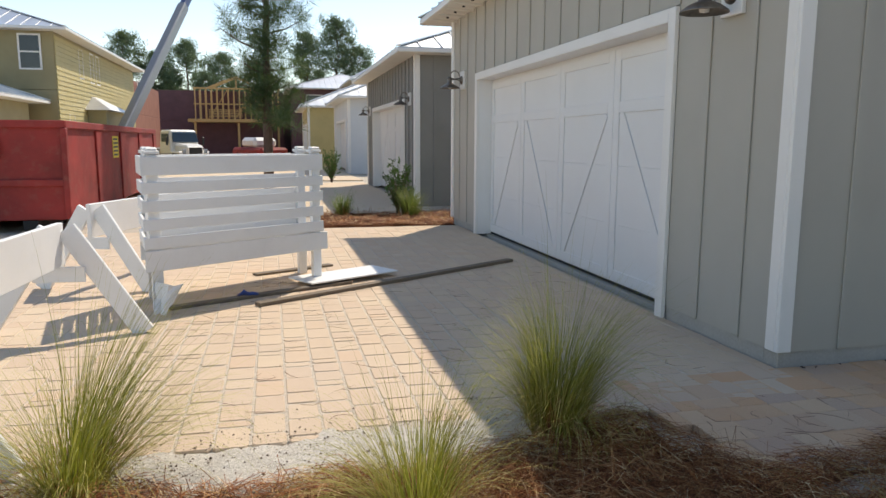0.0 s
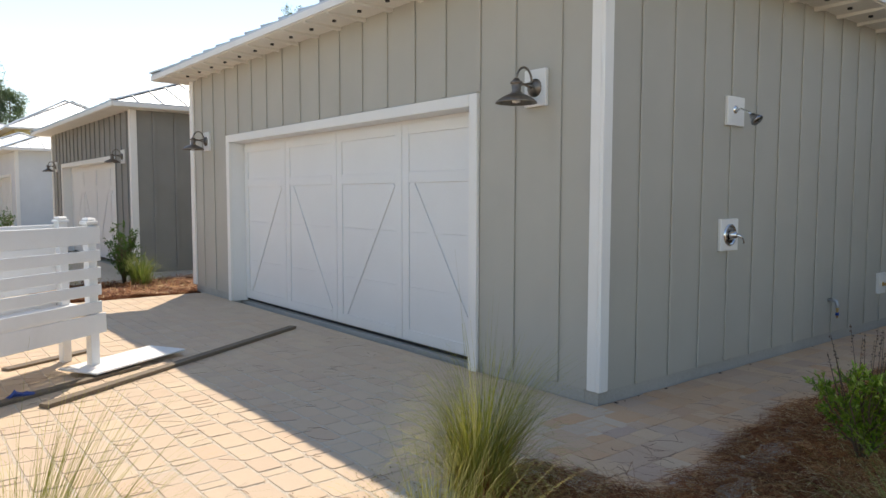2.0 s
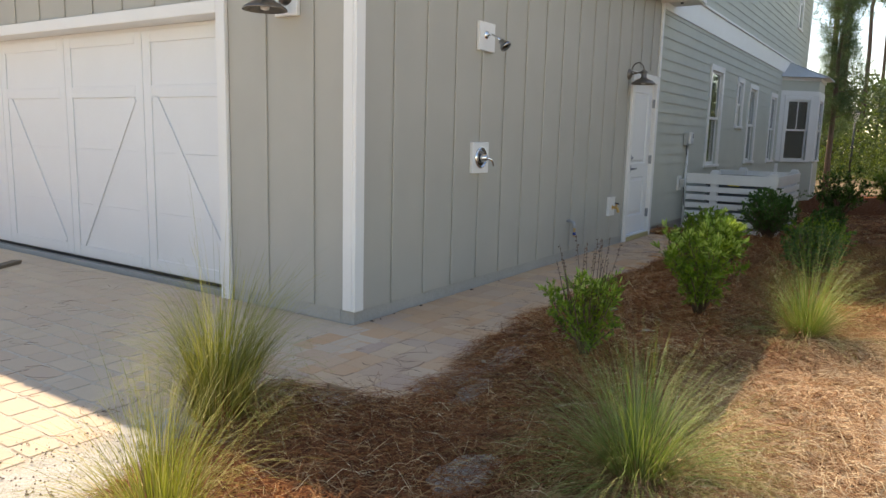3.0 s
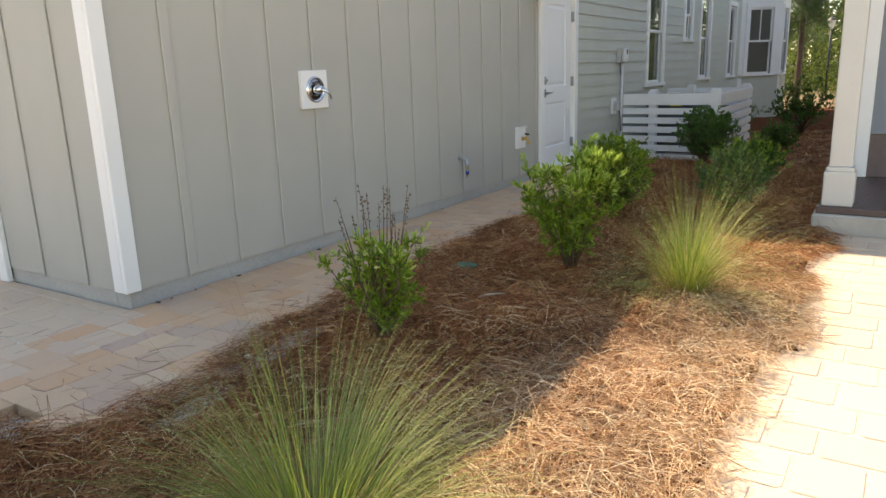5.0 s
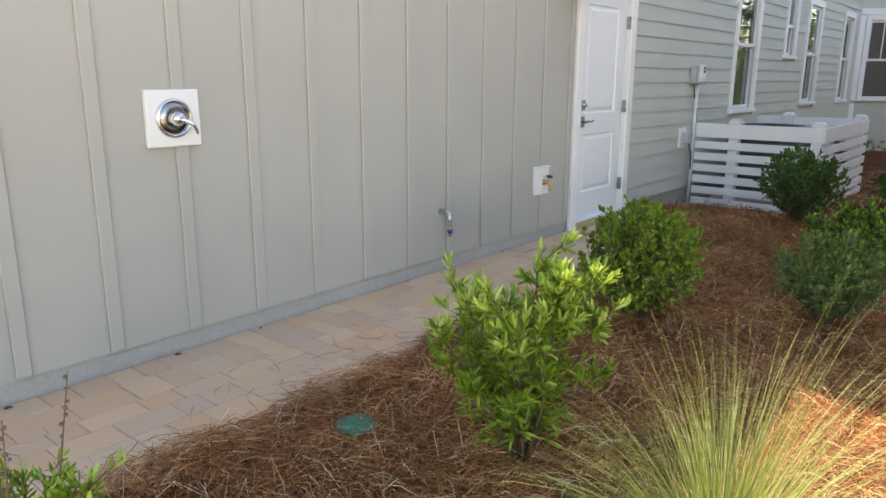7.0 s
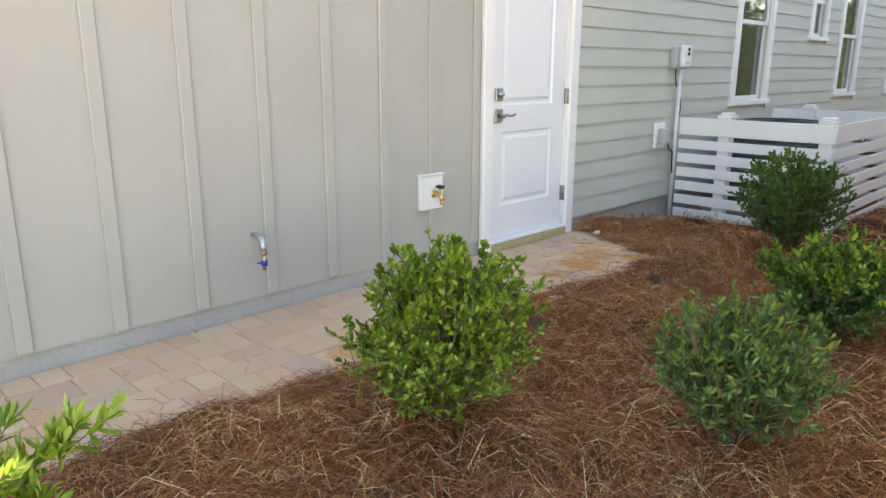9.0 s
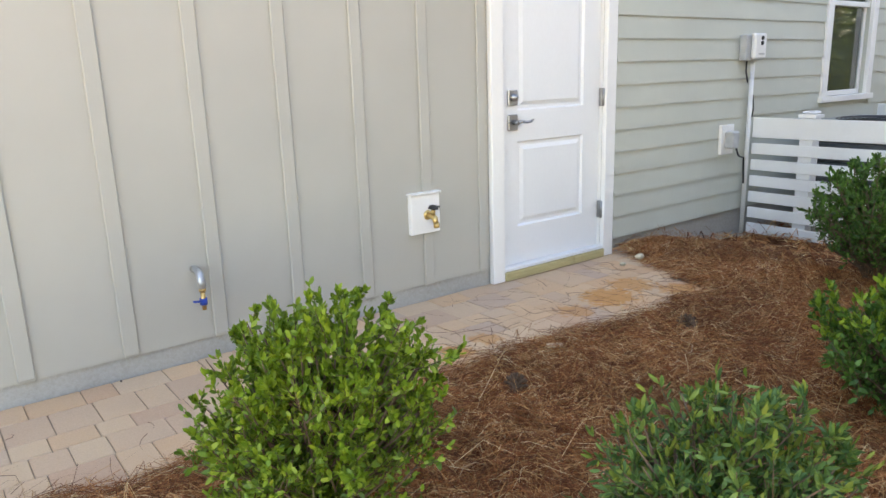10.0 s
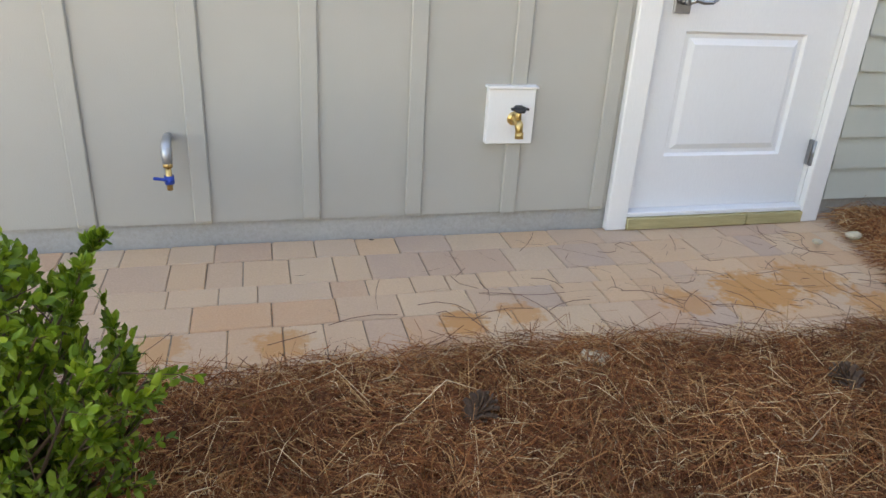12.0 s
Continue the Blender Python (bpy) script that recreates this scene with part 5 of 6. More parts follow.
shrub(onbed(0.22, -1.54), 0.50, 0.25, 28, 3600, 0.034, 0.27, LEAF_A, 11, "loose light green shrub with dark spent flower stalks", "open", 15, LIME, 0, True, 12)
shrub(onbed(1.67, -1.82), 0.80, 0.29, 34, 5200, 0.045, 0.23, LEAF_A, 12, "upright light green shrub with whorled narrow leaves", "open", 0, LIME, 0, True)
shrub(onbed(3.20, -1.52), 0.58, 0.275, 150, 20000, 0.0225, 0.5, LEAF_B, 13, "dense round green holly shrub beside the path", "ball", 0, LEAF_A, 34, True)
shrub(onbed(3.74, -2.29), 0.46, 0.235, 100, 10000, 0.030, 0.32, LEAF_C, 14, "rounded grey-green shrub with pale new leaves", "ball", 0, BRUSH, 30, True, 14)
shrub(onbed(5.02, -2.20), 0.45, 0.31, 100, 8500, 0.030, 0.5, LEAF_D, 15, "rounded deep green shrub", "ball", 0, LEAF_B, 16, True)
shrub(onbed(6.56, -1.46), 0.66, 0.33, 120, 11000, 0.028, 0.45, LEAF_D, 16, "dark green shrub in front of the slatted enclosure", "ball", 0, LEAF_D, 20, True)
shrub(onbed(8.4, -1.95), 0.42, 0.25, 40, 2400, 0.04, 0.45, LEAF_D, 17, "small dark green shrub by the house wall", "ball")
shrub(onbed(11.2, -1.9), 0.9, 0.55, 50, 3000, 0.055, 0.45, LEAF_D, 18, "dark green shrub further along the house", "ball")
shrub(onbed(11.6, -0.8), 0.7, 0.45, 40, 2200, 0.055, 0.45, LEAF_D, 19, "dark green shrub near the house wall", "ball")
shrub(onbed(13.4, -2.6), 1.0, 0.6, 50, 3000, 0.06, 0.4, LEAF_A, 20, "sunlit yellowish green shrub", "ball", 0, BRUSH)
shrub(onbed(-0.62, 9.05), 1.0, 0.26, 60, 4200, 0.036, 0.45, LEAF_D, 21, "upright glossy dark shrub beyond the driveway", "open", 0)

shrub((-0.9, 20.1, -0.06), 1.15, 0.33, 50, 2400, 0.05, 0.45, LEAF_D, 22, "upright dark shrub between the further garages", "open", 0)


# ---- trees ----
def pine(name, seed, h, crown0, spread, n_limbs, tuft, per, mat, trunk_r, label):
    """A tapered trunk, limbs and many clumps of needles; built at the origin."""
    rng = np.random.default_rng(seed)
    t = thing(name, (0, 0, 0), label, "tree", "pine trees")
    bm = B()
    pts = [Vector((rng.normal(0, 0.01) * h * k / 8, rng.normal(0, 0.01) * h * k / 8, h * k / 8)) for k in range(9)]
    tube(bm, pts, [trunk_r * (1 - 0.85 * k / 8) for k in range(9)], 9)
    part("trunk", bm, BARK, t)
    bm = B()
    C, DD = [], []
    for i in range(n_limbs):
        f = crown0 + (1 - crown0) * (i + 0.5) / n_limbs
        a = i * 2.4 + rng.uniform(-0.5, 0.5)
        prof = math.sin(math.pi * min(1, (f - crown0) / (1 - crown0) * 0.85 + 0.15)) ** 0.6
        L = spread * prof * rng.uniform(0.5, 1.1)
        p = Vector((0, 0, h * f))
        e = p + Vector((math.cos(a) * L, math.sin(a) * L, L * rng.uniform(0.05, 0.5)))
        mid = p.lerp(e, 0.5) + Vector((0, 0, -0.06 * L))
        tube(bm, [p, mid, e], [trunk_r * 0.22, trunk_r * 0.13, trunk_r * 0.05], 5)
        for j in range(per):
            g = rng.uniform(0.35, 1.08)
            q = p.lerp(mid, g * 2) if g < 0.5 else mid.lerp(e, g * 2 - 1)
            q = q + Vector(rng.normal(0, 0.13 * L + 0.05, 3))
            C.append(q)
    part("limb", bm, BARK, t, "", "stuff")
    C = np.array([list(c) for c in C])
    far = tuft > 0.4
    n = 42 if far else 75
    P = np.repeat(C, n, 0)
    D = rng.normal(size=(len(P), 3)) + np.array([0, 0, 0.35])
    P = P + rng.normal(0, tuft * (0.34 if far else 0.05), P.shape)
    V, F = leaf_quads(rng, P, D, tuft * (0.55 if far else 1.0), 0.16 if far else 0.026, 0.05)
    raw("crown", V, F, mat, t, "", "stuff")
    return t


p1 = pine("pine_tree", 31, 8.0, 0.20, 1.0, 62, 0.34, 6, NEEDLE, 0.13, "young longleaf pine with drooping needle clumps")
p1.matrix_basis = pose(-2.85, 14.6, -0.05)
far_a = pine("pine_tree", 32, 15, 0.5, 3.6, 30, 0.75, 9, HAZE_LEAF, 0.24, "tall pine at the edge of the woods")
far_b = pine("pine_tree", 33, 17, 0.62, 3.2, 26, 0.8, 9, HAZE_LEAF, 0.24, "tall pine with a high crown")
far_c = pine("pine_tree", 34, 13, 0.3, 3.6, 34, 0.75, 10, HAZE_LEAF, 0.2, "broad pine at the edge of the woods")
rng = random.Random(5)
spots = []
for k in range(34):
    spots.append((-30 + k * 1.9 + rng.uniform(-1, 1), 72 + rng.uniform(-8, 10)))
for k in range(34):
    spots.append((37 + rng.uniform(0, 30), -20 + k * 0.8 + rng.uniform(-1.2, 1.2)))
far_a.matrix_basis = pose(-16.3, 72, -0.3) @ Matrix.Scale(0.77, 4)
far_b.matrix_basis = pose(3.9, 71, -0.3) @ Matrix.Scale(0.79, 4)
far_c.matrix_basis = pose(-10.6, 72, -0.3) @ Matrix.Scale(0.84, 4)
for src, x, s, turn in ((far_a, -7.4, 0.66, 40), (far_b, 0.9, 0.71, 80), (far_a, 6.3, 0.73, 200), (far_c, -4.0, 0.72, 120), (far_b, -13.6, 0.58, 160)):
    m = pose(x, 72, -0.3, 0, 0, turn) @ Matrix.Scale(s, 4)
    copy_thing(src, m).matrix_basis = m
for i, (x, y) in enumerate(spots):
    src = (far_a, far_b, far_c, far_a)[i % 4] if x < 30 else far_b
    s = rng.uniform(0.42, 0.56) if x < 30 else rng.uniform(0.9, 1.35)
    m = pose(x, y, -0.3, 0, 0, rng.uniform(0, 360)) @ Matrix.Diagonal((s * (0.62 if x > 30 else 1), s * (0.62 if x > 30 else 1), s, 1))
    c = copy_thing(src, m)
    c.matrix_basis = m
t2 = pine("pine_tree", 35, 8.5, 0.22, 0.75, 44, 0.3, 9, NEEDLE, 0.09, "slender young pine beside the house")
t2.matrix_basis = pose(20.2, -0.75, -0.2)


def brush_wall(name, x0, x1, y0, y1, z1, n, size, mat, seed, label):
    """Undergrowth at the edge of the woods, as leaves on many clumps."""
    r = np.random.default_rng(seed)
    c = np.stack([r.uniform(x0, x1, n // 60), r.uniform(y0, y1, n // 60), z1 * r.random(n // 60) ** 1.5], -1)
    P = np.repeat(c, 60, 0) + r.normal(0, 0.38, (len(c) * 60, 3))
    P[:, 2] = np.abs(P[:, 2]) - 0.2
    V, F = leaf_quads(r, P, r.normal(size=P.shape) + [0, 0, 0.3], size, 0.5)
    tagged(raw(name, V, F, mat, None, label, "stuff"), category="undergrowth")


brush_wall("undergrowth", 27, 35, -14, 6, 3.0, 42000, 0.10, WOODBRUSH, 51, "sunlit yellow-green undergrowth at the woods")
brush_wall("undergrowth", 33, 50, -20, 10, 4.6, 60000, 0.26, DARKBRUSH, 52, "dark undergrowth between the pines")
brush_wall("undergrowth", -34, 34, 74, 82, 5.0, 50000, 0.5, HAZE_LEAF, 53, "dark undergrowth below the far pines")


# ---- far side: neighbour garages and houses ----
def neighbour_garage(x, y, label, wall, face, w=7.4, dpt=6.6, detail=True):
    g = thing("neighbour_garage", (x, y, 0), label, "garage", "garages along the drive")
    F2 = frame_of((x, y + w, 0), (0, -1))
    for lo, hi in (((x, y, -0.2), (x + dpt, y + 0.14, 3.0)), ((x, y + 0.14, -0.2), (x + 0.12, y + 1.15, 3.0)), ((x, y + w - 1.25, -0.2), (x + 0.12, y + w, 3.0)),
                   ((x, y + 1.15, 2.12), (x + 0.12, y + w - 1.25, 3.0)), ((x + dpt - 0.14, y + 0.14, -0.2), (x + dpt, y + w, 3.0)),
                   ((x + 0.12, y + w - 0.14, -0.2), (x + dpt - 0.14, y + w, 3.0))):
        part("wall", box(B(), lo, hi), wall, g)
    bm = box(B(), (x - 0.03, y - 0.03, 0), (x + 0.09, y - 0.002, 3.0), 0.004)
    box(bm, (x - 0.03, y - 0.002, 0), (x - 0.002, y + 0.09, 3.0), 0.004)
    part("corner_board", bm, WHITE, g)
    part("corner_board", box(B(), (x - 0.03, y + w - 0.1, 0), (x - 0.002, y + w + 0.02, 3.0), 0.004), WHITE, g)
    if detail:
        for k in range(18):
            c = 0.3 + 0.41 * k
            if c > w - 0.15:
                break
            lo = 0.0 if c < 1.2 or c > w - 1.15 else 2.22
            part("batten", box(B(), (w - c - 0.03, -0.022, lo), (w - c + 0.03, -0.001, 3.0), 0, F2), wall, g)
        for k in range(15):
            part("batten", box(B(), (x + 0.4 + 0.4 * k - 0.03, y - 0.022, 0.05), (x + 0.4 + 0.4 * k + 0.03, y - 0.001, 3.0), 0), wall, g)
    d = garage_door("garage_door", F2 @ Matrix.Translation((1.2, 0, 0)), w - 2.3, 2.2, "closed white double garage door")
    d["kind"] = ""
    for o in d.children:
        o.parent = g
        o.location = -Vector(g.location)
    bpy.data.objects.remove(d)
    hip_roof("roof", x, x + dpt, y, y + w, 3.0, 1.5, 0.42, ROOF, "low hipped metal roof", g)
    return g


neighbour_garage(0.09, 11.02, "grey board and batten garage with a white door", SHADED_SIDING, SHADED_SIDING)
barn_lamp(frame_of((0.09, 18.42, 0), (0, -1)) @ Matrix.Translation((6.85, 0, 2.15)), "barn lamp beside the neighbour garage door", True)
barn_lamp(frame_of((0.09, 18.42, 0), (0, -1)) @ Matrix.Translation((0.55, 0, 2.15)), "barn lamp at the far side of the neighbour garage door", True)
neighbour_garage(0.3, 26.2, "white garage further along the drive", painted("white_siding", (0.62, 0.65, 0.68), 0.6, 0.03), WHITE, 6.5, 6.0, False)
neighbour_garage(-0.9, 34.6, "yellow garage further along the drive", YELLOW, WHITE, 6.5, 6.0, False)


def house(name, x, y, wdt, dpt, h, wall, lower, label, rise=2.0, wins=(), turn=0, rf=True):
    """A plain two-storey house; x, y is its near corner, wins are (face, along, z, w, h)."""
    g = thing(name, (0, 0, 0), label, "house", "houses of the estate")
    split = 2.9 if lower else 0
    part("wall", box(B(), (0, 0, split), (wdt, dpt, h), 0.01), wall, g)
    if lower:
        part("wall", box(B(), (0.0, 0.0, -0.3), (wdt, dpt, split - 0.01), 0.01), lower, g)
    for f, a, z, w, hh in wins:
        m = frame_of((0, -0.004, 0), (1, 0)) if f == 0 else (frame_of((wdt + 0.004, 0, 0), (0, 1)) if f == 1 else frame_of((-0.004, dpt, 0), (0, -1)))
        wn_ = part("window", box(B(), (a, -0.03, z), (a + 0.055, 0, z + hh), 0, m), WHITE, g)
        bm = box(B(), (a + w - 0.055, -0.03, z), (a + w, 0, z + hh), 0, m)
        box(bm, (a + 0.055, -0.03, z), (a + w - 0.055, 0, z + 0.055), 0, m)
        box(bm, (a + 0.055, -0.03, z + hh - 0.055), (a + w - 0.055, 0, z + hh), 0, m)
        box(bm, (a + 0.055, -0.03, z + hh / 2 - 0.025), (a + w - 0.055, 0, z + hh / 2 + 0.025), 0, m)
        part("frame", bm, WHITE, wn_)
        part("pane", box(B(), (a + 0.055, -0.012, z + 0.055), (a + w - 0.055, 0, z + hh - 0.055), 0, m), plain("dark_pane", (0.03, 0.04, 0.05), 0.08), wn_)
    if rf:
        hip_roof("roof", 0, wdt, 0, dpt, h, rise, 0.5, ROOF, "pale metal hipped roof", g)
    g.matrix_basis = pose(x, y, 0, 0, 0, turn)
    return g




def yellow_house():
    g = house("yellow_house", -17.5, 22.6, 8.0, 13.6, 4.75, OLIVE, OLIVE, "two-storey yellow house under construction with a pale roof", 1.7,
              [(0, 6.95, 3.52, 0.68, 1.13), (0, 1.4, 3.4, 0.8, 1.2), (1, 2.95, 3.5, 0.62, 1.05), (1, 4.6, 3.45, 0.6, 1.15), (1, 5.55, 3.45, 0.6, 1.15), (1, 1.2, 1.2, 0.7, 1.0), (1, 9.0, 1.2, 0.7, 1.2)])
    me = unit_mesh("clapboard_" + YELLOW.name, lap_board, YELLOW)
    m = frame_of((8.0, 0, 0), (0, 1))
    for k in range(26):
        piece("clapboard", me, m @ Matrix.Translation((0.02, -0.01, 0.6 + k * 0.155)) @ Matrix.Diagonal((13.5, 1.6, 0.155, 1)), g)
    bm = box(B(), (8.05, 3.6, -0.1), (8.7, 7.0, 2.4), 0.01)
    part("bay", bm, OLIVE, g)
    bm = B()
    o = [Vector((7.9, 3.3, 2.4)), Vector((8.95, 3.3, 2.4)), Vector((8.95, 7.3, 2.4)), Vector((7.9, 7.3, 2.4))]
    t0, t1 = Vector((8.05, 4.6, 2.95)), Vector((8.05, 6.0, 2.95))
    for f in ((o[0], o[1], t0), (o[1], o[2], t1, t0), (o[2], o[3], t1), o[::-1]):
        poly(bm, list(f))
    part("bay_roof", bm, ROOF, g)
    for o_ in g.children:
        if o_.name.startswith(("bay",)):
            o_.data.transform(Matrix.Translation(g.location))
    for z in (0.15, 2.55, 4.6):
        part("deck", box(B(), (6.9, 13.7, z), (8.6, 16.2, z + 0.16)), STUD, g, "bare timber porch deck")
    for x in (7.0, 8.5):
        for y in (13.75, 16.1):
            part("post", box(B(), (x - 0.07, y - 0.07, 0.31), (x + 0.07, y + 0.07, 4.6)), STUD, g, "bare timber porch post")
    return g


yellow_house()
neighbour = thing("yellow_garage", (-13.4, 15.6, 0), "tan garage wing with a pale metal roof", "garage")
part("wall", box(B(), (-16.9, 17.0, -0.2), (-10.2, 22.0, 2.45), 0.01), OLIVE, neighbour)
hip_roof("roof", -16.9, -10.2, 17.0, 22.0, 2.45, 1.2, 0.5, ROOF, "pale metal roof", neighbour)
house("red_house", -18.6, 38.5, 8.0, 14.0, 4.8, BRICKRED, BRICKRED, "house shell in reddish sheathing", 0.5, [(1, 1.2, 3.0, 1.0, 1.4), (1, 5.5, 3.4, 1.0, 1.5)], 0, False)
house("dark_house", -1.2, 51.5, 8.0, 8.0, 5.1, PURPLE, PURPLE, "dark wrapped house with a pale metal roof", 1.5, [(0, 1.0, 3.3, 1.2, 1.4), (0, 4.0, 3.3, 1.2, 1.4)])
house("wrapped_house", -13.2, 58.5, 14.5, 7.0, 5.3, PURPLE, PURPLE, "house shell wrapped in dark red sheathing", 1.5, (), 0, False)
house("wrapped_house", -8.6, 56.6, 6.8, 1.7, 2.7, PURPLE, None, "ground storey wrapped in dark red sheathing", 1.5, (), 0, False)


house("yellow_house", 2.75, 44.0, 7.0, 6.6, 5.2, YELLOW, None, "two-storey yellow house behind the further garages", 2.2, [(0, 1.2, 3.2, 0.9, 1.4), (0, 6.2, 3.2, 0.9, 1.4)])


def framed_storey():
    g = thing("timber_frame", (-5.3, 56.4, 2.7), "unclad upper storey of yellow timber studs with roof trusses", "timber frame")
    part("deck", box(B(), (-8.9, 54.6, 2.72), (-1.8, 58.4, 2.95), 0.01), STUD, g, "timber deck edge")
    for k in range(16):
        x = -8.5 + k * 0.42
        part("stud", box(B(), (x - 0.03, 56.3, 2.95), (x + 0.05, 56.42, 5.3)), STUD, g)
    part("plate", box(B(), (-8.6, 56.28, 5.3), (-2.0, 56.44, 5.42)), STUD, g)
    part("plate", box(B(), (-8.6, 56.28, 4.1), (-2.0, 56.30, 4.2)), STUD, g)
    for k in range(15):
        x = -8.3 + k * 0.44
        part("stud", box(B(), (x - 0.04, 58.0, 2.95), (x + 0.06, 58.12, 5.3)), STUD, g)
    for k in range(3):
        x = -7.6 + k * 2.0
        part("brace", beam(B(), (x, 57.2, 2.95), (x + 1.5, 57.2, 5.3), 0.1, 0.05), STUD, g)
    for k in range(4):
        y = 56.4 + k * 0.5
        bm = beam(B(), (-7.5, y, 5.42), (-5.4, y, 6.3), 0.05, 0.1)
        beam(bm, (-3.3, y, 5.42), (-5.4, y, 6.3), 0.05, 0.1)
        beam(bm, (-5.4, y, 5.42), (-5.4, y, 6.3), 0.05, 0.08)
        part("truss", bm, STUD, g)
    for x in (-8.4, -5.2, -2.2):
        part("post", box(B(), (x - 0.08, 54.8, -0.05), (x + 0.08, 54.96, 2.72)), STUD, g)
    for k in range(5):
        part("rail", box(B(), (-7.4, 54.9 + k * 0.02, 3.1 + 0.13 * k), (-4.9, 54.92 + k * 0.02, 3.16 + 0.13 * k)), STUD, g)


framed_storey()


# ---- site clutter ----
def dumpster():
    d = thing("dumpster", (-8.0, 11.0, -0.05), "worn red steel roll-off dumpster with yellow stickers", "dumpster")
    x1, y0, x0, y1, z0, z1 = -5.64, 7.85, -8.1, 16.0, 0.15, 1.53
    for lo, hi in (((x0, y0, z0), (x1, y0 + 0.06, z1)), ((x0, y1 - 0.06, z0), (x1, y1, z1)), ((x0, y0 + 0.06, z0), (x0 + 0.06, y1 - 0.06, z1)),
                   ((x1 - 0.06, y0 + 0.06, z0), (x1, y1 - 0.06, z1))):
        part("side_panel", box(B(), lo, hi), RED, d)
    part("bottom", box(B(), (x0 + 0.06, y0 + 0.06, z0 - 0.02), (x1 - 0.06, y1 - 0.06, z0 + 0.03)), RED, d)
    bm = B()
    box(bm, (x0 - 0.04, y0 - 0.05, z1 - 0.09), (x1 + 0.05, y0, z1 + 0.02), 0.01)
    box(bm, (x1, y0, z1 - 0.09), (x1 + 0.05, y1, z1 + 0.02), 0.01)
    part("rim", bm, RED, d)
    for k in range(4):
        part("rib", box(B(), (x1, y0 + 1.9 + k * 2.0, z0), (x1 + 0.03, y0 + 2.3 + k * 2.0, z1 - 0.1), 0.01), RED, d)
    part("rib", box(B(), (x0, y0 - 0.06, 0.62), (x1, y0, 0.72), 0.01), RED, d)
    part("corner_post", box(B(), (x1 - 0.02, y0 - 0.07, z0), (x1 + 0.06, y0 + 0.05, z1 - 0.09), 0.01), RED, d)
    part("skid", box(B(), (x0 + 0.4, y0, -0.05), (x0 + 0.6, y1, 0.13), 0.005), RUBBER, d)
    part("skid", box(B(), (x1 - 0.6, y0, -0.05), (x1 - 0.4, y1, 0.13), 0.005), RUBBER, d)
    for y, z in ((11.1, 0.95), (7.84, 1.02)):
        if y > 8.5:
            s = part("sticker", box(B(), (x1 + 0.002, y, z), (x1 + 0.005, y + 0.50, z + 0.40)), YELLOWP, d, "yellow warning sticker")
            for k in range(5):
                part("print_line", box(B(), (x1 + 0.0055, y + 0.05, z + 0.04 + k * 0.072), (x1 + 0.007, y + 0.44, z + 0.075 + k * 0.072)), BLACK, s)
        else:
            part("sticker", box(B(), (-6.75, y - 0.065, z), (-6.45, y - 0.062, z + 0.3)), YELLOWP, d, "yellow warning sticker")


dumpster()


def slat_screen():
    """A slatted unit of two faces on short legs, as one spare enclosure."""
    g = thing("slatted_screen", (0, 0, 0), "white slatted wooden enclosure unit on short legs standing on the driveway", "slatted screen")
    L, D = 1.62, 0.62
    for x in (0.06, L - 0.06):
        for y in (0.05, D - 0.05):
            p = part("post", box(B(), (x - 0.045, y - 0.045, 0.0), (x + 0.045, y + 0.045, 1.17), 0.004), FENCEWHITE, g)
            bm = box(B(), (x - 0.062, y - 0.062, 1.17), (x + 0.062, y + 0.062, 1.195), 0.004)
            box(bm, (x - 0.05, y - 0.05, 1.195), (x + 0.05, y + 0.05, 1.22), 0.012)
            part("cap", bm, FENCEWHITE, p)
    z = 1.155
    for i, h in enumerate((0.14, 0.086, 0.086, 0.086, 0.086)):
        part("slat", box(B(), (-0.03, -0.018, z - h), (L + 0.01, 0.004, z), 0.003), FENCEWHITE, g)
        part("slat", box(B(), (-0.03, D - 0.004, z - h), (L + 0.01, D + 0.018, z), 0.003), FENCEWHITE, g)
        part("slat", box(B(), (-0.03, 0.005, z - h), (-0.008, D - 0.005, z), 0.003), FENCEWHITE, g)
        z -= h + 0.049
    part("slat", box(B(), (-0.03, -0.02, 0.305), (L + 0.05, 0.004, 0.46), 0.003), FENCEWHITE, g)
    part("slat", box(B(), (-0.03, D - 0.004, 0.305), (L + 0.05, D + 0.02, 0.46), 0.003), FENCEWHITE, g)
    for k in range(5):
        part("shelf_board", box(B(), (0.0, 0.012 + k * 0.12, 0.462), (L + 0.03, 0.12 + k * 0.12, 0.481), 0.002), FENCEWHITE, g)
    return g


sc = slat_screen()
SKEW = Matrix(((1, 0.375, 0, 0), (0, 0.9, 0, 0), (0, 0, 1, 0), (0, 0, 0, 1)))
for o in sc.children_recursive:
    o.data.transform(SKEW)
sc.matrix_basis = pose(-3.66, 2.18, 0, 0, 0, 35)


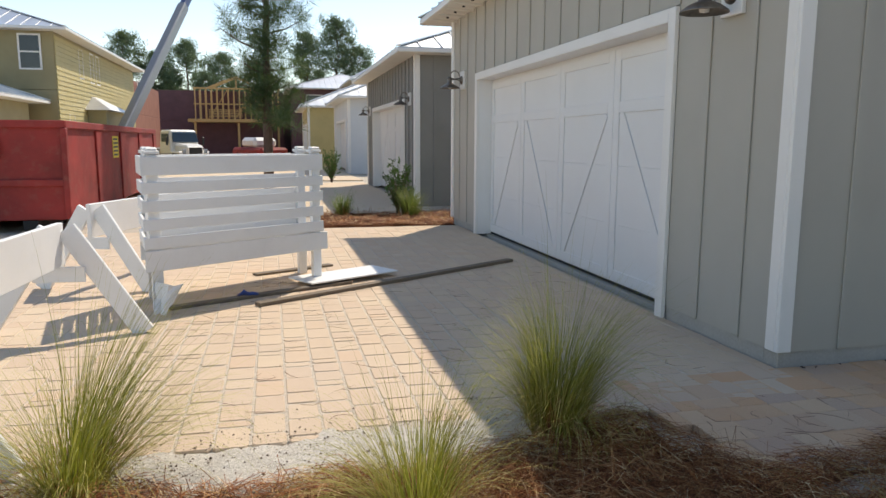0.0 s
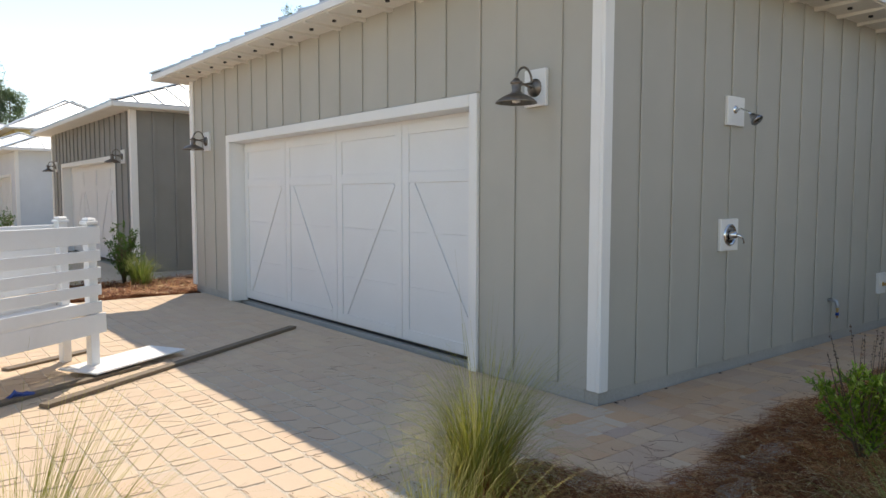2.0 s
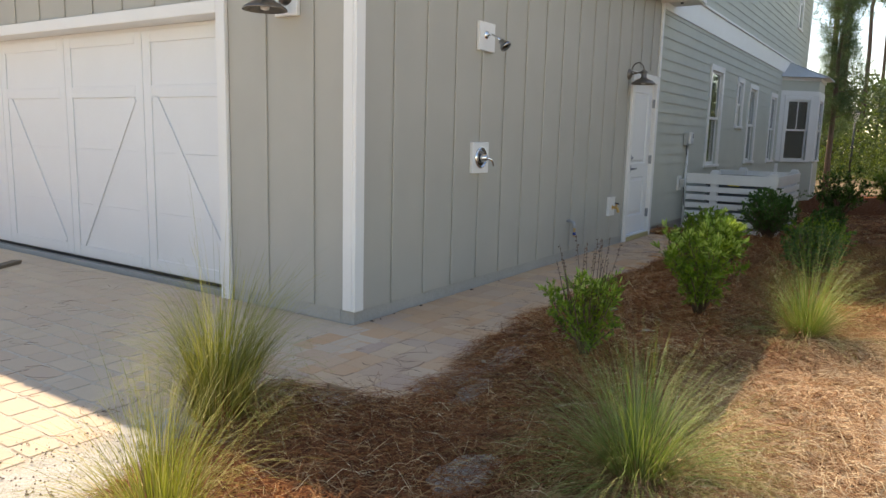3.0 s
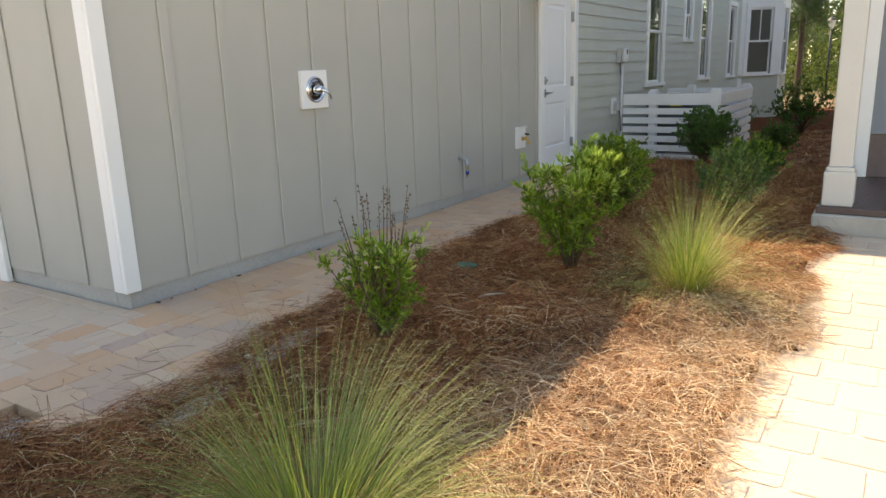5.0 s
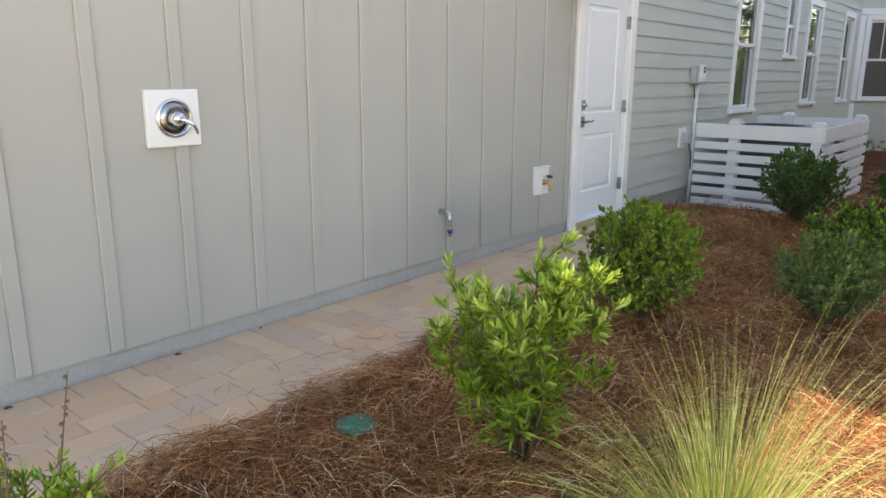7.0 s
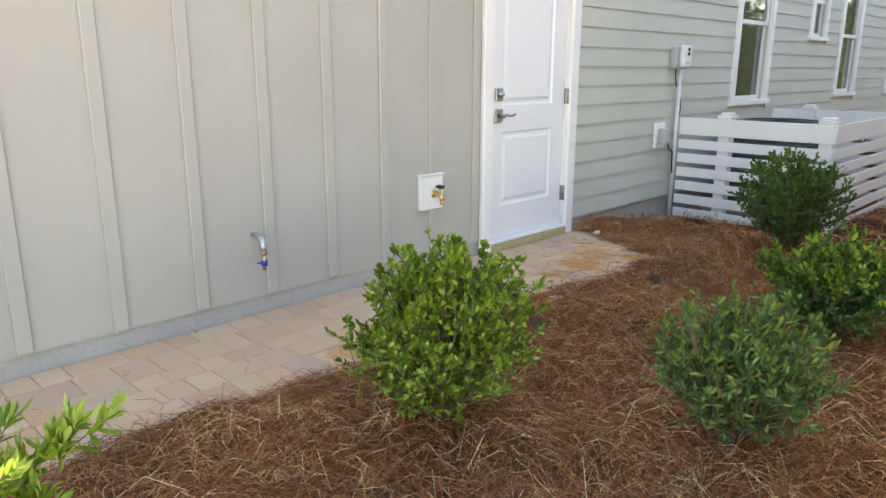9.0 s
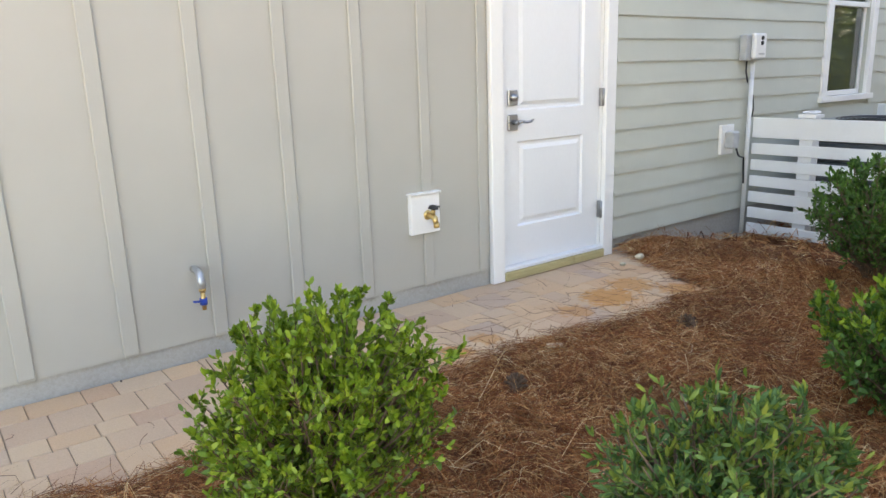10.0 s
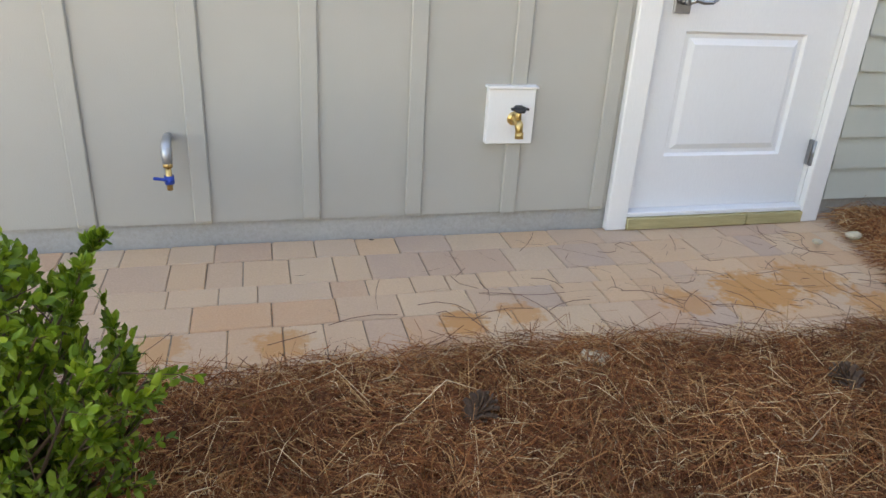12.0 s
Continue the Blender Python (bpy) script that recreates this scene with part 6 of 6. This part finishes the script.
def sawhorse():
    """A trestle of white boards; its beam runs along y."""
    s = thing("sawhorse", (0, 0, 0), "white painted wooden sawhorse barricade", "sawhorse", "sawhorses on the driveway")
    part("beam", box(B(), (-0.02, -0.05, 0.46), (0.02, 2.15, 0.74), 0.004), FENCEWHITE, s)
    for y in (0.0, 2.1):
        for sx in (-1, 1):
            bm = beam(B(), (sx * 0.50, y, 0.0), (sx * 0.045, y + sx * 0.018, 0.70), 0.13, 0.035, 0.004, (0, 1, 0))
            bmesh.ops.bisect_plane(bm, geom=bm.verts[:] + bm.edges[:] + bm.faces[:], plane_co=(0, 0, 0.0), plane_no=(0, 0, -1), clear_outer=True)
            bmesh.ops.holes_fill(bm, edges=bm.edges[:])
            part("leg", bm, FENCEWHITE, s)
        part("gusset", box(B(), (-0.16, y - 0.035, 0.36), (0.16, y - 0.02, 0.46), 0.002), FENCEWHITE, s)
    return s


s1 = sawhorse()
s1.matrix_basis = pose(-4.26, -0.46, 0, 0, 0, -4)
copy_thing(s1, pose(-4.25, 3.15, 0, 0, 0, -20))


def loose(name, label, a, b, w, d, mat, category="plank", lift=0.0):
    a, b = Vector((*a, d / 2 + lift)), Vector((*b, d / 2 + lift))
    t = thing(name, (a + b) / 2 - Vector((0, 0, d / 2)), label, category)
    part("board", beam(B(), a, b, w, d, 0.003, (0, 0, 1)), mat, t)
    return t


loose("plank", "long grey weathered plank lying on the pavers", (-2.9, 2.22), (-0.3, 3.82), 0.08, 0.03, WETWOOD)
loose("plank", "short grey plank lying behind the long one", (-3.55, 2.25), (-2.1, 3.0), 0.08, 0.025, WETWOOD)
loose("plank", "thin plank under the slatted screen", (-2.95, 3.55), (-2.2, 3.95), 0.09, 0.02, WETWOOD)
loose("white_board", "flat white painted board lying on the pavers", (-2.55, 2.95), (-1.72, 3.42), 0.40, 0.014, FENCEWHITE, "board", 0.041)


def crate_and_paper():
    c = thing("paper_scrap", (-3.5, 2.15, 0), "crumpled white paper sheet against the post", "paper")
    bm = B()
    r = random.Random(3)
    grid = [[bm.verts.new((-3.62 + (0.07 + 0.12 * j / 4) * i / 4 + r.uniform(-0.01, 0.01), 2.04 + 0.10 * j / 4 + 0.05 * math.sin(i * 1.3 + j * 0.5), 0.01 + 0.22 * j / 4 - 0.03 * i / 4 * (j > 1) + r.uniform(-0.006, 0.012))) for j in range(5)] for i in range(5)]
    for i in range(4):
        for j in range(4):
            bm.faces.new((grid[i][j], grid[i + 1][j], grid[i + 1][j + 1], grid[i][j + 1]))
    me = part("sheet", bm, WHITEP, c)
    mod = me.modifiers.new("thick", "SOLIDIFY")
    mod.thickness = 0.002
    c = thing("blue_rag", (-2.95, 2.55, 0.035), "small crumpled blue rag", "rag")
    bm = B()
    bmesh.ops.create_icosphere(bm, subdivisions=3, radius=0.055, matrix=Matrix.Translation((-3.0, 2.56, 0.03)) @ Matrix.Diagonal((1.6, 0.6, 0.35, 1)))
    for v in bm.verts:
        v.co += Vector(noise.noise_vector(v.co * 26)) * 0.03
        v.co.z = max(v.co.z, 0.012)
    part("cloth", bm, plain("blue_cloth", (0.05, 0.09, 0.30), 0.9), c)


crate_and_paper()


def truck():
    t = thing("truck", (0, 0, 0), "white crane truck parked on the drive", "truck")
    bm = box(B(), (-1.0, 1.1, 0.9), (1.0, 2.7, 2.45), 0.1)
    for v in bm.verts:
        f = max(0.0, (v.co.z - 1.6) / 0.85)
        v.co.x *= 1 - 0.14 * f
        v.co.y += 0.28 * f * (v.co.y < 1.9)
    part("cab", bm, WHITEP, t)
    bm = box(B(), (-0.78, -0.1, 0.8), (0.78, 1.15, 1.62), 0.12)
    for v in bm.verts:
        f = (1.15 - v.co.y) / 1.25
        v.co.x *= 1 - 0.28 * f
        v.co.z -= 0.16 * f * (v.co.z > 1.2)
    part("hood", bm, WHITEP, t)
    pane = plain("screen_glass", (0.03, 0.05, 0.07), 0.05)
    bm = B()
    slab = [Vector((-0.86, 1.07, 1.68)), Vector((0.86, 1.07, 1.68)), Vector((0.78, 1.27, 2.28)), Vector((-0.78, 1.27, 2.28))]
    bmesh.ops.create_cube(bm, size=1)
    for v, k in zip(bm.verts, range(8)):
        c = slab[(0 if v.co.x < 0 else 1) if v.co.z < 0 else (3 if v.co.x < 0 else 2)]
        v.co = c + Vector((0, 0.03 * (v.co.y > 0), 0))
    part("windscreen", bm, pane, t)
    for q in (-1, 1):
        part("side_window", beam(B(), (q * 0.965, 1.45, 1.95), (q * 0.965, 2.35, 1.95), 0.03, 0.5, 0.01), pane, t)
        part("mirror", box(B(), (q * 1.22 - 0.07, 1.1, 1.5), (q * 1.22 + 0.07, 1.16, 2.0), 0.02), BLACK, t)
        part("fender", box(B(), (q * 0.88 - 0.17, 0.05, 0.95), (q * 0.88 + 0.17, 1.25, 1.12), 0.06), WHITEP, t)
    part("grille", box(B(), (-0.42, -0.14, 0.85), (0.42, -0.09, 1.36), 0.01), BLACK, t)
    part("bumper", box(B(), (-1.05, -0.2, 0.5), (1.05, 0.0, 0.8), 0.03), STEEL, t)
    part("deck", box(B(), (-1.1, 2.65, 0.9), (1.1, 8.0, 1.3), 0.03), STEEL, t)
    for s in (-1, 1):
        part("headlight", box(B(), (s * 0.72 - 0.12, -0.03, 1.0), (s * 0.72 + 0.12, 0.02, 1.25), 0.02), CHROME, t)
        for y in (0.7, 5.5, 6.8):
            w = part("wheel", lathe(B(), [(0.25, -0.15), (0.5, -0.15), (0.52, -0.1), (0.52, 0.1), (0.5, 0.15), (0.25, 0.15)], pose(s * 0.95, y, 0.5, 0, 90)), RUBBER, t)
            part("rim", lathe(B(), [(0.0, -0.1), (0.26, -0.12), (0.26, 0.12), (0.0, 0.1)], pose(s * 0.95, y, 0.5, 0, 90)), STEEL, w)
    t.matrix_basis = pose(-6.4, 33.4, -0.1, 0, 0, 34) @ Matrix.Scale(0.78, 4)
    b = thing("crane_boom", (0, 0, 0), "tall grey telescopic crane boom with a blue upper section", "crane")
    base = Vector((-8.4, 26.5, 0.0))
    d = (Vector((-5.15, 34.4, 11.2)) - Vector((-8.25, 26.1, 2.0)))
    part("mast_base", box(B(), (base.x - 0.9, base.y - 0.9, -0.05), (base.x + 0.9, base.y + 0.9, 1.6), 0.05), STEEL, b)
    a = Vector((-8.3, 26.2, 1.5))
    part("boom_section", beam(B(), a, a + d * 0.62, 0.36, 0.42, 0.04), STEEL, b)
    part("boom_section", beam(B(), a + d * 0.6, a + d * 1.5, 0.28, 0.34, 0.03), NAVY, b, "dark blue inner boom section")
    r = thing("red_car", (0, 0, 0), "red car parked on the far drive", "car")
    bm = box(B(), (-0.9, 0, 0.35), (0.9, 4.3, 0.95), 0.15)
    part("body", bm, RED, r)
    part("roof", box(B(), (-0.75, 1.2, 0.9), (0.75, 3.2, 1.55), 0.2), WHITEP, r)
    for s in (-1, 1):
        for y in (0.8, 3.4):
            part("wheel", lathe(B(), [(0.0, -0.1), (0.3, -0.1), (0.33, 0), (0.3, 0.1), (0.0, 0.1)], pose(s * 0.82, y, 0.33, 0, 90)), RUBBER, r)
    r.matrix_basis = pose(-2.6, 40.5, -0.05, 0, 0, 25)


truck()


def street_lamp():
    s = thing("lamp_post", (28.2, -0.75, -0.3), "dark lamp post with a lantern at the woods", "lamp post")
    part("pole", tube(B(), [(28.2, -0.75, -0.3), (28.2, -0.75, 2.2)], [0.05, 0.035]), BLACK, s)
    part("lantern", lathe(B(), [(0.05, 0), (0.14, 0.25), (0.15, 0.3)], pose(28.2, -0.75, 2.2), 6), WHITEP, s)
    part("cap", lathe(B(), [(0.19, 0.3), (0.05, 0.42), (0, 0.45)], pose(28.2, -0.75, 2.2), 6), BLACK, s)


street_lamp()


# ---- small things in the bed ----
def small_things():
    c = thing("irrigation_cover", (1.49, -1.18, 0.01), "round green irrigation cover half covered in straw", "valve cover")
    part("lid", lathe(B(), [(0.078, 0.0), (0.078, 0.016), (0.070, 0.021), (0, 0.021)], pose(1.49, -1.20, 0.005)), GREENP, c)
    r = random.Random(9)
    for x, y in ((5.22, -1.22), (4.19, -1.17)):
        z = float(bed_height(x, y))
        g = thing("pine_cone", (x, y, z), "open brown pine cone lying on the straw", "pine cone", "pine cones")
        bm = B()
        m = pose(x, y, z + 0.035, 80, 0, r.uniform(0, 360))
        for k in range(7):
            rr = 0.038 * math.sin(math.pi * (k + 1.2) / 9)
            for j in range(9):
                a = j * 0.7 + k * 0.35
                p = m @ Vector((math.cos(a) * rr * 0.3, math.sin(a) * rr * 0.3, (k - 3) * 0.013))
                q = m @ Vector((math.cos(a) * rr * 1.25, math.sin(a) * rr * 1.25, (k - 3) * 0.013 + 0.008))
                beam(bm, p, q, 0.013, 0.004)
        part("bract", bm, plain("cone_brown", (0.13, 0.075, 0.045), 0.8), g, "", "stuff")
    for x, y, s in ((4.58, -1.0, 0.045), (5.45, -1.02, 0.038), (6.1, -0.27, 0.03), (-0.2, -1.12, 0.016), (5.9, -0.3, 0.018)):
        g = thing("stone", (x, y, 0), "small pale stone at the edge of the path", "stone", "stones at the path")
        bm = B()
        bmesh.ops.create_icosphere(bm, subdivisions=2, radius=s, matrix=Matrix.Translation((x, y, 0.02 + s * 0.3)) @ Matrix.Diagonal((1.3, 0.9, 0.55, 1)))
        for v in bm.verts:
            v.co += Vector(noise.noise_vector(v.co * 30)) * s * 0.35
        part("rock", bm, plain("pale_stone", (0.55, 0.47, 0.33), 0.9, 0, 0.2, 40), g)
    for a, b, k in (((0.92, -1.62), (1.10, -1.68), 0), ((3.14, -1.2), (3.32, -1.22), 1), ((1.85, -2.0), (2.0, -2.02), 0)):
        p, q = Vector(onbed(*a)) + Vector((0, 0, 0.03)), Vector(onbed(*b)) + Vector((0, 0, 0.03))
        g = thing("stick", p - Vector((0, 0, 0.02)), "short pale broken stick on the straw", "stick", "sticks on the straw")
        part("wood", tube(B(), [p, p.lerp(q, 0.5) + Vector((0, 0.01, 0.004)), q], [0.008, 0.010, 0.006], 6), plain("pale_wood", (0.45, 0.33, 0.22), 0.8), g)
    chip = plain("bark_brown", (0.07, 0.045, 0.03), 0.9)
    for i, (x, y, size) in enumerate(CHIPS):
        z = 0.004 + size * 0.3
        g = thing("bark_chip", (x, y, 0), "small dark bark chip lying on the pavers by the wall", "bark chip", "bark chips on the path")
        bm = B()
        bmesh.ops.create_icosphere(bm, subdivisions=2, radius=size, matrix=Matrix.Translation((x, y, z)) @ Matrix.Rotation(i * 1.3, 4, "Z") @ Matrix.Diagonal((1.7, 0.8, 0.45, 1)))
        for v in bm.verts:
            v.co += Vector(noise.noise_vector(v.co * 60)) * size * 0.4
        part("chip", bm, chip, g)
    r = random.Random(21)
    for k in range(26):
        x, y = r.uniform(2.6, 5.9), r.uniform(-2.3, -1.0)
        a, L = r.uniform(0, 6.28), r.uniform(0.10, 0.20)
        z = float(bed_height(x, y)) + 0.03
        if not in_bed(np.array(x), np.array(y)):
            continue
        g = thing("twig", (x, y, z - 0.02), "thin pale curved twig lying on the straw", "twig", "twigs on the straw")
        pts = [Vector((x + math.cos(a + q * 1.2) * L * q, y + math.sin(a + q * 1.2) * L * q, z + 0.008 * math.sin(3 * q))) for q in (0, 0.35, 0.7, 1.0)]
        part("wood", tube(B(), pts, [0.0022, 0.002, 0.0017, 0.001], 5), PALETWIG, g)


CHIPS = ((0.72, -0.035, 0.010), (0.40, -0.03, 0.007), (1.45, -0.035, 0.010), (1.92, -0.03, 0.007), (0.14, -0.04, 0.010), (0.22, -0.05, 0.007), (3.05, -0.03, 0.006), (4.1, -0.03, 0.006))
PALETWIG = plain("pale_twig", (0.46, 0.30, 0.17), 0.8)
small_things()


# ---- paving ----
def tumbled(bm, w, d, seed, g=0.0022, b=0.005, corner=0.0):
    """A paver with a worn, softly rounded top and, where worn more, rounded corners."""
    r = random.Random(seed)
    wear = [corner * r.uniform(0.6, 1.3) for _ in range(4)]

    def ring(ins, z):
        pts = []
        for i, (sx, sy) in enumerate(((0, 0), (1, 0), (1, 1), (0, 1))):
            x, y = ins if sx == 0 else w - ins, ins if sy == 0 else d - ins
            if corner:
                ex, ey = (1 - 2 * sx) * wear[i], (1 - 2 * sy) * wear[i]
                two = [(x, y + ey), (x + ex, y)] if sx == sy else [(x + ex, y), (x, y + ey)]
            else:
                two = [(x + r.uniform(-0.0015, 0.0015), y + r.uniform(-0.0015, 0.0015))]
            pts += [bm.verts.new((*q, z)) for q in two]
        return pts
    rs = [ring(g, -0.05), ring(g, -b), ring(g + b * 0.8, 0.0)]
    n = len(rs[0])
    for a, c in zip(rs, rs[1:]):
        for i in range(n):
            bm.faces.new((a[i], a[(i + 1) % n], c[(i + 1) % n], c[i]))
    bm.faces.new(rs[-1])
    return bm


def lay(x0, x1, y0, y1, seed, inside, deep=(0.155,), long=(0.078, 0.155, 0.155, 0.2, 0.235, 0.235)):
    """Courses of mixed stones along y: (x, y, width, length)."""
    r = random.Random(seed)
    x, out = x0, []
    while x < x1 - 0.02:
        d = min(r.choice(deep), x1 - x)
        y = y0 - r.uniform(0, 0.2)
        while y < y1:
            w = r.choice(long)
            a, b = max(y, y0), min(y + w, y1)
            if b - a > 0.04 and inside(x + d / 2, (a + b) / 2):
                out.append((x, a, d, b - a))
            y += w
        x += d
    return out


def pave(name, label, spec, mat):
    base = tagged(part(name, box(B(), *spec), mat), label, "paving", "", "structure")
    return base


drive = pave("pavement_drive", "tan tumbled concrete paver driveway, sunlit and in shade", ((-6.6, -0.40, -0.06), (0.0, 7.24, -0.0048)), BEDSAND)
pathb = pave("pavement_path", "tan and grey tumbled paver path along the garage wall", ((-0.88, -0.80, -0.061), (6.0, -0.001, -0.0055)), JOINT)
walk2 = pave("pavement_walk", "sunlit pale paver walk beside the straw bed", ((-5.0, -6.5, -0.06), (3.37, -2.99, -0.005)), BEDSAND)
solid("pavement_far", box(box(B(), (-6.6, 9.3, -0.06), (0.05, 19.4, -0.012)), (-6.6, 20.8, -0.06), (0.2, 60, -0.014)), PAVERS, "tan paver drive in front of the further garages", "paving")
S1 = lay(-6.6, -0.002, -0.42, 7.24, 1, lambda x, y: y > -0.42 + 0.06 * math.sin(x * 2.2) and not (x > -1.75 and x < -1.25 and y < -0.3))
S2 = [(x, y, w, d) for y, x, d, w in lay(-1.1, 0.004, -1.02, 6.2, 2, lambda y, x: y > float(bed_top(x)) - 0.10 and (x > -0.93 or y > -0.55), (0.12, 0.155, 0.155, 0.2), (0.12, 0.155, 0.155, 0.2, 0.235))]
S3 = lay(-5.0, 3.37, -6.5, -2.98, 3, lambda x, y: y < float(bed_low(x)) + 0.06, (0.2, 0.2, 0.24), (0.155, 0.2, 0.235, 0.3))


def lay_out(stones, parent, focus, limit, name, seed, mat=None, wear=()):
    mat = mat or PAVER
    r = random.Random(seed)
    order = sorted(stones, key=lambda s: (s[0] - focus[0]) ** 2 + (s[1] - focus[1]) ** 2)
    for x, y, w, d in order[:limit]:
        key = (round(w, 3), round(d, 3), r.randrange(2))
        me = unit_mesh("%s_%d_%d_%d" % (mat.name, key[0] * 1000, key[1] * 1000, key[2]), lambda bm: tumbled(bm, key[0], key[1], key[2], *wear), mat)
        piece("paver", me, pose(x, y, r.uniform(-0.003, 0.001), r.uniform(-0.35, 0.35), r.uniform(-0.35, 0.35)), parent)
    rest = order[limit:]
    if rest:
        V, F = [], []
        g, b = 0.0022, 0.005
        for x, y, w, d in rest:
            z = r.uniform(-0.003, 0.001)
            k = len(V)
            for ins, zz in ((g, -0.04), (g, z - b), (g + b, z)):
                V += [(x + ins, y + ins, zz), (x + w - ins, y + ins, zz), (x + w - ins, y + d - ins, zz), (x + ins, y + d - ins, zz)]
            for q in (0, 4):
                for i in range(4):
                    j = (i + 1) % 4
                    F.append((k + q + i, k + q + j, k + q + 4 + j, k + q + 4 + i))
            F.append((k + 8, k + 9, k + 10, k + 11))
        raw(name, V, F, PAVERS, parent, "", "stuff")


lay_out(S2, pathb, (3.5, -0.5), 300, "far_pavers", 11, PATHPAVER, (0.0012, 0.0035, 0.004))
lay_out(S1, drive, (-2.3, 0.6), 300, "far_pavers", 12, None, (0.0035, 0.008, 0.013))
lay_out(S3, walk2, (0.5, -3.3), 150, "far_pavers", 13, None, (0.0035, 0.008, 0.013))
